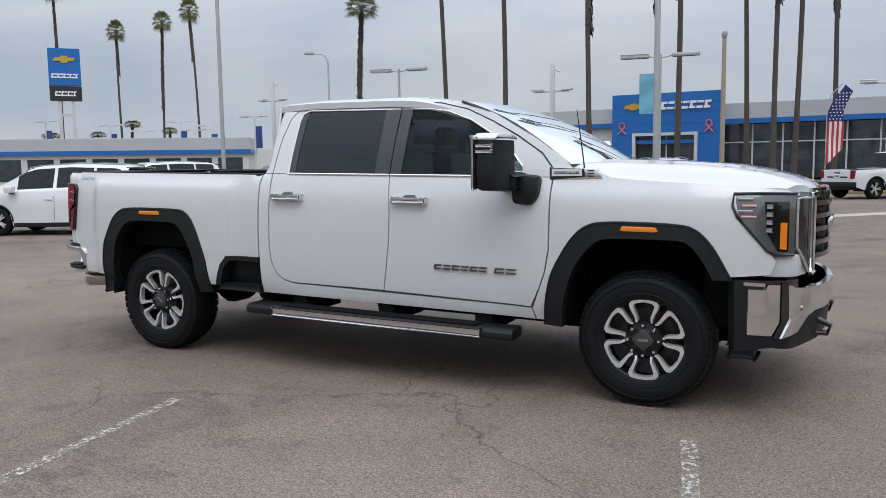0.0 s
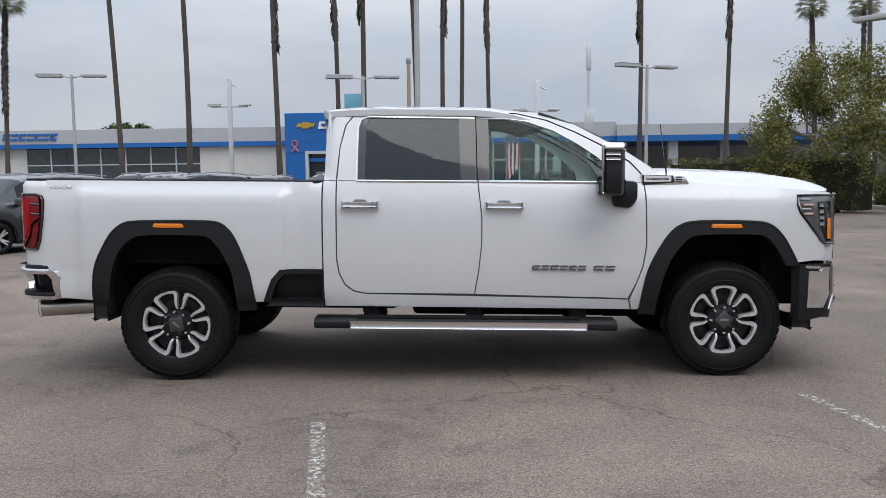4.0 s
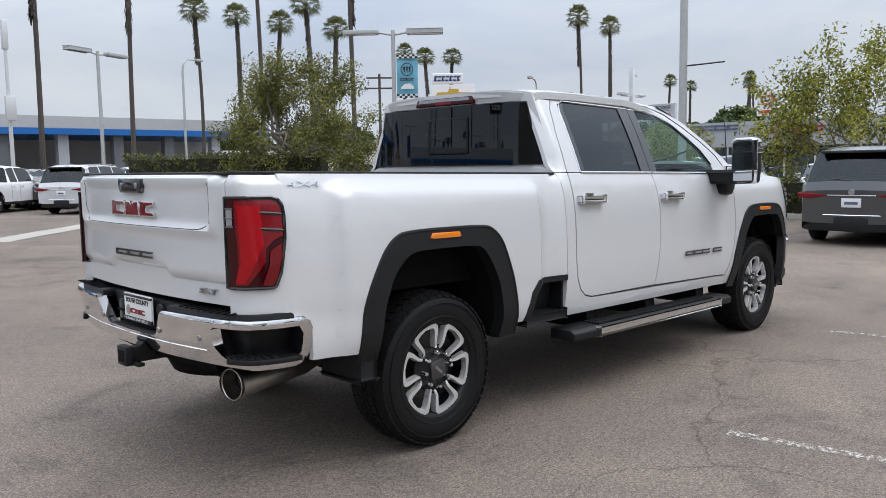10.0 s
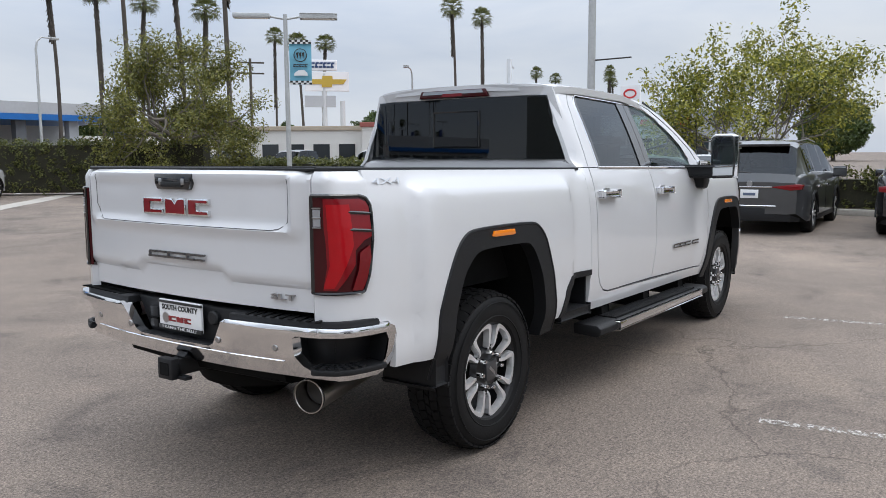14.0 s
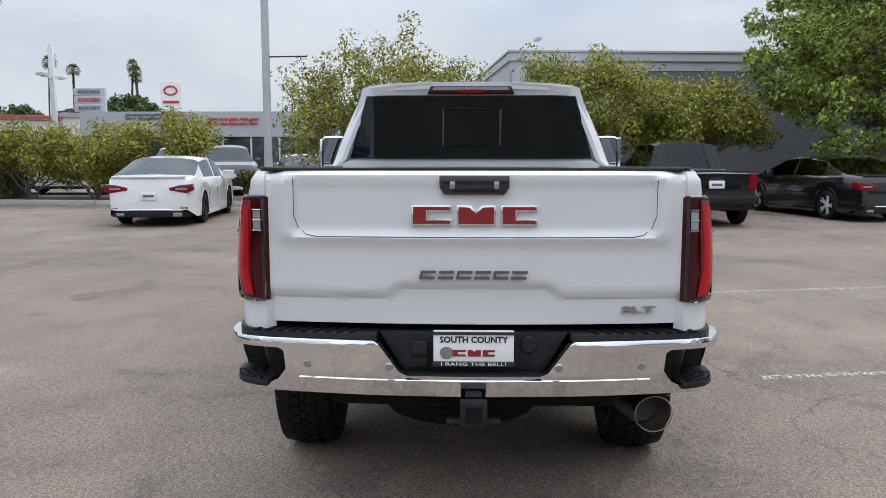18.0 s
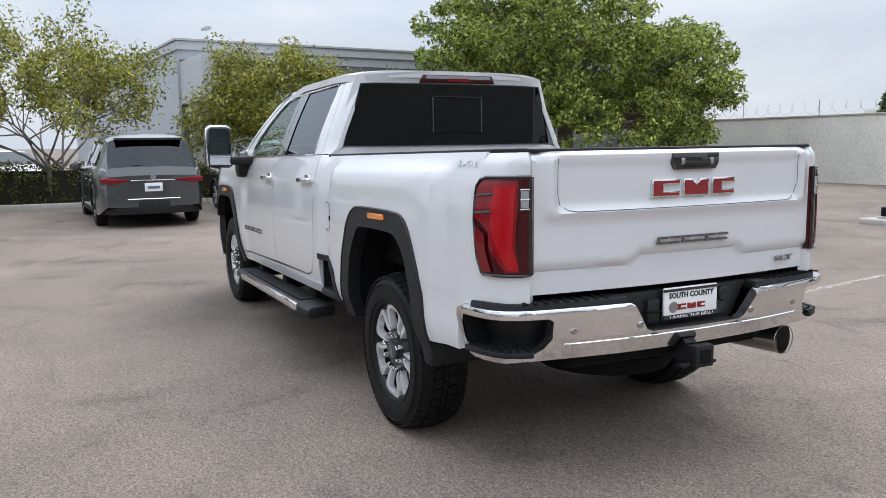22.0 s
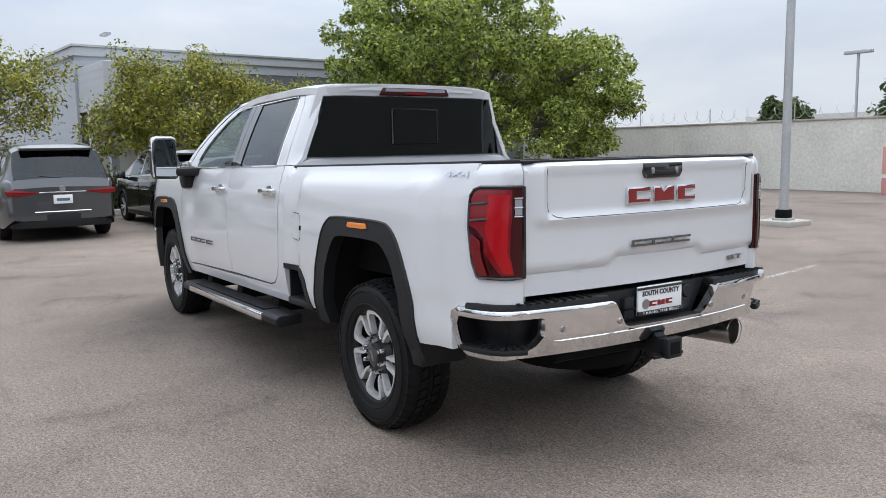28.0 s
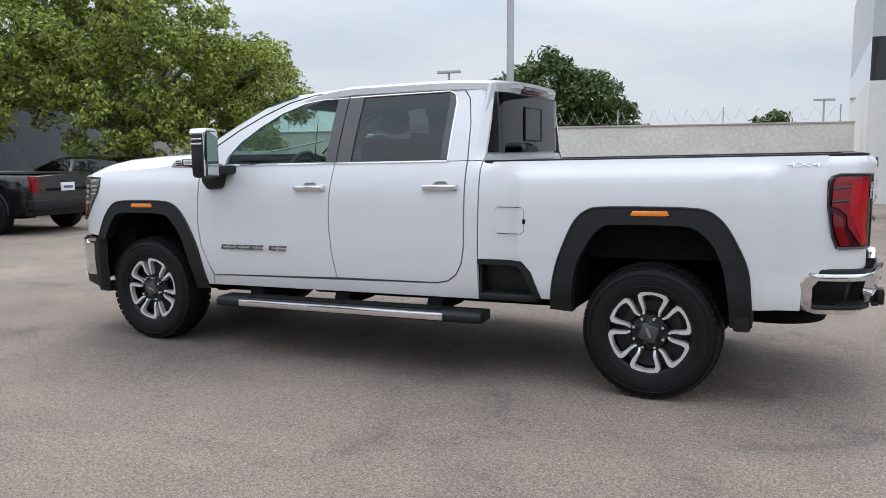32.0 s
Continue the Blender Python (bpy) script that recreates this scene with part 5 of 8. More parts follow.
# ---------------------------------------------------------------- ground
def asphalt_material():
    m = bpy.data.materials.new("worn_asphalt")
    m.use_nodes = True
    n, l = m.node_tree.nodes, m.node_tree.links
    p = n["Principled BSDF"]
    co = n.new("ShaderNodeTexCoord")
    def tex(scale, detail=5, rough=0.6, distort=0.0):
        t = n.new("ShaderNodeTexNoise")
        t.inputs["Scale"].default_value, t.inputs["Detail"].default_value = scale, detail
        t.inputs["Roughness"].default_value, t.inputs["Distortion"].default_value = rough, distort
        l.new(co.outputs["Object"], t.inputs["Vector"])
        return t.outputs["Fac"]
    def ramp(src, stops):
        r = n.new("ShaderNodeValToRGB")
        e = r.color_ramp.elements
        while len(e) < len(stops):
            e.new(0.5)
        for k, (pos, c) in enumerate(stops):
            e[k].position, e[k].color = pos, (*c, 1)
        l.new(src, r.inputs["Fac"])
        return r.outputs["Color"]
    def mix(kind, a, b, fac):
        x = n.new("ShaderNodeMix")
        x.data_type, x.blend_type = "RGBA", kind
        x.inputs["Factor"].default_value = fac
        l.new(a, x.inputs["A"])
        l.new(b, x.inputs["B"])
        return x.outputs["Result"]
    base = ramp(tex(0.22, 6, 0.62, 0.6), [(0.28, (0.121, 0.101, 0.086)), (0.44, (0.181, 0.149, 0.126)), (0.58, (0.212, 0.174, 0.146)), (0.74, (0.254, 0.208, 0.174))])
    blotch = ramp(tex(0.9, 5, 0.65, 0.8), [(0.30, (0.60, 0.60, 0.62)), (0.42, (0.90, 0.90, 0.91)), (0.56, (1.0, 1.0, 1.0)), (0.72, (1.14, 1.12, 1.10))])
    grit = ramp(tex(70, 4, 0.8), [(0.36, (0.42, 0.41, 0.41)), (0.5, (1.0, 1.0, 1.0)), (0.64, (1.70, 1.67, 1.62))])
    speck = ramp(tex(26, 4, 0.75), [(0.36, (0.72, 0.71, 0.71)), (0.5, (1.0, 1.0, 1.0)), (0.66, (1.22, 1.21, 1.19))])
    col = mix("MULTIPLY", mix("MULTIPLY", mix("MULTIPLY", base, blotch, 1.0), speck, 0.8), grit, 0.9)
    # old oil drips and tyre-dark patches, with ragged edges
    oil = ramp(tex(0.55, 7, 0.7, 1.2), [(0.30, (0.56, 0.57, 0.60)), (0.385, (0.80, 0.81, 0.83)), (0.41, (1.0, 1.0, 1.0))])
    drip = ramp(tex(3.1, 3, 0.5, 0.3), [(0.23, (0.50, 0.50, 0.51)), (0.275, (1.0, 1.0, 1.0))])
    dust = ramp(tex(0.38, 6, 0.68, 0.5), [(0.56, (1.0, 1.0, 1.0)), (0.70, (1.16, 1.14, 1.11))])
    col = mix("MULTIPLY", mix("MULTIPLY", mix("MULTIPLY", col, oil, 0.8), drip, 0.85), dust, 1.0)
    fine = ramp(tex(330, 2, 0.6), [(0.36, (0.6, 0.6, 0.6)), (0.5, (1, 1, 1)), (0.64, (1.5, 1.5, 1.47))])
    col = mix("MULTIPLY", col, fine, 0.6)
    # hairline cracks
    v = n.new("ShaderNodeTexVoronoi")
    v.feature = "DISTANCE_TO_EDGE"
    v.inputs["Scale"].default_value = 0.27
    warp, add = n.new("ShaderNodeTexNoise"), n.new("ShaderNodeMix")
    warp.inputs["Scale"].default_value, warp.inputs["Detail"].default_value = 1.3, 5
    add.data_type, add.blend_type = "RGBA", "ADD"
    add.inputs["Factor"].default_value = 0.9
    l.new(co.outputs["Object"], warp.inputs["Vector"])
    l.new(co.outputs["Object"], add.inputs["A"])
    l.new(warp.outputs["Color"], add.inputs["B"])
    l.new(add.outputs["Result"], v.inputs["Vector"])
    crack = ramp(v.outputs["Distance"], [(0.0, (0.58, 0.57, 0.57)), (0.0014, (0.82, 0.81, 0.80)), (0.0030, (1, 1, 1))])
    where = n.new("ShaderNodeMix")
    where.data_type, where.blend_type = "RGBA", "MIX"
    l.new(ramp(tex(0.16, 3), [(0.50, (0, 0, 0)), (0.58, (1, 1, 1))]), where.inputs["Factor"])
    one = n.new("ShaderNodeRGB")
    one.outputs[0].default_value = (1, 1, 1, 1)
    l.new(one.outputs[0], where.inputs["A"])
    l.new(crack, where.inputs["B"])
    col = mix("MULTIPLY", col, where.outputs["Result"], 1.0)
    l.new(col, p.inputs["Base Color"])
    p.inputs["Roughness"].default_value = 0.88
    p.inputs["Specular IOR Level"].default_value = 0.3
    bp = n.new("ShaderNodeBump")
    bp.inputs["Strength"].default_value, bp.inputs["Distance"].default_value = 0.45, 0.006
    l.new(tex(120, 4, 0.7), bp.inputs["Height"])
    l.new(bp.outputs[0], p.inputs["Normal"])
    return m


def line_material():
    """Old white paint, worn through to the asphalt in flecks."""
    m = bpy.data.materials.new("worn_line_paint")
    m.use_nodes = True
    n, l = m.node_tree.nodes, m.node_tree.links
    p = n["Principled BSDF"]
    co, t, r = n.new("ShaderNodeTexCoord"), n.new("ShaderNodeTexNoise"), n.new("ShaderNodeValToRGB")
    t.inputs["Scale"].default_value, t.inputs["Detail"].default_value, t.inputs["Roughness"].default_value = 28, 6, 0.75
    l.new(co.outputs["Object"], t.inputs["Vector"])
    r.color_ramp.elements[0].position, r.color_ramp.elements[0].color = 0.47, (0, 0, 0, 1)
    r.color_ramp.elements[1].position, r.color_ramp.elements[1].color = 0.58, (1, 1, 1, 1)
    l.new(t.outputs["Fac"], r.inputs["Fac"])
    l.new(r.outputs["Color"], p.inputs["Alpha"])
    p.inputs["Base Color"].default_value = (0.52, 0.49, 0.45, 1)
    p.inputs["Roughness"].default_value = 0.8
    return m


g = bmesh.new()
bmesh.ops.create_grid(g, x_segments=10, y_segments=10, size=900)
tagged(part("ground", g, asphalt_material(), smooth=False), "worn brown-grey asphalt with fine cracks", "ground", kind="structure")
LINE = line_material()
OLD_LINE = surf("faded_line_paint", (0.42, 0.40, 0.37), 0.85, 0, 0.2, 6)


def strip(name, a, b, width, material, label, z=0.004):
    a, b = Vector((*a, 0)), Vector((*b, 0))
    side = (b - a).normalized().cross(Vector((0, 0, 1))) * width / 2
    bm = bmesh.new()
    n = 14
    rows = []
    for k in range(n + 1):
        c = a.lerp(b, k / n)
        rows.append([bm.verts.new(c + side * (1 + 0.12 * random.uniform(-1, 1)) + Vector((0, 0, z))), bm.verts.new(c - side * (1 + 0.12 * random.uniform(-1, 1)) + Vector((0, 0, z)))])
    for p, q in zip(rows, rows[1:]):
        bm.faces.new((p[0], q[0], q[1], p[1]))
    return tagged(part(name, bm, material, smooth=False), label, "parking line", "parking lines", "structure")


strip("parking_line", (-0.79, -2.04), (-0.08, -6.52), 0.085, LINE, "worn white parking line")
strip("parking_line", (2.38, -1.48), (3.25, -6.22), 0.085, LINE, "worn white parking line")
strip("parking_line", (10.66, 29.86), (14.92, 34.34), 0.14, OLD_LINE, "faded white parking line")
CONCRETE = surf("pale_concrete", (0.42, 0.39, 0.35), 0.9, 0, 0.16, 5, 0.35, 60)
strip("gutter_strip", (0.35, 15.38), (14.26, 30.17), 0.75, CONCRETE, "pale concrete gutter strip in the asphalt", 0.006)

# kerb and planter along the east edge
KERB_X = 17.3
STRIP_M = Matrix.Translation((16.2, 4.84, 0)) @ Matrix.Rotation(radians(-4), 4, "Z") @ Matrix.Translation((-17.3, -5, 0))
kerb = new("kerb")
kerb.matrix_world = STRIP_M
tagged(kerb, "pale concrete kerb along the planting strip", "kerb", kind="structure")
y = -7.0
while y < 30:
    part("kerb_stone", box(KERB_X, KERB_X + 0.16, y, y + 2.98, -0.02, 0.15, 0.02), CONCRETE, kerb)
    y += 3.0
tagged(part("planting_strip", box(KERB_X + 0.16, 20.6, -7.0, 30.0, -0.02, 0.11), surf("bark_mulch", (0.075, 0.055, 0.04), 0.95, 0, 0.4, 8, 0.6, 50)), "brown mulch planting strip", "planting bed", kind="structure").matrix_world = STRIP_M
tagged(part("verge", box(-30, 40, 33.5, 37.5, -0.02, 0.12), surf("dry_grass", (0.26, 0.21, 0.12), 0.95, 0, 0.3, 6, 0.6, 60)), "dry grass verge before the showroom", "verge", kind="structure")


# ---------------------------------------------------------------- plants
def leaf_material(name, dark, light, rough=0.5):
    m = bpy.data.materials.new(name)
    m.use_nodes = True
    n, l = m.node_tree.nodes, m.node_tree.links
    p = n["Principled BSDF"]
    gm, r = n.new("ShaderNodeNewGeometry"), n.new("ShaderNodeValToRGB")
    r.color_ramp.elements[0].color, r.color_ramp.elements[1].color = (*dark, 1), (*light, 1)
    l.new(gm.outputs["Random Per Island"], r.inputs["Fac"])
    l.new(r.outputs["Color"], p.inputs["Base Color"])
    p.inputs["Roughness"].default_value = rough
    tr, mx = n.new("ShaderNodeBsdfTranslucent"), n.new("ShaderNodeMixShader")
    l.new(r.outputs["Color"], tr.inputs["Color"])
    mx.inputs[0].default_value = 0.26
    l.new(p.outputs[0], mx.inputs[1])
    l.new(tr.outputs[0], mx.inputs[2])
    l.new(mx.outputs[0], n["Material Output"].inputs[0])
    return m


# Ficus leaf colours spread wide; shaded gaps and highlights are put into them.
LEAF_FICUS = leaf_material("ficus_leaves", (0.022, 0.050, 0.008), (0.46, 0.53, 0.10))
LEAF_PALE = leaf_material("olive_green_leaves", (0.050, 0.078, 0.012), (0.44, 0.415, 0.06))
LEAF_OLIVE = leaf_material("dull_olive_leaves", (0.055, 0.066, 0.012), (0.26, 0.25, 0.055))
LEAF_HEDGE = leaf_material("hedge_leaves", (0.045, 0.062, 0.012), (0.16, 0.16, 0.035))
LEAF_FAR = leaf_material("dark_green_leaves", (0.030, 0.055, 0.012), (0.10, 0.14, 0.035))
LEAF_PALM = leaf_material("palm_fronds", (0.045, 0.060, 0.014), (0.16, 0.17, 0.05))
BARK = surf("grey_bark", (0.17, 0.15, 0.13), 0.9, 0, 0.35, 10, 0.6, 30)
PALM_BARK = surf("palm_trunk_bark", (0.078, 0.067, 0.058), 0.95, 0, 0.3, 8, 0.7, 20)
rng = np.random.default_rng(7)


def leaf_mesh(centres, radii, counts, size, squash=1.0):
    """Many small folded leaves round clump centres, as one net."""
    verts, faces = [], []
    k = 0
    for c, r, cnt in zip(centres, radii, counts):
        d = rng.normal(size=(cnt, 3))
        d /= np.linalg.norm(d, axis=1)[:, None]
        rad = r * rng.uniform(0.25, 1.0, cnt) ** 0.5
        pos = np.asarray(c) + d * rad[:, None] * np.array((1, 1, squash))
        up = d * 0.7 + rng.normal(size=(cnt, 3)) * 0.6 + np.array((0, 0, 0.4))
        up /= np.linalg.norm(up, axis=1)[:, None]
        a = np.cross(up, rng.normal(size=(cnt, 3)))
        a /= np.linalg.norm(a, axis=1)[:, None] + 1e-9
        b = np.cross(up, a)
        s = size * rng.uniform(0.6, 1.3, cnt)[:, None]
        p0, p1 = pos - a * s, pos + a * s
        q0, q1 = pos + b * s * 0.45 + up * s * 0.12, pos - b * s * 0.45 + up * s * 0.12
        block = np.stack((p0, q0, p1, q1), axis=1).reshape(-1, 3)
        verts.append(block)
        idx = np.arange(k, k + 4 * cnt).reshape(-1, 4)
        faces.append(np.concatenate((idx[:, (0, 1, 2)], idx[:, (0, 2, 3)])))
        k += 4 * cnt
    return np.concatenate(verts), np.concatenate(faces)


def leaves(name, data, material, parent, kind=""):
    v, f = data
    me = bpy.data.meshes.new(name)
    me.from_pydata(v.tolist(), [], f.tolist())
    me.materials.append(material)
    ob = new(name, me)
    if parent is not None:
        ob.parent = parent
    return ob


def branch(bm, a, d, length, r, depth, ends, spread, lift):
    """A forking limb; it leaves the tips of its twigs in ends."""
    pts, p, v = [Vector(a)], Vector(a), Vector(d).normalized()
    n = 4
    for k in range(n):
        v = (v + Vector(rng.normal(size=3)) * 0.13 + Vector((0, 0, lift * 0.08))).normalized()
        p = p + v * length / n
        pts.append(p.copy())
    tube(pts, [r * (1 - 0.45 * k / n) for k in range(n + 1)], 6 if depth > 1 else 4, bm, cap=False)
    if depth <= 1:
        ends.append((pts[2], 0.8))
    if depth == 0:
        ends.append((p, 1.0))
        return
    for k in range(3 if depth > 1 else 3):
        side = Vector(rng.normal(size=3))
        side = (side - v * side.dot(v)).normalized()
        branch(bm, pts[-1 - (k % 2)], v + side * spread + Vector((0, 0, lift * 0.3)), length * rng.uniform(0.6, 0.85), r * 0.55, depth - 1, ends, spread, lift)


def tree(name, x, y, height, trunk, label, material, depth=3, spread=0.8, lift=0.6, clump=0.5, per=55, size=0.07, stems=1, lean=0.0, limb=1.4, r=0.11, squash=0.8):
    t = empty(name, label, "tree", Matrix.Translation((x, y, 0)))
    bm, ends = bmesh.new(), []
    for s in range(stems):
        a = 2 * math.pi * s / max(1, stems) + rng.uniform(0, 1)
        top = Vector((math.cos(a) * 0.25 * (stems > 1) + lean, math.sin(a) * 0.25 * (stems > 1), trunk))
        tube([(0, 0, -0.05), top * 0.5 + Vector((0.05, 0.03, 0)), top], [r * 1.3, r, r * 0.9], 8, bm, cap=False)
        for k in range(4 if stems == 1 else 3):
            b = a + 2 * math.pi * k / 4 + rng.uniform(-0.4, 0.4)
            branch(bm, top, (math.cos(b) * spread, math.sin(b) * spread, 0.7), limb, r * 0.6, depth - 1, ends, spread, lift)
    zmax = max(e[0].z for e in ends)
    f = (height - trunk) / max(0.1, zmax - trunk + clump * 0.5)
    for v in bm.verts:
        if v.co.z > trunk:
            v.co.z = trunk + (v.co.z - trunk) * f
    for e in ends:
        if e[0].z > trunk:
            e[0].z = trunk + (e[0].z - trunk) * f
    part("trunk", bm, BARK, t)
    leaves("crown", leaf_mesh([e[0] for e in ends], [clump * e[1] * rng.uniform(0.7, 1.25) for e in ends], [int(per * rng.uniform(0.5, 1.4)) for e in ends], size, squash), material, t)
    return t


def dense_tree(name, x, y, blobs, trunk_h, label, material, per_area=75, size=0.10, r=0.28):
    """A full crown: lobes covered and filled with leaf clumps, over a forking trunk."""
    t = empty(name, label, "tree", Matrix.Translation((x, y, 0)))
    bm = bmesh.new()
    tube([(0, 0, -0.05), (0.05, 0, trunk_h * 0.5), (0, 0.05, trunk_h)], [r * 1.25, r, r * 0.9], 10, bm, cap=False)
    cs, rs, ns = [], [], []
    for bx, by, bz, br in blobs:
        tube([(0, 0, trunk_h * 0.9), (bx * 0.4, by * 0.4, trunk_h + (bz - trunk_h) * 0.45), (bx, by, bz)], [r * 0.6, r * 0.4, r * 0.12], 6, bm, cap=False)
        n = int((11 if size < 0.1 else 22) * br * br)
        d = rng.normal(size=(n, 3))
        d /= np.linalg.norm(d, axis=1)[:, None]
        for q in d:
            rad = br * rng.uniform(0.62, 1.0)
            cs.append((bx + q[0] * rad, by + q[1] * rad, bz + q[2] * rad * 0.85))
            rs.append(rng.uniform(0.30, 0.52) * (1.0 if size < 0.1 else 1.5))
            ns.append(int(per_area * rng.uniform(0.6, 1.3)))
    part("trunk", bm, BARK, t)
    leaves("crown", leaf_mesh(cs, rs, ns, size, 0.75), material, t)
    return t


def hedge(name, x0, x1, y0, y1, h, label, per=900, size=0.055):
    v = []
    n = int(per * (y1 - y0) * (h + x1 - x0) / 2)
    cs = []
    cnt = max(1, n // 24)
    for k in range(cnt):
        face = rng.uniform()
        yy = rng.uniform(y0, y1)
        if face < 0.5:
            cs.append((x0 + rng.uniform(-0.05, 0.18), yy, rng.uniform(0.15, h)))
        elif face < 0.85:
            cs.append((rng.uniform(x0, x1), yy, h + rng.uniform(-0.12, 0.06) + 0.05 * math.sin(yy * 2.1)))
        else:
            cs.append((rng.uniform(x0 + 0.1, x1), yy, rng.uniform(0.2, h)))
    ob = leaves(name, leaf_mesh(cs, [0.17] * cnt, [24] * cnt, size), LEAF_HEDGE, None)
    # Near-black box puts the shade among the inner twigs into one colour.
    core = part("hedge_core", box(x0 + 0.14, x1 - 0.1, y0 + 0.1, y1 - 0.1, 0.1, h - 0.12), surf(name + "_shaded_twigs", (0.03, 0.028, 0.016), 0.95, 0, 0.4, 12), ob)
    return tagged(ob, label, "hedge", kind="stuff")


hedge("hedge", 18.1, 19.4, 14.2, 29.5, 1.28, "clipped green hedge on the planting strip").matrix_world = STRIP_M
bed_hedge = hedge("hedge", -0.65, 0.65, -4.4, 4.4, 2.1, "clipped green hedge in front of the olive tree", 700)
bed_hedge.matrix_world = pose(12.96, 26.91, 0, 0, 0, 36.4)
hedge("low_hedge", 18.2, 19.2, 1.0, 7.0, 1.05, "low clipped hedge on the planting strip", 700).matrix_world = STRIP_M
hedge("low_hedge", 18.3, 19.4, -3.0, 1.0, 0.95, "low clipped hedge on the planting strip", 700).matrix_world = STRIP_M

tree("young_tree", 14.92, 24.5, 6.7, 1.9, "olive-leaved tree with bare twigs on top", LEAF_OLIVE, 4, 1.15, 0.30, 0.55, 62, 0.068, 3, limb=1.45, r=0.13)
tree("young_tree", 17.19, 2.5, 5.5, 1.0, "sparse yellow-green tree on the planting strip", LEAF_PALE, 4, 0.95, 0.6, 0.38, 40, 0.058, 3, limb=1.4, r=0.06)
tree("young_tree", 17, -3.51, 4.6, 0.9, "bushy yellow-green tree beside the grey building", LEAF_PALE, 4, 0.95, 0.5, 0.46, 72, 0.058, 3, limb=1.05, r=0.07)
tree("young_tree", 17.31, -6.69, 4.0, 0.9, "bushy green tree beside the grey building", LEAF_PALE, 4, 0.95, 0.5, 0.46, 72, 0.058, 3, limb=0.95, r=0.07)
tree("shrub", 17.56, 9, 2.9, 0.4, "loose yellow-green shrub on the planting strip", LEAF_PALE, 3, 0.8, 0.55, 0.42, 90, 0.055, 3, limb=0.95, r=0.05)
tree("shrub", 17.99, 11.41, 2.6, 0.4, "loose yellow-green shrub on the planting strip", LEAF_PALE, 3, 0.85, 0.5, 0.42, 90, 0.055, 3, limb=0.85, r=0.05)
tree("shrub", 17.92, 13.32, 2.5, 0.4, "loose yellow-green shrub on the planting strip", LEAF_PALE, 3, 0.85, 0.5, 0.42, 90, 0.055, 3, limb=0.85, r=0.05)
tree("shrub", 22.56, 32.15, 3.4, 0.8, "slender young tree beyond the hedge", LEAF_HEDGE, 3, 0.6, 0.8, 0.35, 45, 0.07, 1, limb=0.9, r=0.05)
FICUS = [(-1.8, 0.6, 4.0, 1.7), (0.8, 1.6, 4.2, 1.8), (2.0, -0.6, 4.4, 1.8), (0.0, -1.4, 4.2, 1.9), (-0.8, 0.4, 5.7, 2.0), (1.2, 0.4, 6.0, 2.0), (0.0, -0.2, 7.2, 1.7), (-2.4, -0.9, 3.7, 1.4), (2.6, 1.4, 3.5, 1.3), (-1.0, 2.4, 3.4, 1.3), (0.5, -2.6, 3.4, 1.4), (-2.2, 2.2, 5.0, 0.9), (2.7, -1.8, 3.9, 1.3)]
dense_tree("ficus_tree", 16.87, -13.36, [(0.90 * x, 0.90 * y, 0.92 * z, 0.92 * r) for x, y, z, r in [(1.55 * x, 1.55 * y, 0.5 + 1.05 * z, 1.28 * r) for x, y, z, r in FICUS] + [(-2.6, -3.6, 2.7, 1.4), (-3.6, -1.2, 3.1, 1.3), (-1.0, -4.4, 2.6, 1.5), (0.6, -4.9, 3.2, 1.6), (-3.4, 2.2, 3.3, 1.2), (-1.4, 4.2, 3.3, 1.2), (0.2, 4.5, 5.2, 1.5), (-0.4, 4.9, 3.9, 1.3), (0.2, 3.6, 6.6, 1.5), (-1.4, 4.2, 4.6, 1.3), (-2.4, -4.0, 4.2, 1.6), (-1.2, -4.9, 4.4, 1.6), (0.4, -5.4, 4.9, 1.5), (-3.6, -3.0, 3.4, 1.4), (2.4, 2.6, 6.5, 1.8), (3.2, 2.0, 4.5, 1.7), (-3.6, 2.4, 2.2, 1.4), (-2.4, 3.8, 2.5, 1.3), (-3.8, 0.0, 2.2, 1.4), (-2.8, -2.4, 2.0, 1.3), (-4.2, 1.0, 5.0, 1.3), (-3.4, -2.8, 4.6, 1.4)] ], 2.2, "large dense bright-green ficus tree by the wall", LEAF_FICUS, 135, 0.078)
dense_tree("far_tree", 11.32, -38.77, [(0.92 * x, 0.8 * y, 0.90 * z, 0.92 * r) for x, y, z, r in ((-3.0, 0, 4.6, 2.1), (0, 0, 5.6, 2.5), (2.8, 0, 4.4, 2.1), (1.2, 0.5, 3.8, 2.0), (-1.4, 0.5, 3.6, 2.0), (-4.4, 0, 3.2, 1.4), (4.2, 0, 3.1, 1.4))], 2.0, "round dark-green tree beyond the wall", LEAF_FAR, 60, 0.16)
for x, y, h, w in ((28.54, -48.72, 5.0, 1.5), (-0.02, -55.22, 4.2, 1.4), (-14, -75, 4.6, 1.3), (-18, -78, 7.0, 1.2), (-24, -80, 4.0, 1.2), (-31, -82, 8.0, 1.3), (-11.36, -69.74, 3.6, 1.6)):
    dense_tree("far_tree", x, y, [(0, 0, h - w, w), (w * 0.6, 0, h - w * 1.5, w * 0.8), (-w * 0.6, 0, h - w * 1.6, w * 0.8)], 1.5, "small dark tree far beyond the wall", LEAF_FAR, 30, 0.22, 0.15)
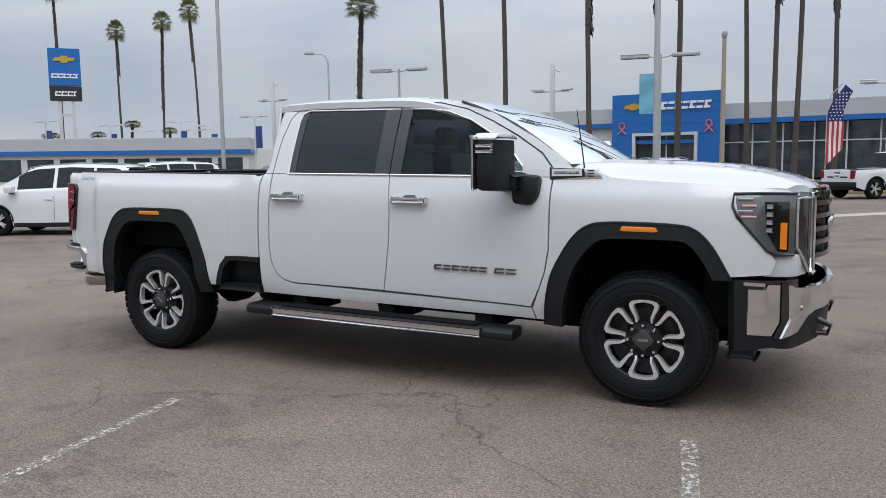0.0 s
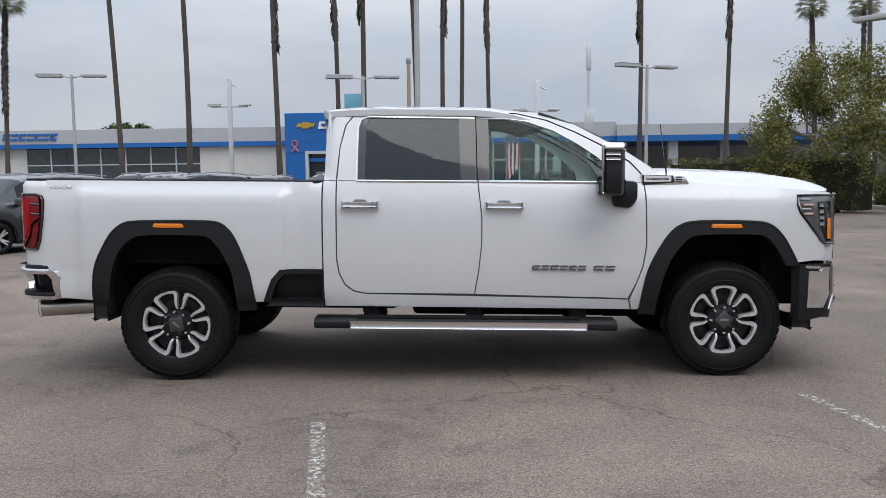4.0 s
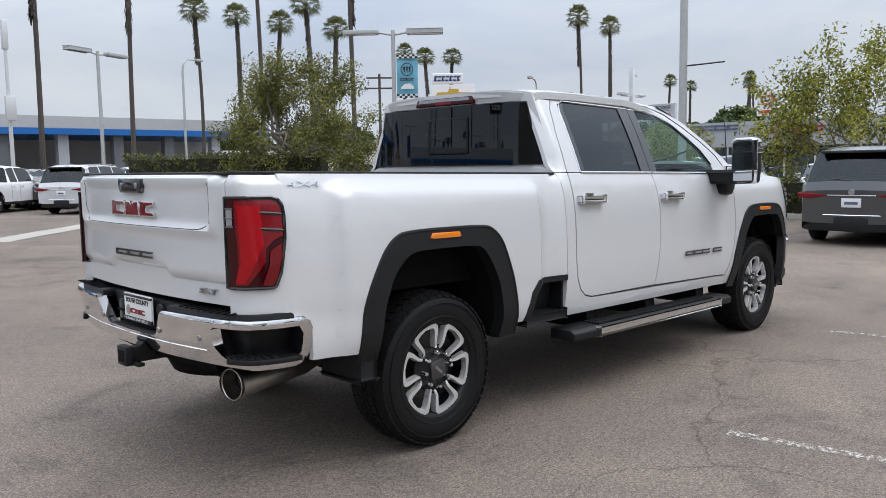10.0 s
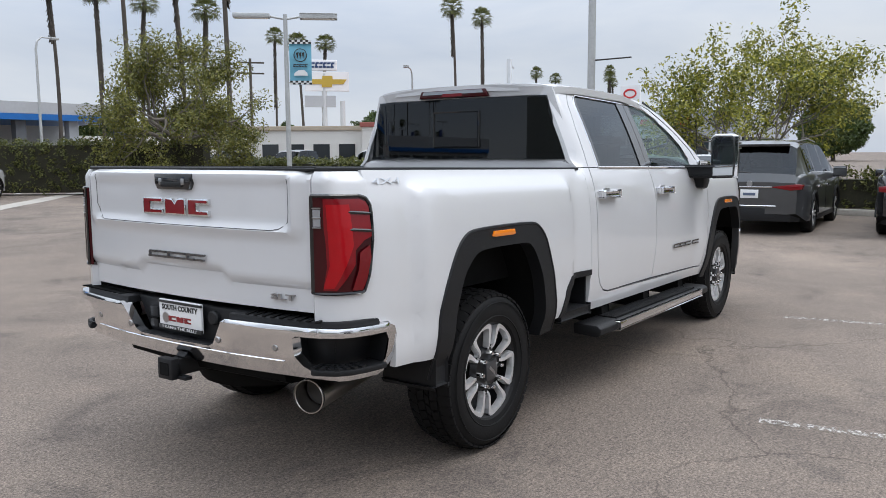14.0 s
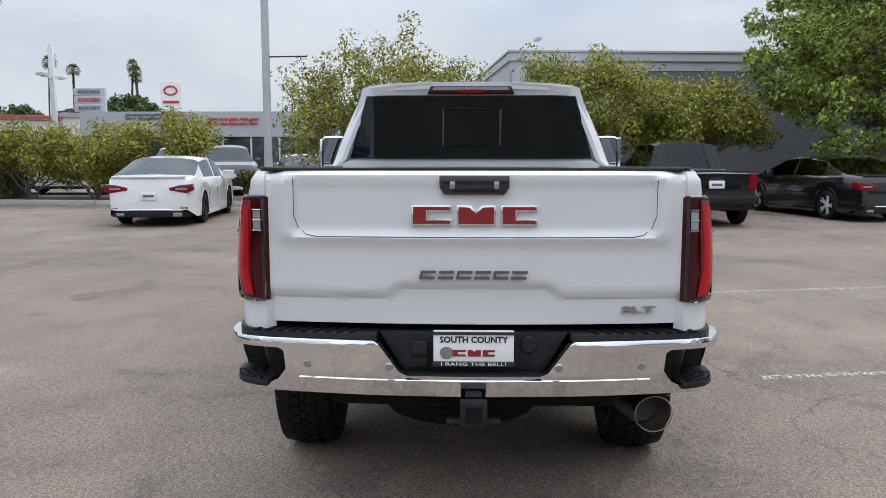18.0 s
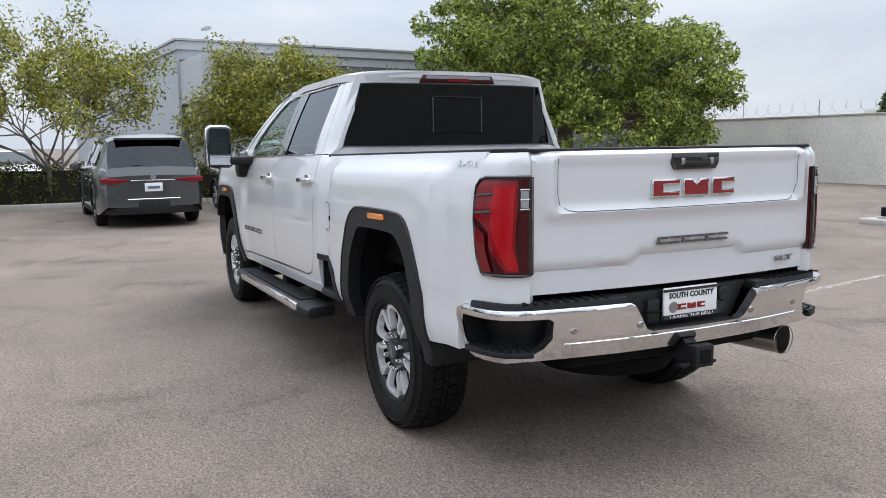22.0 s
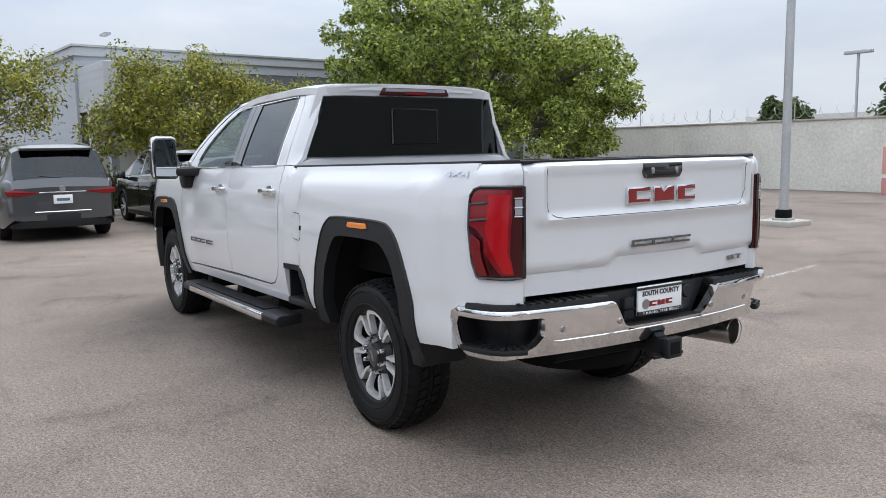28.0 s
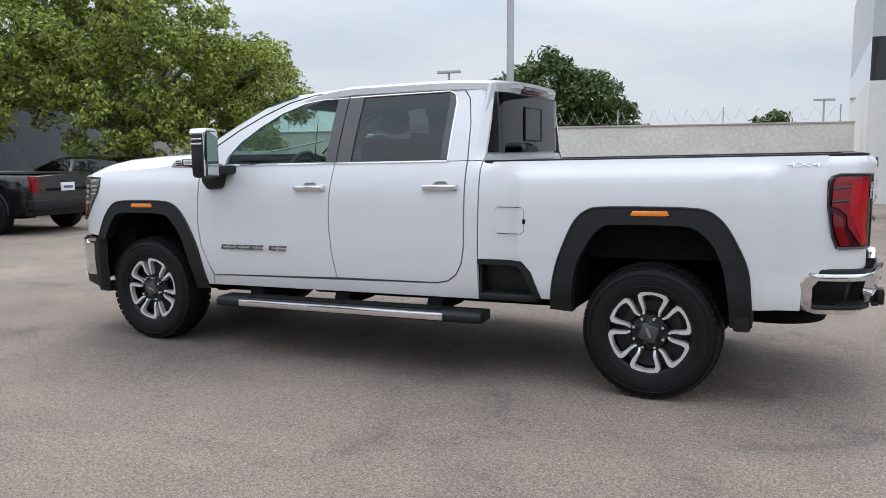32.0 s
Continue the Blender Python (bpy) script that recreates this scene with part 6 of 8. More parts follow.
for k in range(26):
    a = radians(8 + 118 * k / 25 + rng.uniform(-2, 2))
    d = rng.uniform(120, 165)
    w = rng.uniform(3.6, 6.0)
    dense_tree("far_tree", d * math.cos(a), d * math.sin(a), [(0, 0, w * 0.95, w * 0.9), (w * 0.9, 0, w * 0.8, w * 0.7), (-w * 0.9, 0.5, w * 0.75, w * 0.7)], 1.5, "dark green tree on the far skyline", LEAF_FAR, 26, 0.34, 0.3)


def palm(height, skirt, lean, label):
    """A fan palm with a ringed trunk, a skirt of dead fronds and a crown of fans."""
    t = empty("palm_tree", label, "palm tree", None, "street palms")
    bm = bmesh.new()
    n = 26
    pts, rad = [], []
    for k in range(n + 1):
        f = k / n
        pts.append((lean * f * f, 0.25 * lean * math.sin(3 * f), height * f - 0.05 * (k == 0)))
        rr = 0.155 - 0.03 * f + 0.06 * (1 - f) ** 8
        rad.append(rr * (1.0 + 0.04 * (k % 2)))
    tube(pts, rad, 9, bm, cap=False)
    trunk = part("trunk", bm, PALM_BARK, t)
    bm = bmesh.new()
    for k in range(int(skirt * 46)):
        z = height - rng.uniform(0.02, 1) ** 0.8 * skirt
        a = rng.uniform(0, 6.28)
        f = z / height
        c = Vector((lean * f * f, 0, z))
        o = Vector((math.cos(a), math.sin(a), 0))
        w = Vector((-o.y, o.x, 0)) * 0.09
        r0, r1 = 0.11, rng.uniform(0.17, 0.29)
        bm.faces.new([bm.verts.new(c + o * r0 + w), bm.verts.new(c + o * r0 - w), bm.verts.new(c + o * r1 - w * 0.5 - Vector((0, 0, 0.45))), bm.verts.new(c + o * r1 + w * 0.5 - Vector((0, 0, 0.4)))])
    part("skirt", bm, PALM_BARK, t, "shaggy dead fronds", smooth=False)
    bm = bmesh.new()
    top = Vector((lean, 0, height))
    for k in range(30):
        a, el = 2.4 * k, radians(75 - 115 * (k / 29) ** 0.9)
        d = Vector((math.cos(a) * math.cos(el), math.sin(a) * math.cos(el), math.sin(el)))
        side = d.cross(Vector((0, 0, 1))).normalized()
        upv = side.cross(d)
        hub = top + d * 0.75
        tube([top, hub], [0.03, 0.015], 4, bm, cap=False)
        for j in range(13):
            b = radians(-80 + 160 * j / 12)
            dirn = d * math.cos(b) + side * math.sin(b)
            tip = hub + dirn * 0.85 * (1 - 0.15 * abs(j - 6) / 6) - Vector((0, 0, 0.22 + 0.1 * abs(j - 6) / 6))
            w = dirn.cross(upv).normalized() * 0.045
            mid = hub + dirn * 0.45
            bm.faces.new([bm.verts.new(hub), bm.verts.new(mid + w), bm.verts.new(tip), bm.verts.new(mid - w)])
    part("crown", bm, LEAF_PALM, t, smooth=False)
    return t


PALMS = [palm(16.5, 8.8, 0.5, "very tall fan palm with a shaggy trunk top"), palm(15.0, 4.2, -0.7, "very tall slender fan palm")]
SPOTS = [(-20.2, 42.0, 1), (-15.6, 40.5, 1), (-10.2, 40.5, 0), (-7.6, 47.0, 0), (-5.3, 41.0, 0), (-2.4, 50.0, 1), (-0.6, 47.0, 0), (0.5, 48.0, 1), (2.7, 52.0, 0), (12.9, 49.0, 0), (19.2, 50.0, 0), (27.0, 46.0, 1), (28.6, 37.4, 0)]
first = [True, True]


def put_palm(kind, m):
    if first[kind]:
        first[kind] = False
        PALMS[kind].matrix_world = m
    else:
        copy_thing(PALMS[kind], m)


for k, (x, y, kind) in enumerate(SPOTS):
    put_palm(kind, pose(x, y, 0, 0, 0, k * 67) @ Matrix.Diagonal((1.0, 1.0, 1.2, 1)))
FAR_PALMS = [(-28.7, 44.4, 13.3), (29.0, 58.4, 15.1), (33.3, 59.0, 15.4), (35.7, 57.3, 14.7), (32.0, 46.5, 14.2), (37.4, 51.0, 13.7), (67.8, 75.3, 17.0), (57.3, 59.6, 13.9), (61.1, 60.5, 14.3), (65.6, 45.5, 17.1), (73.6, 47.0, 17.4), (150.4, 65.6, 18.4), (150.8, 64.0, 16.1), (126.6, 69.4, 16.6), (128.3, 66.0, 15.4), (132.6, 56.6, 15.6), (-92.8, 70.0, 26.0), (-81.3, 70.0, 19.8), (-74.1, 70.0, 20.2), (-68.1, 70.0, 21.0), (-85.5, 75.1, 8.2), (-89.1, 85.9, 7.7), (-83.8, 61.6, 6.2), (-96.3, 78.0, 7.1)]
for k, (x, y, h) in enumerate(FAR_PALMS):
    c = copy_thing(PALMS[k % 2], pose(x, y, 0, 0, 0, 41 * k) @ Matrix.Diagonal((0.95, 0.95, (h - 0.4) / (19.8, 18.0)[k % 2], 1)))
    c["group"] = "far palms"

# ---------------------------------------------------------------- buildings
GREY_CLAD = surf("pale_grey_cladding", (0.46, 0.47, 0.49), 0.55, 0, 0.06, 3)
SIGN_BLUE = surf("showroom_blue_panel", (0.010, 0.135, 0.44), 0.4, 0, 0.05, 3)
STUCCO = surf("white_stucco", (0.66, 0.65, 0.62), 0.85, 0, 0.06, 4, 0.2, 40)
SHOP_GLASS = surf("dark_shop_glass", (0.035, 0.045, 0.05), 0.06, 0, 0.5, 0.9, coat=0.5)
ALU = surf("white_aluminium", (0.62, 0.63, 0.64), 0.4, 0.2, 0.04, 6)
GALV = surf("galvanised_pole", (0.45, 0.46, 0.46), 0.5, 0.4, 0.12, 8)
WHITE_SIGN = surf("white_sign_letters", (0.85, 0.85, 0.86), 0.4)
GOLD = surf("gold_emblem", (0.62, 0.42, 0.08), 0.3, 0.6)
DARK_WALL = surf("dark_grey_painted_wall", (0.135, 0.145, 0.16), 0.8, 0, 0.1, 2, 0.15, 30)
PALE_WALL = surf("pale_blue_grey_wall", (0.40, 0.42, 0.45), 0.75, 0, 0.05, 2)

show = empty("showroom", "long low car showroom with grey fascia and blue stripe", "building")
Y0 = 46.0
SHOW_M = Matrix.Translation((-9.9, 61.2, 0)) @ Matrix.Rotation(radians(-3), 4, "Z") @ Matrix.Diagonal((1.33, 1.33, 1.19, 1)) @ Matrix.Translation((7.8, -44.4, 0))
show.matrix_world = SHOW_M
def sp(name, bm, material, parent=None, label="", smooth=False):
    return part(name, bm, material, parent or show, label, smooth)


sp("wall", box(-34, -29.3, Y0, Y0 + 14, 0, 3.78), STUCCO)
sp("fascia", box(-34, 10, Y0 - 0.6, Y0 + 14, 4.103, 5.15, 0.02), GREY_CLAD, label="pale grey metal fascia")
for k in range(22):
    sp("fascia_joint", box(-33 + 2 * k, -32.985 + 2 * k, Y0 - 0.606, Y0 - 0.59, 4.103, 5.15), GALV)
sp("stripe", box(-34, 10, Y0 - 0.65, Y0 + 14, 3.78, 4.10), SIGN_BLUE, label="blue stripe")
sp("wall", box(-17.2, -11.1, Y0 - 0.3, Y0 + 14, 0, 3.78), STUCCO)
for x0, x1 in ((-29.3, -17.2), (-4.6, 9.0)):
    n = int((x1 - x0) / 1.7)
    # Dark wall colour stands in for the dim showroom interior.
    sp("back_wall", box(x0, x1, Y0 + 5, Y0 + 5.2, 0, 3.78), surf("painted_dim_wall", (0.10, 0.10, 0.10), 0.8, 0, 0.3, 2))
    for k in range(n):
        a = x0 + (x1 - x0) * k / n
        b = x0 + (x1 - x0) * (k + 1) / n
        for z0, z1 in ((0.15, 2.5), (2.58, 3.74)):
            w = sp("window", box(a + 0.05, b - 0.05, Y0 + 0.02, Y0 + 0.05, z0, z1), SHOP_GLASS)
        sp("mullion", box(a - 0.045, a + 0.045, Y0 - 0.05, Y0 + 0.1, 0, 3.78), ALU)
    sp("transom", box(x0, x1, Y0 - 0.04, Y0 + 0.08, 2.5, 2.58), ALU)
for x in (-23.5, -22.0):
    sp("door", box(x, x + 1.3, Y0 - 0.03, Y0 + 0.02, 0.05, 2.4), SHOP_GLASS)
# blue entrance box
ent = sp("entrance_portal", box(-11.1, -4.5, Y0 - 1.6, Y0 - 0.66, 3.15, 6.0, 0.02), SIGN_BLUE, label="bright blue entrance portal")
sp("portal_leg", box(-11.1, -9.75, Y0 - 1.6, Y0 - 0.66, 0, 3.15), SIGN_BLUE, ent)
sp("portal_leg", box(-5.85, -4.5, Y0 - 1.6, Y0 - 0.66, 0, 3.15), SIGN_BLUE, ent)
for z in (3.9, 4.6, 5.3):
    sp("portal_joint", box(-11.1, -4.5, Y0 - 1.606, Y0 - 1.59, z, z + 0.02), surf("blue_joint", (0.006, 0.08, 0.28), 0.6), ent)
sp("portal_frame", box(-9.8, -5.8, Y0 - 1.66, Y0 - 1.4, 3.1, 3.3), ALU, ent)
sp("portal_frame", box(-9.8, -9.6, Y0 - 1.66, Y0 - 1.4, 0, 3.1), ALU, ent)
sp("portal_frame", box(-6.0, -5.8, Y0 - 1.66, Y0 - 1.4, 0, 3.1), ALU, ent)
sp("portal_glass", box(-9.6, -6.0, Y0 - 1.2, Y0 - 1.15, 0, 3.1), SHOP_GLASS, ent)
for x in (-8.5, -7.8, -7.1):
    sp("portal_mullion", box(x, x + 0.07, Y0 - 1.24, Y0 - 1.1, 0, 3.1), ALU, ent)
sp("portal_canopy", box(-9.6, -6.0, Y0 - 1.5, Y0 - 1.2, 2.55, 2.8), SIGN_BLUE, ent)
FRONT_R = (1, 0, 0)
blocks("portal_sign", "BBBBBBBBB", 3.9, 0.52, 0.08, WHITE_SIGN, ent, face_m(-6.95, Y0 - 1.62, 5.12, FRONT_R, (0, 0, 1)), "white raised name sign")
sp("portal_emblem", prism([(-10.35, 5.0), (-10.2, 5.28), (-9.95, 5.28), (-9.92, 5.36), (-9.5, 5.36), (-9.47, 5.28), (-9.1, 5.28), (-9.25, 5.0), (-9.5, 5.0), (-9.53, 4.9), (-9.95, 4.9), (-9.98, 5.0)], "y", Y0 - 1.68, Y0 - 1.6), GOLD, ent, "gold cross-shaped emblem")
PINK = surf("pink_ribbon", (0.55, 0.16, 0.22), 0.5)
for x in (-10.45, -5.15):
    sp("ribbon_sign", tube([(x - 0.25, Y0 - 1.63, 3.25), (x + 0.18, Y0 - 1.63, 3.75), (x + 0.12, Y0 - 1.63, 4.0), (x, Y0 - 1.63, 4.05), (x - 0.12, Y0 - 1.63, 4.0), (x - 0.18, Y0 - 1.63, 3.75), (x + 0.25, Y0 - 1.63, 3.25)], 0.06, 6), PINK, ent)
blocks("fascia_sign", "BBBBBBB", 3.8, 0.5, 0.08, SIGN_BLUE, show, face_m(-28.6, Y0 - 0.62, 4.63, FRONT_R, (0, 0, 1)), "blue raised name sign")
# open canopy at the end
can = empty("service_canopy", "open service canopy with blue edge and grey columns", "canopy", SHOW_M)
part("roof_slab", box(10, 27, Y0 - 1.0, Y0 + 12, 4.103, 4.9, 0.02), GREY_CLAD, can, smooth=False)
part("stripe", box(10, 27, Y0 - 1.05, Y0 + 12, 3.70, 4.10), SIGN_BLUE, can, smooth=False)
for x in (10.4, 13.6, 16.8, 20.0, 23.2, 26.4):
    part("column", box(x - 0.3, x + 0.3, Y0 - 0.6, Y0, 0, 3.70), PALE_WALL if int(x) % 2 else DARK_WALL, can, smooth=False)
part("back_wall", box(10, 27, Y0 + 8, Y0 + 8.2, 0, 3.70), STUCCO, can, smooth=False)
far_wall = tagged(part("white_wall_far", box(26, 62, 52.0, 52.3, 0, 2.9), STUCCO, smooth=False), "long plain white boundary wall", "wall", kind="structure")
far_low = tagged(part("low_white_building", box(-92, -34, 62, 72, 0, 3.6), STUCCO, smooth=False), "low white building far off", "building", kind="structure")
for ob in (far_wall, far_low):
    ob.matrix_world = SHOW_M

# dealership to the east: grey fascia, glass front
EAST_M = Matrix.Translation((41.9, 9.5, 0)) @ Matrix.Diagonal((0.885, 0.93, 0.885, 1)) @ Matrix.Translation((-48, -10.6, 0))
east = empty("east_showroom", "low grey showroom with a glass front behind the planting", "building", EAST_M)
part("wall", box(48, 62, 10.6, 25.5, 2.75, 4.45), PALE_WALL, east, smooth=False)
part("back_wall", box(52, 52.2, 10.6, 25.5, 0, 2.75), DARK_WALL, east, smooth=False)
for k in range(8):
    part("window", box(48.2, 48.25, 10.7 + 1.85 * k, 12.45 + 1.85 * k, 0.2, 2.7), SHOP_GLASS, east, smooth=False)
    part("mullion", box(48.1, 48.3, 10.6 + 1.85 * k, 10.7 + 1.85 * k, 0, 2.75), ALU, east, smooth=False)
SIGN_RED = surf("red_sign_letters", (0.55, 0.03, 0.03), 0.4)
SIGN_STEEL = surf("steel_blue_sign_letters", (0.10, 0.13, 0.20), 0.4)
WEST_R = (0, -1, 0)
blocks("name_sign", "BBBBB", 3.3, 0.42, 0.06, SIGN_RED, east, face_m(47.97, 15.4, 3.78, WEST_R, (0, 0, 1)), "red name sign")
blocks("name_sign", "BBBBBBBB", 3.4, 0.36, 0.06, SIGN_STEEL, east, face_m(47.97, 20.8, 4.1, WEST_R, (0, 0, 1)), "dark name sign")
pyl = empty("pylon_sign", "pale grey pylon sign with three name panels", "sign", EAST_M)
for k, z in enumerate((4.75, 5.3, 5.85)):
    part("panel", box(49, 49.3, 24.2, 26.3, z - 0.26, z + 0.26, 0.02), GREY_CLAD, pyl, smooth=False)
    blocks("panel_mark", "BBBBBB", 1.5, 0.2, 0.03, (SIGN_STEEL, SIGN_RED, SIGN_STEEL)[2 - k], pyl, face_m(48.97, 25.25, z, WEST_R, (0, 0, 1)))
part("post", box(49.05, 49.25, 24.5, 24.75, 0, 4.5), GALV, pyl, smooth=False)
part("post", box(49.05, 49.25, 25.75, 26.0, 0, 4.5), GALV, pyl, smooth=False)
toy = empty("brand_sign", "white pole sign with a red ring mark", "sign", Matrix.Translation((80.4, 31.9, 0)) @ Matrix.Scale(0.72, 4) @ Matrix.Translation((-110, -42.8, 0)))
part("panel", box(110, 110.4, 41.2, 44.4, 8.9, 12.5, 0.03), PLATE_WHITE, toy, smooth=False)
part("ring", tube([(109.95, 42.8 + 0.95 * math.cos(a), 11.2 + 0.62 * math.sin(a)) for a in [2 * math.pi * k / 24 for k in range(25)]], 0.14, 6), SIGN_RED, toy)
part("mark", box(109.9, 110, 41.6, 44.0, 9.3, 9.7), SIGN_RED, toy, smooth=False)
part("post", tube([(110.2, 42.8, 0), (110.2, 42.8, 8.9)], 0.3, 10), GALV, toy)

# big pole sign with gold emblem, and the blue pylon
cs = empty("pole_sign", "tall white pole sign with a blue name and gold emblem", "sign")
M = Matrix.Translation((58.6, 58.05, 0)) @ Matrix.Rotation(radians(-45), 4, "Z") @ Matrix.Scale(0.81, 4)
cs.matrix_world = M
part("name_panel", box(-2.3, 1.95, -0.3, 0.3, 13.0, 14.4, 0.1), WHITE_SIGN, cs, smooth=False)
blocks("name", "BBBBBBB", 3.6, 0.72, 0.06, surf("navy_sign_letters", (0.02, 0.05, 0.14), 0.4), cs, face_m(-0.17, -0.32, 13.7, (1, 0, 0), (0, 0, 1)))
part("emblem_panel", box(-2.3, 3.5, -0.3, 0.3, 10.3, 12.85, 0.05), WHITE_SIGN, cs, smooth=False)
part("emblem", prism([(-1.9, 11.2), (-1.55, 11.85), (-0.1, 11.85), (0.0, 12.3), (1.3, 12.3), (1.35, 11.85), (3.2, 11.85), (2.75, 11.2), (1.25, 11.2), (1.2, 10.8), (-0.1, 10.8), (-0.15, 11.2)], "y", -0.40, -0.29), GOLD, cs, smooth=False)
part("small_panel", box(-2.4, 1.7, -0.3, 0.3, 8.2, 9.7, 0.03), GREY_CLAD, cs, smooth=False)
part("post", tube([(0.2, 0, 0), (0.2, 0, 12.6)], 0.35, 12), ALU, cs)
part("post", tube([(2.6, 0, 0), (2.6, 0, 9.0)], 0.35, 12), ALU, cs)
bp = empty("blue_pylon", "tall blue and black pylon sign with a gold emblem", "sign")
bp.matrix_world = Matrix.Translation((-79.2, 60, 0)) @ Matrix.Rotation(radians(50), 4, "Z") @ Matrix.Diagonal((0.72, 0.94, 0.94, 1))
part("panel", box(-2.4, 2.4, -0.4, 0.4, 12.2, 16.8, 0.05), SIGN_BLUE, bp, smooth=False)
part("panel", box(-2.4, 2.4, -0.4, 0.4, 10.3, 12.18, 0.05), GLOSS_BLACK, bp, smooth=False)
part("emblem", prism([(-1.7, 15.2), (-1.35, 15.65), (-0.55, 15.65), (-0.5, 15.85), (0.5, 15.85), (0.55, 15.65), (1.7, 15.65), (1.35, 15.2), (0.55, 15.2), (0.5, 14.95), (-0.5, 14.95), (-0.55, 15.2)], "y", -0.5, -0.4), GOLD, bp, smooth=False)
blocks("name", "BBBBBBBBB", 4.0, 0.55, 0.05, WHITE_SIGN, bp, face_m(0, -0.42, 13.4, (1, 0, 0), (0, 0, 1)))
blocks("name", "BBBBBBB", 3.2, 0.6, 0.05, WHITE_SIGN, bp, face_m(0, -0.42, 11.2, (1, 0, 0), (0, 0, 1)))
for x in (-1.0, 1.0):
    part("post", box(x - 0.25, x + 0.25, -0.25, 0.25, 0, 10.3), ALU, bp, smooth=False)
part("brace", box(-0.75, 0.75, -0.1, 0.1, 8.4, 8.7), ALU, bp, smooth=False)

# grey building to the south-east
gb = empty("grey_building", "large grey building with a pale parapet and dark lower wall", "building")
gb.matrix_world = Matrix.Translation((22.5, -1.6, 0)) @ Matrix.Rotation(radians(5), 4, "Z") @ Matrix.Scale(0.91, 4)
part("wall", box(0, 30, -26, 0, 0, 4.85), DARK_WALL, gb, smooth=False)
part("upper_wall", box(-0.03, 30, -26, 0.03, 4.85, 5.2), PALE_WALL, gb, smooth=False)
part("parapet", box(-0.12, 30.1, -26.1, 0.12, 5.2, 5.52, 0.02), GREY_CLAD, gb, smooth=False)
part("parapet_cap", box(-0.18, 30.1, -26.1, 0.18, 5.523, 5.60), GALV, gb, smooth=False)
part("north_wall", box(-0.05, 30, 0.0, 0.10, 0, 4.85), PALE_WALL, gb, smooth=False)
ec = part("entrance_canopy", box(-3.2, 0.0, -3.4, 0.0, 3.2, 4.75, 0.02), GREY_CLAD, gb, "white boarded entrance canopy", smooth=False)
for k in range(5):
    part("board_joint", box(-3.206, 0.0, -3.406, 0.006, 3.45 + 0.26 * k, 3.465 + 0.26 * k), GALV, ec, smooth=False)
part("entry_wall", box(-1.2, -1.0, -3.4, 0.0, 0.9, 3.2), STUCCO, gb, smooth=False)
part("entry_base", box(-1.22, -0.98, -3.4, 0.0, 0, 0.9), surf("teal_blue_paint", (0.02, 0.09, 0.14), 0.6), gb, smooth=False)
part("canopy_post", box(-3.1, -2.85, -0.35, -0.1, 0, 3.2), PALE_WALL, gb, smooth=False)
part("wall_lamp", box(-0.9, -0.2, -1.0, -0.8, 5.9, 5.98), GALV, gb, smooth=False)

# white block wall with a wire coil on top, to the south
wall_s = empty("boundary_wall", "rough white-painted block wall with razor wire on top", "wall", kind="structure")
WALL_WHITE = surf("rough_white_paint", (0.68, 0.655, 0.60), 0.9, 0, 0.20, 5, 0.9, 7)
WY = -21.5
part("wall", box(-3.9, 40, WY - 0.25, WY, -0.02, 2.26), WALL_WHITE, wall_s, smooth=False)
part("coping", box(-3.9, 40, WY - 0.3, WY + 0.04, 2.263, 2.32, 0.01), CONCRETE, wall_s, smooth=False)
bm = bmesh.new()
coil = [(-3.5 + 43.0 * k / 900, WY - 0.12 + 0.20 * math.cos(k * 0.55), 2.58 + 0.20 * math.sin(k * 0.55)) for k in range(901)]
tube(coil, 0.006, 3, bm)
part("wire_coil", bm, GALV, wall_s)
for k in range(13):
    part("wire_post", tube([(-3.5 + 3.4 * k, WY - 0.12, 2.29), (-3.5 + 3.4 * k, WY - 0.12, 2.85)], 0.02, 5), GALV, wall_s)
sb = empty("white_building", "tall white building with a dark band", "building")
part("wall", box(-16, -4.1, -34, -18.7, 0, 3.3), STUCCO, sb, smooth=False)
part("dark_band", box(-16, -4.1, -34, -18.7, 3.3, 4.45), GLOSS_BLACK, sb, smooth=False)
part("upper_wall", box(-16, -4.1, -34, -18.7, 4.45, 7.5), GREY_CLAD, sb, smooth=False)
tagged(part("warehouse", box(18, 34, -62, -52, 0, 3.6), STUCCO, smooth=False), "low white warehouse beyond the wall", "building", kind="structure")


# ---------------------------------------------------------------- lamp posts and banners
def double_lamp(x, y, h, turn, label="grey lot lamp with two flat heads", arm=1.25, head=1.15):
    t = empty("lot_lamp", label, "lamp post", pose(x, y, 0, 0, 0, turn), "lot lamps")
    part("base", lathe([(0.0, 0.55), (0.26, 0.55), (0.28, 0.5), (0.28, 0.0)], 20, "z"), CONCRETE, t)
    part("pole", tube([(0, 0, 0.5), (0, 0, h)], [0.085, 0.065], 12), GALV, t)
    for s in (-1, 1):
        part("arm", tube([(0, 0, h - 0.15), (s * 0.5, 0, h - 0.06)], 0.035, 8), GALV, t)
        hd = part("head", box(s * 0.48, s * (0.48 + head), -0.17, 0.17, h - 0.12, h + 0.02, 0.02), GALV, t)
        part("lens", box(s * 0.54, s * (0.42 + head), -0.14, 0.14, h - 0.13, h - 0.118), CLEAR_LENS, hd)
    return t


double_lamp(-18.83, 33.03, 6.8, 8)
double_lamp(-3.97, 29.4, 6.1, 8)
double_lamp(8.78, 29.67, 6.45, 25)
ld = double_lamp(12.93, 16.04, 6.0, 132)
BANNER = surf("pale_blue_banner", (0.16, 0.42, 0.55), 0.7, 0, 0.06, 3)
CHECK = surf("white_cloth", (0.75, 0.75, 0.75), 0.8)


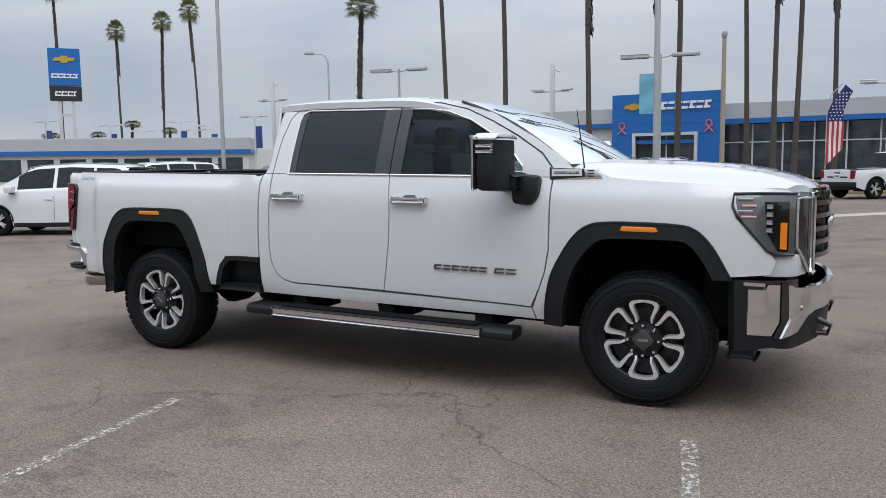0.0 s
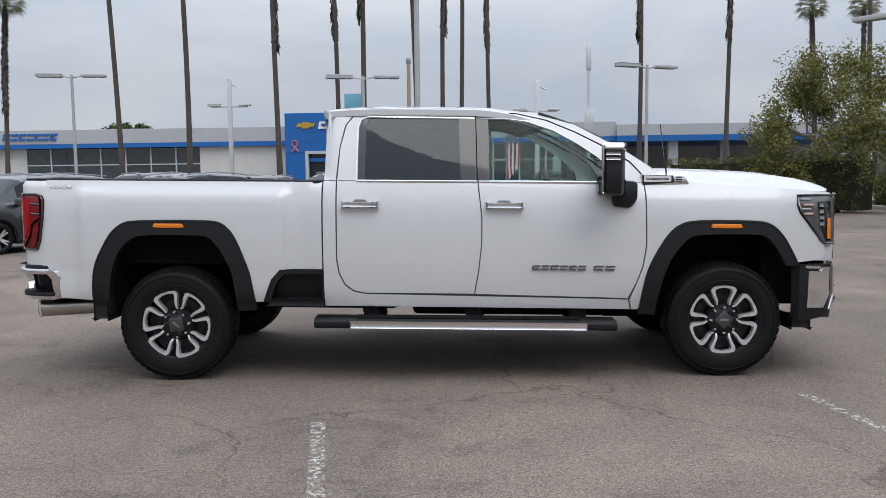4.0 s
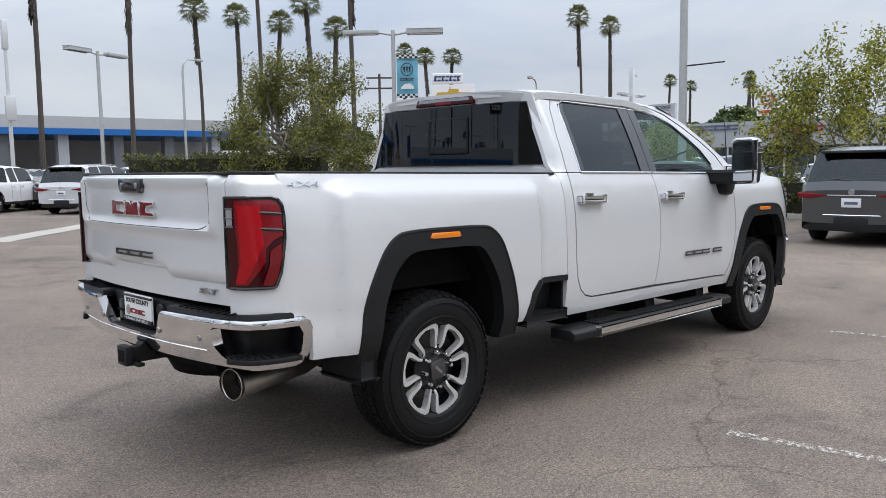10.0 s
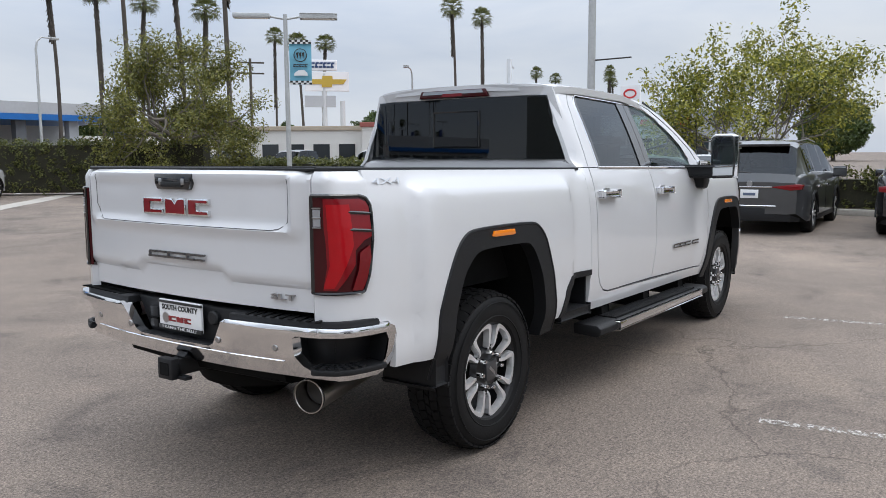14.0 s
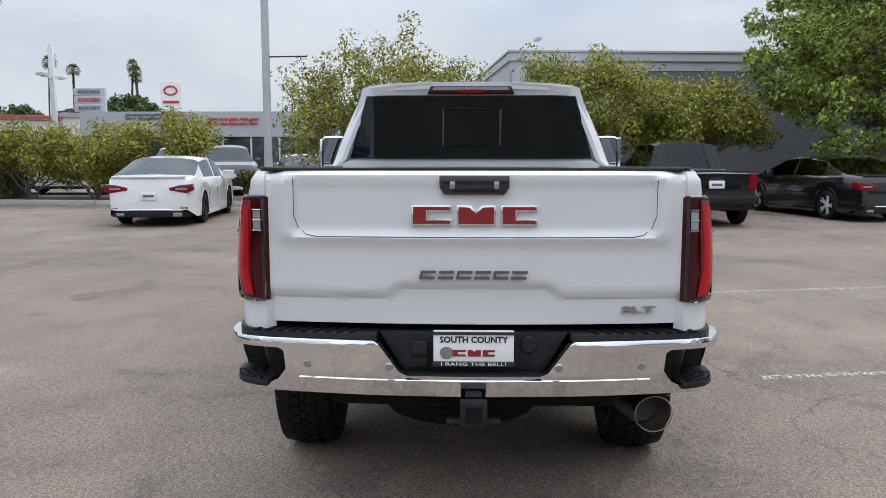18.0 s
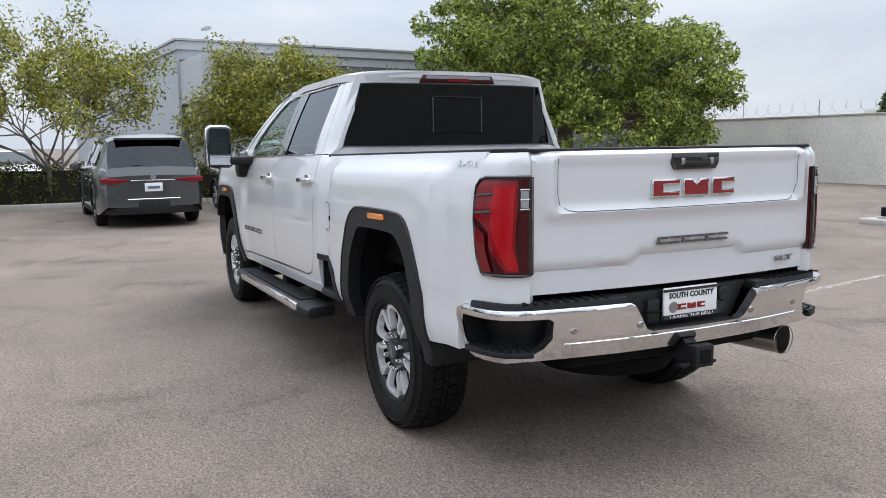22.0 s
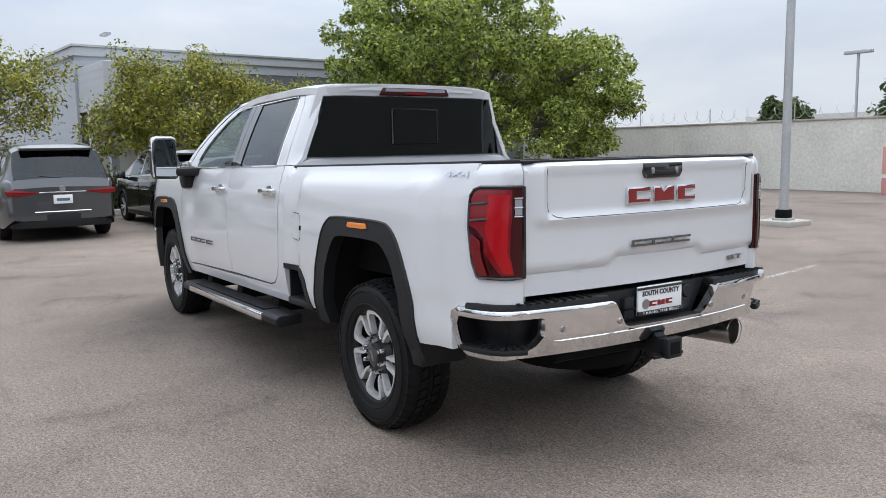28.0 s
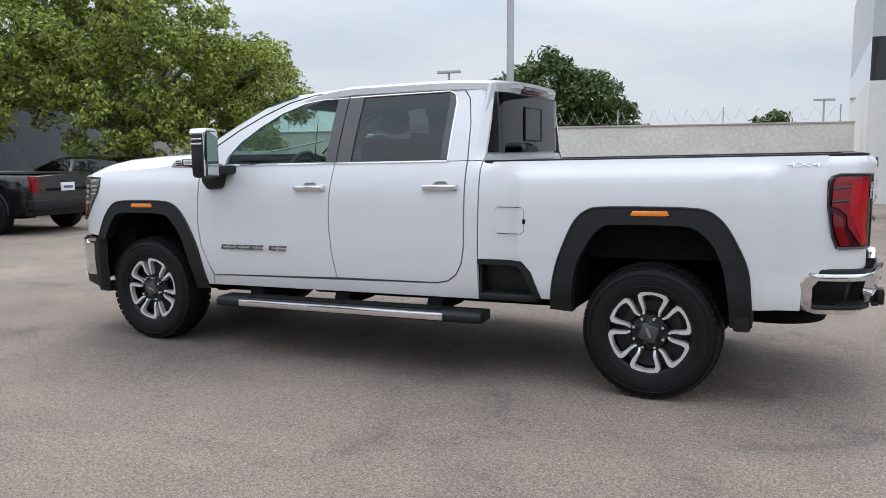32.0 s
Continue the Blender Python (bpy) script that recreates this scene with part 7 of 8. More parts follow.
def banner(x, y, z0, z1, w, turn):
    t = empty("pole_banner", "pale blue pole banner with a round mark and checkered ends", "banner", pose(x, y, 0, 0, 0, turn))
    part("cloth", sheet([(0.0, z0), (w, z0), (w, z1), (0.0, z1)], lambda u, v: (0.1 + u, 0.03 * math.sin(5 * v + 3 * u), v), 0.1, (0, 0.008, 0)), BANNER, t)
    for z in (z0, z1 - 0.12):
        part("hem", box(0.1, 0.1 + w, -0.045, -0.037, z, z + 0.12), CHECK, t, smooth=False)
        for i in range(8):
            for j in range(2):
                if (i + j) % 2:
                    part("check", box(0.1 + w * i / 8, 0.1 + w * (i + 1) / 8, -0.049, -0.046, z + 0.06 * j, z + 0.06 * (j + 1)), INK, t, smooth=False)
        part("bracket", tube([(0, 0, z + 0.06), (0.1 + w, 0, z + 0.06)], 0.015, 5), GALV, t)
    zc = z0 + (z1 - z0) * 0.66
    part("mark", tube([(0.1 + w / 2 + 0.22 * w * math.cos(a) * 1.3, -0.06, zc + 0.22 * w * 1.3 * math.sin(a)) for a in [2 * math.pi * k / 20 for k in range(21)]], 0.014, 5), INK, t)
    for k in (-1, 0, 1):
        part("shield", prism([(0.1 + w / 2 + k * w * 0.13 - w * 0.06, zc + 0.1 * w), (0.1 + w / 2 + k * w * 0.13 + w * 0.06, zc + 0.14 * w), (0.1 + w / 2 + k * w * 0.13, zc - 0.17 * w)], "y", -0.066, -0.058), INK, t, smooth=False)
    blocks("name", "BBBBB", w * 0.66, w * 0.13, 0.006, INK, t, face_m(0.1 + w / 2, -0.055, z0 + (z1 - z0) * 0.43, (1, 0, 0), (0, 0, 1)))
    part("picture", prism([(0.1 + w * 0.2, z0 + 0.28), (0.1 + w * 0.22, z0 + 0.36), (0.1 + w * 0.4, z0 + 0.45), (0.1 + w * 0.65, z0 + 0.46), (0.1 + w * 0.8, z0 + 0.37), (0.1 + w * 0.82, z0 + 0.28)], "y", -0.062, -0.055), CHECK, t, smooth=False)
    return t


banner(12.93, 16.04, 3.8, 5.2, 0.70, -50)
banner(-3.97, 29.4, 3.6, 5.3, 0.75, 188)
# tall plain poles in the lot
def tall_pole(x, y, h, label, arm=0.0, turn=0, r=0.085, base=True):
    t = empty("light_pole", label, "lamp post", pose(x, y, 0, 0, 0, turn), "tall poles")
    if base:
        part("footing", box(-0.36, 0.36, -0.36, 0.36, -0.02, 0.10, 0.02), CONCRETE, t)
        part("base_plate", box(-0.15, 0.15, -0.15, 0.15, 0.10, 0.14, 0.005), GALV, t)
        part("base_cover", box(-0.11, 0.11, -0.11, 0.11, 0.14, 0.30, 0.01), DARK, t)
    part("pole", tube([(0, 0, 0.1), (0, 0, h)], [r, r * 0.8], 12), GALV, t)
    if arm:
        part("banner_arm", tube([(0, 0, 3.45), (arm, 0, 3.47)], 0.016, 6), GLOSS_BLACK, t)
    return t


tall_pole(10.0, 4.05, 9.5, "tall grey pole with a bare banner arm", 0.83, -83)
tall_pole(3.2, -10.75, 10.0, "tall grey pole on a concrete footing")
tall_pole(-0.83, 13.34, 9.5, "tall pale grey pole", r=0.075)
TAN = surf("tan_painted_pole", (0.34, 0.28, 0.20), 0.7, 0, 0.15, 5)
tp2 = empty("tan_pole", "tan painted pole with a small lantern", "lamp post", pose(-2.34, 37.12, 0))
part("pole", tube([(0, 0, 0), (0, 0, 7.7)], [0.13, 0.10], 12), TAN, tp2)
part("lantern", lathe([(0.0, 8.1), (0.12, 8.0), (0.16, 7.85), (0.12, 7.7), (0.0, 7.68)], 12, "z"), CLEAR_LENS, tp2)
ap = empty("antenna_pole", "white pole with an equipment box and antenna", "pole", pose(7.24, 36.05, 0))
part("pole", tube([(0, 0, 0), (0, 0, 7.4)], [0.10, 0.07], 12), ALU, ap)
part("antenna", box(-0.12, 0.12, -0.12, 0.12, 7.1, 8.4, 0.02), ALU, ap)
part("equipment_box", box(-0.22, 0.22, -0.3, -0.08, 3.9, 5.0, 0.02), ALU, ap)
for x, y, h, s in ((25.9, 55.4, 10.3, 1), (57.5, 45.0, 9.8, -1), (-41.9, 60.0, 12.5, -1)):
    st = empty("street_lamp", "grey cobra-head street lamp", "street lamp", pose(x, y, 0, 0, 0, 20), "street lamps")
    part("pole", tube([(0, 0, 0), (0, 0, h - 1.0), (s * 0.15, 0, h - 0.4), (s * 0.6, 0, h - 0.05), (s * 1.6, 0, h)], [0.11, 0.09, 0.07, 0.06, 0.05], 8), GALV, st)
    part("head", box(s * 1.5, s * 2.3, -0.15, 0.15, h - 0.06, h + 0.1, 0.04), GALV, st)
for x, y, h in ((-42.44, 52.0, 9.37), (-15.74, 50.06, 8.65), (5.44, 44.94, 7.65), (43.0, 25.47, 8.02)):
    st = empty("cross_lamp", "white pole with a crossed pair of lamp heads", "lamp post", pose(x, y, 0), "white cross lamps")
    part("pole", box(-0.14, 0.14, -0.14, 0.14, 0, h, 0.02), ALU, st)
    part("cross_arm", box(-1.3, 1.3, -0.05, 0.05, h - 2.0, h - 1.88, 0.01), ALU, st)
    for s in (-1, 1):
        part("head", box(s * 0.7, s * 1.5, -0.2, 0.2, h - 1.9, h - 1.78, 0.03), ALU, st)
    part("camera_arm", tube([(0, 0, h - 0.3), (0.6, 0, h - 0.6)], 0.05, 6), ALU, st)
for x, y, h in ((16.48, -36.63, 6.0), (-3.21, -57.23, 4.9), (-6.71, -57.13, 3.9)):
    st = empty("far_lamp", "small lamp post beyond the wall", "lamp post", pose(x, y, 0), "far lamps")
    part("pole", tube([(0, 0, 0), (0, 0, h)], 0.07, 8), GALV, st)
    part("head", box(-0.7, 0.7, -0.15, 0.15, h - 0.1, h + 0.08, 0.03), GALV, st)
tw = empty("lattice_tower", "distant steel lattice tower", "tower", pose(-62, -150, 0))
for s in (-1, 1):
    part("leg", tube([(s * 2.2, 0, 0), (s * 1.3, 0, 21)], 0.14, 5), GALV, tw)
for k in range(9):
    part("brace", tube([(-2.1 + 0.09 * k, 0, 2.3 * k), (2.1 - 0.09 * k, 0, 2.3 * k + 2.3)], 0.08, 4), GALV, tw)
up = empty("utility_pole", "wooden utility pole with two cross arms", "utility pole", pose(52, 62, 0, 0, 0, -40))
part("pole", tube([(0, 0, 0), (0, 0, 11.5)], [0.18, 0.13], 8), PALM_BARK, up)
for z in (9.9, 11.0):
    part("cross_arm", box(-1.4, 1.4, -0.08, 0.08, z, z + 0.16), PALM_BARK, up)

# far west side of the lot: banner lamps in a row, a tall bare pole, a blue-topped showroom
NAVY = surf("navy_banner_cloth", (0.03, 0.06, 0.22), 0.7, 0, 0.08, 3)
for x, h in ((-80.54, 7.30), (-72.70, 5.11), (-69.89, 6.47), (-65.02, 5.69), (-59.55, 6.53), (-57.48, 5.57), (-55.38, 5.97), (-49.58, 6.66)):
    t = empty("banner_lamp", "small lot lamp with a navy banner", "lamp post", pose(x, 58, 0, 0, 0, 12), "banner lamps")
    part("pole", tube([(0, 0, 0), (0, 0, h)], [0.10, 0.08], 8), ALU, t)
    part("arm", box(-0.9, 0.9, -0.05, 0.05, h - 0.12, h - 0.02), ALU, t, smooth=False)
    for q in (-1, 1):
        part("head", box(q * 0.6, q * 1.5, -0.2, 0.2, h - 0.08, h + 0.06, 0.02), ALU, t)
    part("banner", box(0.12, 0.80, -0.02, 0.02, h * 0.52, h * 0.85), NAVY, t, smooth=False)
tall_pole(-25.28, 26, 13.0, "tall tan bare pole", r=0.11)
wb = empty("far_showroom", "low white showroom with a blue roof edge and dark glass", "building", pose(-62, 50, 0, 0, 0, 35))
part("wall", box(-14, 14, 0, 8, 0, 3.2), STUCCO, wb, smooth=False)
part("roof_edge", box(-14.2, 14.2, -0.3, 8.2, 3.2, 4.6, 0.03), GREY_CLAD, wb, smooth=False)
part("stripe", box(-14.25, 14.25, -0.36, 8.25, 3.0, 3.4), SIGN_BLUE, wb, smooth=False)
for k in range(9):
    part("window", box(-13 + 3 * k, -10.6 + 3 * k, -0.05, 0.05, 0.5, 2.6), SHOP_GLASS, wb, smooth=False)


def feather_flag(x, y, h, turn):
    t = empty("feather_flag", "tall feather flag in stars and red and white stripes", "flag", pose(x, y, 0, 0, 0, turn), "feather flags")
    part("pole", tube([(0, 0, 0), (0, 0, h * 0.7), (0.12, 0, h * 0.9), (0.55, 0, h)], 0.02, 6), GALV, t)
    navy, red = surf("navy_cloth", (0.02, 0.03, 0.12), 0.8), surf("red_cloth", (0.5, 0.04, 0.05), 0.8)
    def cloth(u, v):
        bend = 0.45 * ss(h * 0.72, h, v)
        return (0.02 + u + bend, 0.05 * math.sin(3 * v + 4 * u), v)
    part("field", sheet([(0, h * 0.68), (0.62, h * 0.66), (0.55, h * 0.93), (0.2, h * 0.99), (0, h * 0.9)], cloth, 0.1, (0, 0.01, 0)), navy, t)
    for k in range(7):
        u0, u1 = 0.09 * k, 0.09 * (k + 1)
        part("stripe", sheet([(u0, h * 0.28 + 0.1 * k), (u1, h * 0.28 + 0.1 * (k + 1)), (u1, h * 0.665), (u0, h * 0.675)], cloth, 0.1, (0, 0.01, 0)), red if k % 2 == 0 else CHECK, t)
    for i in range(9):
        for j in range(4):
            zz, uu = h * 0.69 + 0.13 * i, 0.09 + 0.13 * j + 0.06 * (i % 2)
            if zz < h * 0.92 and uu < 0.55:
                c = Vector(cloth(uu, zz)) + Vector((0, -0.012, 0))
                part("star", prism([(c.x + 0.03 * math.cos(a), c.z + 0.03 * math.sin(a)) for a in [1.257 * q for q in range(5)]], "y", c.y, c.y + 0.004), CHECK, t, smooth=False)
    return t


feather_flag(2.52, 30.85, 4.6, 10)
feather_flag(-26.36, 33.3, 4.8, 30)

# picnic table near the tree
pt = empty("picnic_table", "weathered wooden picnic table under the tree", "picnic table", pose(12.9, -16.71, 0, 0, 0, 20))
WOOD = surf("weathered_wood", (0.17, 0.14, 0.11), 0.85, 0, 0.25, 12, 0.3, 50)
for k in range(4):
    part("table_board", box(-1.0, 1.0, -0.38 + 0.19 * k, -0.20 + 0.19 * k, 0.72, 0.76), WOOD, pt)
for s in (-1, 1):
    part("bench_board", box(-1.0, 1.0, s * 0.62, s * 0.86, 0.42, 0.46), WOOD, pt)
    for q in (-1, 1):
        part("leg", tube([(s * 0.7, q * 0.1, 0.72), (s * 0.7, q * 0.65, 0.0)], 0.045, 5), WOOD, pt)
tb = empty("litter_bin", "square concrete litter bin", "bin", pose(15.89, -11.93, 0))
part("body", box(-0.3, 0.3, -0.3, 0.3, 0, 0.85, 0.03), CONCRETE, tb)
part("lid", box(-0.32, 0.32, -0.32, 0.32, 0.85, 0.95, 0.03), CONCRETE, tb)
cone = empty("safety_barrier", "red and white plastic safety barrier by the wall", "barrier", pose(6.43, -20.55, 0))
part("panel", box(-0.10, 0.10, -0.06, 0.06, 0, 1.4, 0.02), surf("faded_red_plastic", (0.60, 0.30, 0.27), 0.6), cone)
part("stripe", box(-0.105, 0.105, -0.065, 0.065, 0.5, 0.6), CHECK, cone)

# Wall added out of view so chrome, mirrors and tailgate reflect a darker horizon.
tagged(part("reflection_wall_west", box(-38.4, -38.0, -42, 16, -0.02, 6.5), surf("added_wall_grey", (0.26, 0.27, 0.25), 0.9, 0, 0.15, 2, 0.2, 20), smooth=False), "unseen plain grey wall added to darken reflections", "wall", kind="structure")

CAR_DARK = surf("dark_shop_glass", (0.03, 0.035, 0.04), 0.1, 0, 0.1, 3)
# shops far off beyond the hedge
for x, y, w, h, roof in ((62.32, 44.69, 16, 4.2, (0.30, 0.09, 0.075)), (74.53, 31.52, 18, 4.6, (0.30, 0.30, 0.31)), (57.28, 58.45, 12, 4.0, (0.42, 0.36, 0.28))):
    shop = empty("far_shop", "low pale shop building with a coloured roof edge", "building", pose(x, y, 0, 0, 0, 35))
    part("wall", box(-4, 4, -w / 2, w / 2, 0, h), STUCCO, shop, smooth=False)
    part("roof_edge", box(-4.2, 4.2, -w / 2 - 0.2, w / 2 + 0.2, h, h + 0.45, 0.05), surf("roof_paint", roof, 0.7, 0, 0.1, 2), shop, smooth=False)
    for k in range(4):
        part("window", box(-4.04, -3.9, -w * 0.42 + w * 0.22 * k, -w * 0.28 + w * 0.22 * k, 0.8, 2.6), CAR_DARK, shop, smooth=False)
# ---------------------------------------------------------------- parked cars
CAR_WHEEL = {}


def car_wheel(r, dark=False):
    """A parked car's wheel, its outer face towards -y."""
    w = new("wheel")
    h = 0.115
    part("tyre", lathe([(r * 0.66, -h + 0.02), (r * 0.74, -h), (r * 0.88, -h + 0.004), (r * 0.97, -h + 0.025), (r, -h + 0.05), (r, h - 0.05), (r * 0.97, h - 0.02), (r * 0.66, h)], 36), RUBBER, w)
    rim = part("rim", lathe([(r * 0.69, -h + 0.012), (r * 0.655, -h + 0.016), (r * 0.60, -h + 0.06), (r * 0.55, 0.0), (0.0, 0.01)], 36), RIM_DARK, w)
    mat = RIM_DARK if dark else MACHINED
    for k in range(10):
        a = 2 * math.pi * (k // 2) / 5 + (0.16 if k % 2 else -0.16)
        d, t = Vector((math.cos(a), 0, math.sin(a))), Vector((-math.sin(a), 0, math.cos(a)))
        b = bmesh.new()
        vs = [b.verts.new(p) for p in (d * r * 0.12 + t * 0.022 + Vector((0, -h + 0.035, 0)), d * r * 0.12 - t * 0.022 + Vector((0, -h + 0.035, 0)), d * r * 0.66 - t * 0.016 + Vector((0, -h + 0.012, 0)), d * r * 0.66 + t * 0.016 + Vector((0, -h + 0.012, 0)))]
        f = b.faces.new(vs)
        e = bmesh.ops.extrude_face_region(b, geom=[f])
        for g in e["geom"]:
            if isinstance(g, bmesh.types.BMVert):
                g.co.y += 0.03
        part("spoke", b, mat, rim, smooth=False)
    part("hub_cap", lathe([(0.0, -h + 0.024), (r * 0.13, -h + 0.026), (r * 0.16, -h + 0.05)], 16), mat, rim)
    return w


SHAPES = {
    # top line, waist line, width, ground clearance, wheel radius, axles, glass spans
    "suv": dict(L=5.05, W=1.98, r=0.36, ax=(-1.45, 1.55), z0=0.24,
                top=((-2.52, 0.98), (-2.46, 1.14), (-2.12, 1.68), (-1.85, 1.75), (-0.6, 1.78), (0.45, 1.74), (0.75, 1.66), (1.62, 1.13), (2.1, 1.07), (2.42, 0.95), (2.52, 0.78)),
                waist=((-2.52, 0.98), (-2.44, 1.12), (-1.5, 1.15), (1.5, 1.09), (1.66, 1.10), (2.1, 1.04), (2.42, 0.93), (2.52, 0.76)),
                back=(-2.46, -2.12), screen=(0.70, 1.62), side=((-1.95, -1.22), (-1.15, -0.18), (-0.10, 0.92))),
    "crossover": dict(L=4.4, W=1.84, r=0.335, ax=(-1.27, 1.33), z0=0.22,
                top=((-2.2, 0.95), (-2.12, 1.12), (-1.78, 1.55), (-1.5, 1.62), (-0.4, 1.66), (0.4, 1.62), (0.65, 1.55), (1.42, 1.10), (1.85, 1.03), (2.12, 0.90), (2.2, 0.72)),
                waist=((-2.2, 0.95), (-2.1, 1.10), (-1.3, 1.12), (1.3, 1.05), (1.46, 1.06), (1.85, 1.0), (2.12, 0.88), (2.2, 0.70)),
                back=(-2.12, -1.78), screen=(0.62, 1.42), side=((-1.62, -1.05), (-0.98, -0.12), (-0.04, 0.82))),
    "sedan": dict(L=4.88, W=1.86, r=0.335, ax=(-1.40, 1.43), z0=0.18,
                top=((-2.44, 0.86), (-2.38, 1.02), (-1.95, 1.06), (-1.05, 1.40), (-0.5, 1.45), (0.2, 1.44), (0.5, 1.39), (1.42, 0.98), (1.9, 0.90), (2.35, 0.76), (2.44, 0.62)),
                waist=((-2.44, 0.86), (-2.38, 0.99), (-1.95, 1.02), (-1.0, 0.98), (1.3, 0.94), (1.45, 0.95), (1.9, 0.87), (2.35, 0.74), (2.44, 0.60)),
                back=(-1.95, -1.05), screen=(0.48, 1.42), side=((-1.20, -0.55), (-0.95, -0.12), (-0.04, 0.85))),
    "pickup": dict(L=5.4, W=1.91, r=0.39, ax=(-1.75, 1.82), z0=0.34,
                top=((-2.7, 1.10), (-2.66, 1.12), (-0.92, 1.13), (-0.90, 1.16), (-0.74, 1.74), (-0.3, 1.79), (0.5, 1.76), (0.72, 1.69), (1.42, 1.22), (2.2, 1.17), (2.6, 1.08), (2.7, 0.9)),
                waist=((-2.7, 1.10), (-2.66, 1.12), (-0.92, 1.13), (-0.88, 1.14), (1.42, 1.14), (1.5, 1.19), (2.2, 1.13), (2.6, 1.05), (2.7, 0.88)),
                back=(-0.90, -0.74), screen=(0.70, 1.42), side=((-0.70, -0.20), (-0.12, 0.88))),
}


def car(kind, label, paint, m, category, lamp=None, tail="wide", mark=None, plate_bars=True, dark_rims=False):
    """A parked car, nose towards its own +x, standing on its own z = 0."""
    S = SHAPES[kind]
    t = empty({"suv": "suv_car", "crossover": "crossover_car", "sedan": "sedan_car", "pickup": "parked_pickup"}[kind], label, category)
    L, W, z0 = S["L"], S["W"], S["z0"]
    tx, tz = zip(*S["top"])
    wx, wz = zip(*S["waist"])
    stops = set(np.linspace(-L / 2, L / 2, 27).tolist()) | set(tx) | set(S["back"]) | set(S["screen"])
    for a, b in S["side"]:
        stops |= {a, b}
    for ax in S["ax"]:
        stops |= {ax - S["r"] * 1.18, ax + S["r"] * 1.18, ax - S["r"] * 0.85, ax + S["r"] * 0.85, ax - 0.4 * S["r"], ax + 0.4 * S["r"], ax}
    xs = sorted(stops)
    def section(x):
        zt, zw = float(np.interp(x, tx, tz)), float(np.interp(x, wx, wz))
        zw = min(zw, zt)
        e = abs(x) / (L / 2)
        w = W / 2 * (1 - 0.16 * max(0, (e - 0.72) / 0.28) ** 2.2)
        bot = z0 + 0.16 * max(0, (e - 0.86) / 0.14)
        arch = 0.0
        for ax in S["ax"]:
            d = abs(x - ax) / (S["r"] * 1.18)
            if d < 1:
                arch = max(arch, S["r"] + S["r"] * 1.18 * math.sqrt(1 - d * d))
        low = max(bot + 0.02, arch)
        cab = max(0.0, zt - zw)
        y6 = w * 0.965 - 0.02
        y7 = y6 - 0.30 * cab - 0.02
        mid = low + (zw - low) * 0.5
        return [(0, bot), (w * 0.80, bot), (w * 0.985, low), (w, min(max(low + 0.01, mid), zw - 0.06)), (w * 0.985, zw - 0.05), (y6 + 0.008, zw),
                (y6 - 0.02 * min(1, cab * 8), zw + 0.04 * cab), (y7, zt - 0.07 * min(1, cab * 3)), (y7 - 0.09, zt - 0.02 * min(1, cab * 3)), (y7 * 0.5, zt + 0.012), (0, zt + 0.018)]
    groups = {}
    secs = [section(x) for x in xs]
    def key(i, j):
        x0, x1 = xs[i], xs[i + 1]
        c = (x0 + x1) / 2
        if j in (7, 8, 9) and S["screen"][0] - 1e-4 < c < S["screen"][1]:
            return "windscreen"
        if j in (7, 8, 9) and S["back"][0] < c < S["back"][1] + 1e-4:
            return "rear_window"
        if j == 6:
            for k, (a, b) in enumerate(S["side"]):
                if a < c < b:
                    return "side_window_%d" % k
        if j in (0, 1):
            return "floor_pan"
        return "body"
    meshes = {}
    for s in (-1, 1):
        for i in range(len(xs) - 1):
            for j in range(10):
                k = key(i, j)
                if k.startswith("side"):
                    k += "r" if s < 0 else "l"
                b = meshes.setdefault(k, bmesh.new())
                ps = [(xs[i], secs[i][j]), (xs[i + 1], secs[i + 1][j]), (xs[i + 1], secs[i + 1][j + 1]), (xs[i], secs[i][j + 1])]
                b.faces.new([b.verts.new((x, s * p[0], p[1])) for x, p in (ps if s < 0 else ps[::-1])])
        for i in (0, len(xs) - 1):
            b = meshes["body"]
            b.faces.new([b.verts.new((xs[i], s * p[0], p[1])) for p in secs[i]])
    for k, b in meshes.items():
        bmesh.ops.remove_doubles(b, verts=b.verts, dist=0.0008)
        bmesh.ops.dissolve_degenerate(b, dist=0.0005, edges=b.edges[:])
        glass = "window" in k or k == "windscreen"
        part("side_window" if k.startswith("side") else k, b, CAR_GLASS if glass else (DARK if k == "floor_pan" else paint), t, angle=38)
    # wheels and arches
    if (kind, dark_rims) not in CAR_WHEEL:
        CAR_WHEEL[(kind, dark_rims)] = car_wheel(S["r"], dark_rims)
    for i, ax in enumerate(S["ax"]):
        for s in (-1, 1):
            src = CAR_WHEEL[(kind, dark_rims)]
            wm = pose(ax, s * (W / 2 - 0.125), S["r"], 0, 30 * i, 0 if s < 0 else 180)
            if src.parent is None:
                src.parent, src.matrix_basis = t, wm
            else:
                copy_thing(src, wm).parent = t
            part("wheel_housing", box(ax - S["r"] * 1.25, ax + S["r"] * 1.25, s * 0.35, s * (W / 2 - 0.27), 0.3, S["r"] * 2.25), DARK, t, smooth=False)
            rim = [(ax + S["r"] * 1.2 * math.cos(a), s * (W / 2 * (0.99 if kind != "sedan" else 0.985)), S["r"] + S["r"] * 1.2 * math.sin(a)) for a in [math.pi * q / 14 for q in range(15)]]
            part("arch_lip", tube(rim, 0.022 if kind != "sedan" else 0.012, 5), BLACK_PLASTIC if kind != "sedan" else paint, t)
    part("sill", box(S["ax"][0] + S["r"] * 1.2, S["ax"][1] - S["r"] * 1.2, -W / 2 * 0.99, W / 2 * 0.99, z0 - 0.02, z0 + 0.10, 0.02), BLACK_PLASTIC if kind != "sedan" else paint, t)
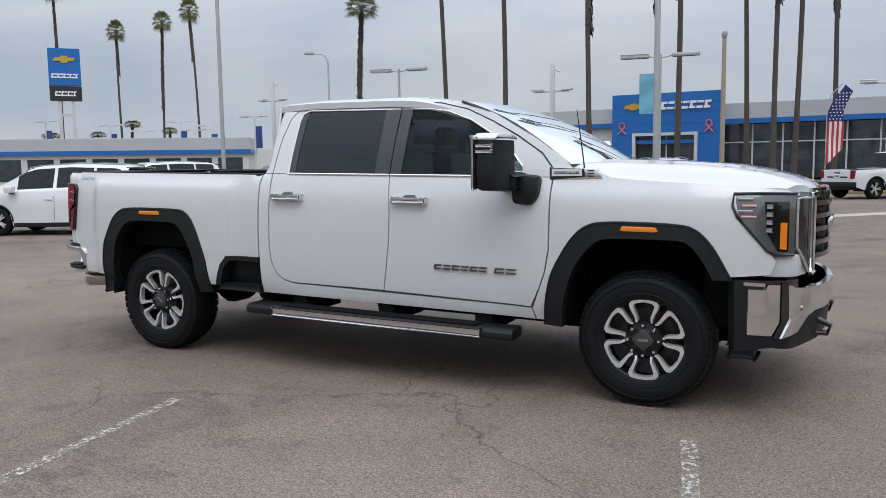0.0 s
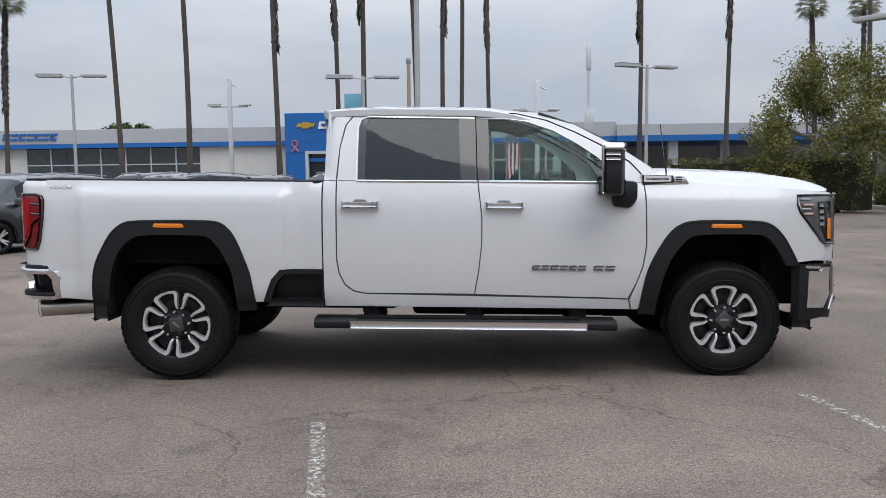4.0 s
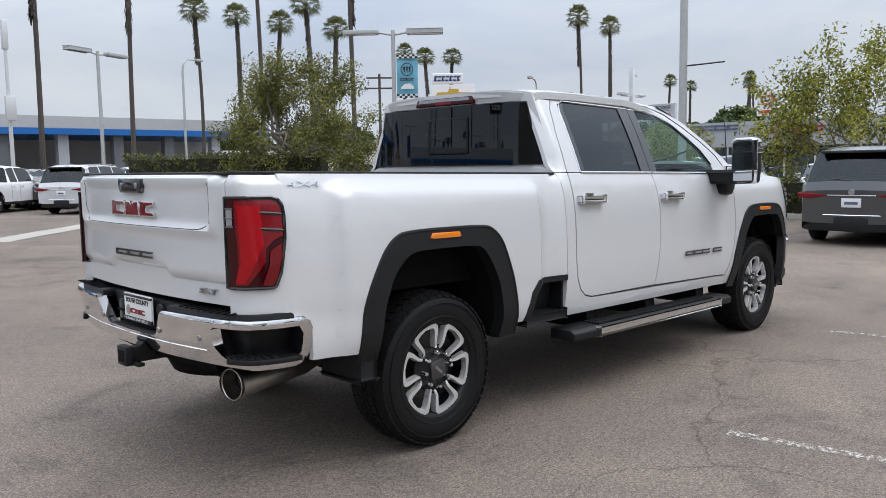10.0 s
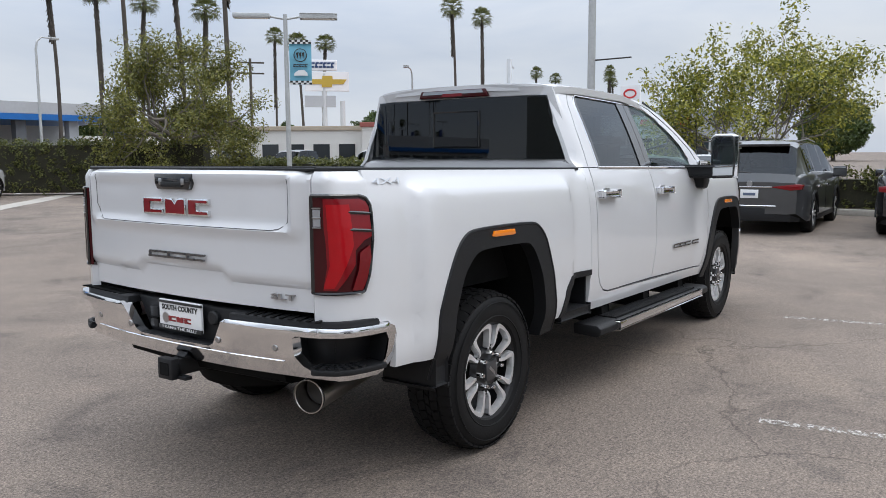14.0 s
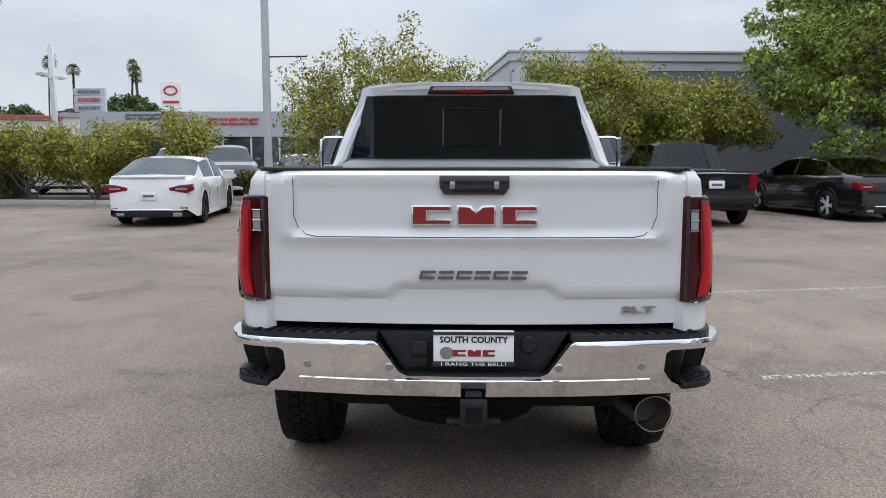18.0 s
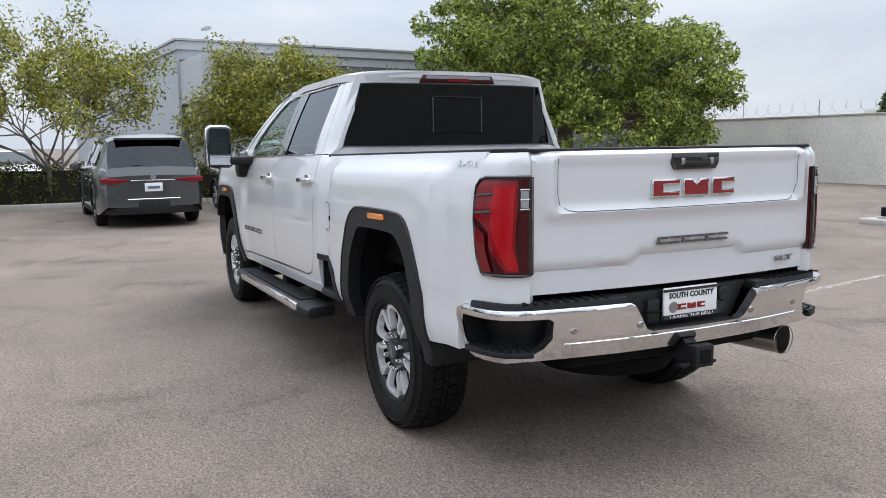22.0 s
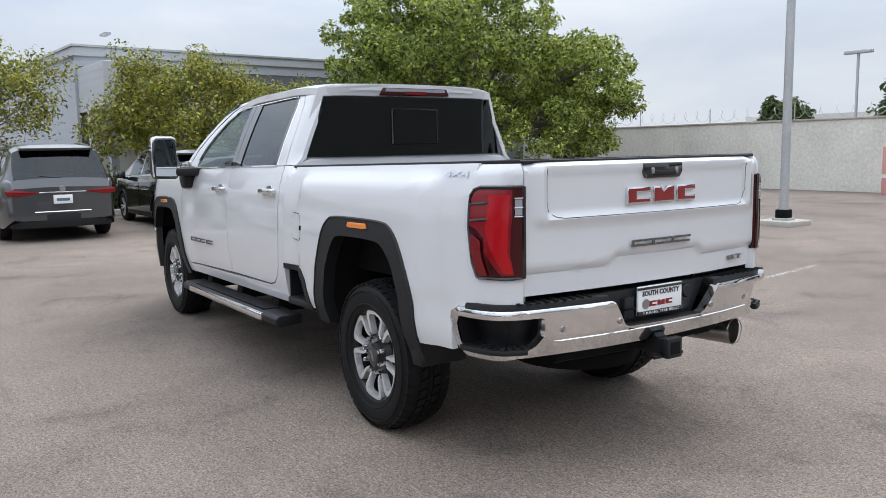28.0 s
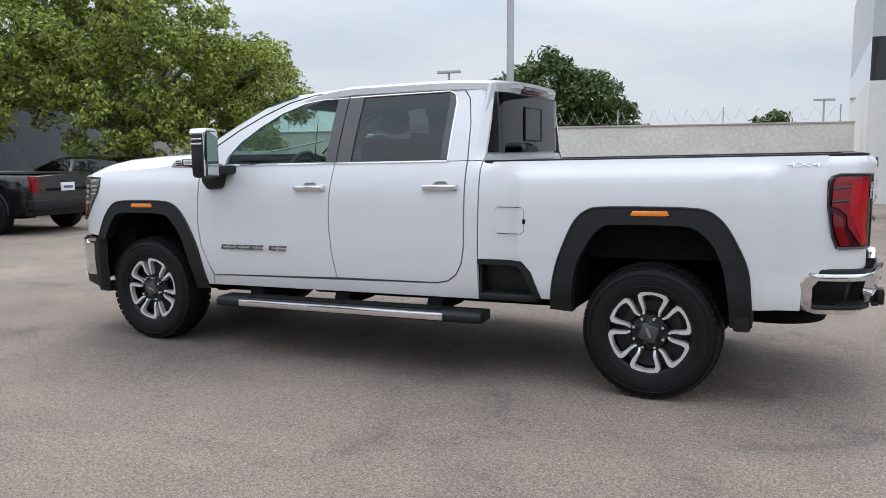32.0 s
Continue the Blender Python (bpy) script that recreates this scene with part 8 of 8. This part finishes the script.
    for x, bt in ((-L / 2, 1), (L / 2, -1)):
        part("lower_bumper", prism([(x + bt * 0.20, -W * 0.44), (x + bt * 0.03, -W * 0.36), (x - bt * 0.02, 0), (x + bt * 0.03, W * 0.36), (x + bt * 0.20, W * 0.44), (x + bt * 0.3, W * 0.3), (x + bt * 0.3, -W * 0.3)], "z", z0 + 0.02, z0 + (0.16 if kind == "sedan" else 0.28), 0.02), BLACK_PLASTIC, t)
        part("bumper_bar", tube([(x + bt * 0.10, -W * 0.40, z0 + (0.18 if kind == 'sedan' else 0.31)), (x - bt * 0.012, -W * 0.2, z0 + (0.18 if kind == 'sedan' else 0.31)), (x - bt * 0.03, 0, z0 + (0.18 if kind == 'sedan' else 0.31)), (x - bt * 0.012, W * 0.2, z0 + (0.18 if kind == 'sedan' else 0.31)), (x + bt * 0.10, W * 0.40, z0 + (0.18 if kind == 'sedan' else 0.31))], 0.012, 5), CHROME if kind != "pickup" else BLACK_PLASTIC, t)
    zw = float(np.interp(-L / 2, wx, wz))
    # lamps
    for s in (-1, 1):
        if kind == "pickup":
            part("tail_lamp", box(-L / 2 - 0.012, -L / 2 + 0.14, s * (W / 2 * 0.70), s * (W / 2 * 0.86), 0.80, 1.10, 0.015), RED_LENS, t, "red tail lamp")
        elif tail == "wide":
            part("tail_lamp", prism([(s * W * 0.18, zw - 0.08), (s * W * 0.40, zw - 0.02), (s * W * 0.465, zw - 0.03), (s * W * 0.46, zw - 0.12), (s * W * 0.36, zw - 0.14)], "x", -L / 2 - 0.014, -L / 2 + 0.22, 0.01), RED_LENS, t, "red tail lamp")
        else:
            part("tail_lamp", prism([(s * W * 0.22, zw - 0.05), (s * W * 0.34, zw + 0.01), (s * W * 0.468, zw + 0.03), (s * W * 0.475, zw - 0.10), (s * W * 0.42, zw - 0.16), (s * W * 0.33, zw - 0.13), (s * W * 0.23, zw - 0.10)], "x", -L / 2 - 0.014, -L / 2 + 0.26, 0.01), RED_LENS, t, "red tail lamp")
        fz = float(np.interp(L / 2 - 0.12, wx, wz)) - 0.10
        part("headlamp", prism([(s * W * 0.26, fz - 0.05), (s * W * 0.45, fz + 0.03), (s * W * 0.455, fz - 0.05), (s * W * 0.30, fz - 0.12)], "x", L / 2 - 0.42, L / 2 - 0.015, 0.01), CLEAR_LENS, t, "clear headlamp")
        mir = part("door_mirror", box(S["screen"][0] + 0.18, S["screen"][0] + 0.38, s * (W / 2 + 0.02), s * (W / 2 + 0.2), zw + 0.06, zw + 0.22, 0.03), paint, t)
        part("mirror_stalk", box(S["screen"][0] + 0.24, S["screen"][0] + 0.34, s * (W / 2 - 0.10), s * (W / 2 + 0.06), zw + 0.04, zw + 0.09, 0.01), BLACK_PLASTIC, mir)
        for k, (a, b) in enumerate(S["side"][-2:]):
            part("door_handle", box(a + 0.02, a + 0.20, s * W / 2 * 0.985, s * (W / 2 * 0.985 + 0.025), zw - 0.12, zw - 0.085, 0.008), CHROME if kind == "suv" else paint, t)
            part("door_gap", tube([(a - 0.04, s * (W / 2 * 0.99), zw - 0.03), (a - 0.04, s * (W / 2 * 1.001), (zw + z0) / 2 + 0.1), (a - 0.02, s * (W / 2 * 0.995), z0 + 0.16)], 0.005, 4), GAP, t)
    if kind in ("suv", "crossover"):
        part("tail_strip", box(-L / 2 - 0.016, -L / 2 + 0.05, -W * 0.2, W * 0.2, zw - 0.09, zw - 0.07, 0.004), CHROME, t)
        part("roof_spoiler", box(S["back"][1] - 0.16, S["back"][1] + 0.1, -W * 0.31, W * 0.31, float(np.interp(S["back"][1], tx, tz)) - 0.03, float(np.interp(S["back"][1], tx, tz)) + 0.02, 0.012), GLOSS_BLACK, t)
        part("rear_wiper", tube([(S["back"][0] - 0.0, 0.0, zw + 0.18), (S["back"][0] + 0.02, 0.35, zw + 0.22)], 0.012, 5), GLOSS_BLACK, t)
        for s in (-1, 1):
            part("roof_rail", tube([(-1.7, s * W * 0.33, S["top"][4][1] - 0.035), (-0.6, s * W * 0.335, S["top"][4][1] + 0.03), (0.4, s * W * 0.33, S["top"][4][1] - 0.03)], 0.014, 5), SATIN, t)
    part("number_plate", box(-L / 2 - 0.022, -L / 2 + 0.02, -0.16, 0.16, zw - 0.29, zw - 0.13, 0.004), PLATE_WHITE, t)
    part("plate_bar", box(-L / 2 - 0.025, -L / 2, -0.11, 0.11, zw - 0.24, zw - 0.19), SIGN_STEEL, t)
    part("front_plate", box(L / 2 - 0.04, L / 2 + 0.02, -0.16, 0.16, z0 + 0.30, z0 + 0.44, 0.004), PLATE_WHITE, t)
    part("grille", prism([(-W * 0.24, 0.78), (W * 0.24, 0.78), (W * 0.20, 0.52), (-W * 0.20, 0.52)], "x", L / 2 - 0.14, L / 2 + 0.008, 0.01), GLOSS_BLACK, t)
    part("grille_bar", box(L / 2 - 0.02, L / 2 + 0.02, -W * 0.22, W * 0.22, 0.66, 0.685, 0.005), CHROME, t)
    if kind == "pickup":
        part("bed_liner", box(-2.6, -0.95, -W / 2 * 0.86, W / 2 * 0.86, 1.145, 1.152), DARK, t)
        part("rear_bumper", box(-L / 2 - 0.10, -L / 2 + 0.1, -W * 0.45, W * 0.45, 0.48, 0.66, 0.02), BLACK_PLASTIC if paint is not WHITE else CHROME, t)
        part("tailgate_handle", box(-L / 2 - 0.012, -L / 2, -0.14, 0.14, 0.98, 1.03, 0.005), GLOSS_BLACK, t)
        part("tailgate_mark", box(-L / 2 - 0.008, -L / 2, -0.5, 0.5, 0.82, 0.87, 0.002), DARK if paint is not WHITE else SATIN, t)
    if kind == "sedan":
        part("boot_lip", prism([(-L / 2 + 0.02, -W * 0.40), (-L / 2 - 0.01, 0), (-L / 2 + 0.02, W * 0.40), (-L / 2 + 0.20, W * 0.40), (-L / 2 + 0.20, -W * 0.40)], "z", 1.02, 1.055, 0.01), paint, t)
        for s in (-1, 1):
            part("lamp_inset", box(-L / 2 - 0.018, -L / 2 + 0.02, s * W * 0.30, s * W * 0.42, zw - 0.085, zw - 0.055, 0.004), CLEAR_LENS, t)
            part("exhaust_tip", box(-L / 2 - 0.03, -L / 2 + 0.05, s * 0.50, s * 0.66, z0 + 0.05, z0 + 0.11, 0.01), SATIN, t)
            part("reflector", box(-L / 2 + 0.0, -L / 2 + 0.05, s * W * 0.34, s * W * 0.42, z0 + 0.20, z0 + 0.23, 0.004), RED_LENS, t)
    if mark is not None:
        part("round_badge", lathe([(0.0, -0.012), (0.05, -0.012), (0.055, 0.0)], 16, "x"), SATIN, t).location = (-L / 2 - 0.012, 0, zw - 0.02)
    # a glimpse of the cabin
    part("seats", box(-1.2 if kind != "pickup" else -0.5, -0.2, -0.6, 0.6, 0.6, zw + 0.2, 0.1), CABIN, t)
    part("seats", box(0.0, 0.5, -0.62, 0.62, 0.6, zw + 0.22, 0.1), CABIN, t)
    t.matrix_world = m
    return t


CAR_GLASS = glazing("parked_car_glass", (0.5, 0.6, 0.6), 0.2)
GREY_PAINT = surf("graphite_grey_paint", (0.075, 0.078, 0.082), 0.28, 0.5, 0.05, 4, coat=1.0)
BLACK_PAINT = surf("black_paint", (0.008, 0.008, 0.009), 0.15, 0, 0.05, 4, coat=1.0)
WHITE_CAR = surf("white_car_paint", (0.74, 0.74, 0.75), 0.3, 0, 0.02, 4, coat=1.0)
SILVER_WHITE = surf("silvery_white_paint", (0.62, 0.63, 0.65), 0.25, 0.2, 0.03, 4, coat=1.0)
OLIVE_GREY = surf("matt_grey_paint", (0.11, 0.115, 0.11), 0.45, 0.1, 0.05, 4, coat=0.5)

car("suv", "graphite grey three-row SUV parked nose to the hedge", GREY_PAINT, pose(12.57, 0.9, 0, 0, 0, 2), "suv", mark=1)
car("crossover", "glossy black crossover parked nose to the hedge", BLACK_PAINT, pose(12.79, -2.01, 0, 0, 0, 3), "suv", mark=1)
car("pickup", "black double-cab pickup with black wheels", BLACK_PAINT, pose(12.91, -4.92, 0, 0, 0, 4), "pickup truck", dark_rims=True)
car("sedan", "glossy black four-door sedan beside the wall", BLACK_PAINT, pose(13.93, -8.89, 0, 0, 0, 12), "sedan", tail="corner")
car("sedan", "white four-door sedan parked at the kerb", WHITE_CAR, pose(12.47, 6.83, 0, 0, 0, 6), "sedan", tail="corner", dark_rims=True)
car("suv", "silvery white three-row SUV beyond the gutter strip", SILVER_WHITE, pose(7.41, 27.27, 0, 0, 0, 42), "suv", mark=1)
car("pickup", "white double-cab pickup beyond the gutter strip", WHITE_CAR, pose(4.93, 30.44, 0, 0, 0, 44), "pickup truck")
car("crossover", "white compact crossover standing side-on", WHITE_CAR, pose(-13.8, 7.6, 0, 0, 0, 204), "suv")
car("crossover", "graphite grey compact crossover facing the lot", GREY_PAINT, pose(-9.57, 11.06, 0, 0, 0, 245), "suv", mark=1)
car("crossover", "black compact crossover facing the lot", BLACK_PAINT, pose(-6.32, 11.68, 0, 0, 0, 247), "suv", mark=1)
car("crossover", "graphite grey compact crossover facing the lot", GREY_PAINT, pose(-2.38, 11.67, 0, 0, 0, 250), "suv", mark=1)
car("suv", "white three-row SUV in the far row", WHITE_CAR, pose(-19.81, 16.16, 0, 0, 0, 250), "suv")
for k, (x, y, kind, paint, lab) in enumerate((
        (-13.8, 18.85, "suv", GREY_PAINT, "grey SUV in the display row"), (-10.42, 20.29, "suv", BLACK_PAINT, "black SUV in the display row"),
        (-6.67, 21.27, "crossover", GREY_PAINT, "grey crossover in the display row"), (-2.67, 22.86, "crossover", WHITE_CAR, "white crossover in the display row"),
        (7.16, 32.09, "crossover", BLACK_PAINT, "black crossover in the display row"))):
    car(kind, lab, paint, pose(x, y, 0, 0, 0, 265), "suv")
for x, y, kind, paint, lab, turn in (
        (23.08, 20.46, "pickup", WHITE_CAR, "white pickup behind the hedge", 95), (24.72, 27.67, "pickup", GREY_PAINT, "dark grey pickup behind the hedge", 95),
        (25.25, 33.41, "pickup", BLACK_PAINT, "black pickup behind the hedge", 96), (22.94, 14.57, "suv", SILVER_WHITE, "silver SUV behind the hedge", 92),
        (23.94, 9.08, "pickup", GREY_PAINT, "grey pickup behind the shrubs", 200), (25.19, 6.42, "sedan", SILVER_WHITE, "silver sedan behind the shrubs", 200),
        (25.1, 3.97, "sedan", WHITE_CAR, "white sedan behind the shrubs", 200), (26.84, 11.84, "suv", WHITE_CAR, "white SUV behind the shrubs", 190),
        (9.33, 49.11, "suv", OLIVE_GREY, "matt grey off-roader by the showroom", 182), (-4.65, 51.72, "sedan", SILVER_WHITE, "silver sedan by the showroom", 180),
        (-14.97, 53.14, "sedan", WHITE_CAR, "white sedan by the showroom", 180), (17.94, 47.51, "pickup", WHITE_CAR, "white pickup by the showroom", 185),
        (-51.65, 41.8, "suv", WHITE_CAR, "white SUV far across the lot", 150), (-43.36, 39.33, "suv", BLACK_PAINT, "black SUV far across the lot", 150),
        (-34.48, 36.08, "sedan", GREY_PAINT, "grey sedan far across the lot", 150), (-44.03, 29.73, "suv", WHITE_CAR, "white SUV far across the lot", 160),
        (-5.6, -12.2, "suv", BLACK_PAINT, "black SUV parked before the white building", 268)):
    car(kind, lab, paint, pose(x, y, 0, 0, 0, turn), "suv" if kind == "suv" else ("pickup truck" if kind == "pickup" else "sedan"))
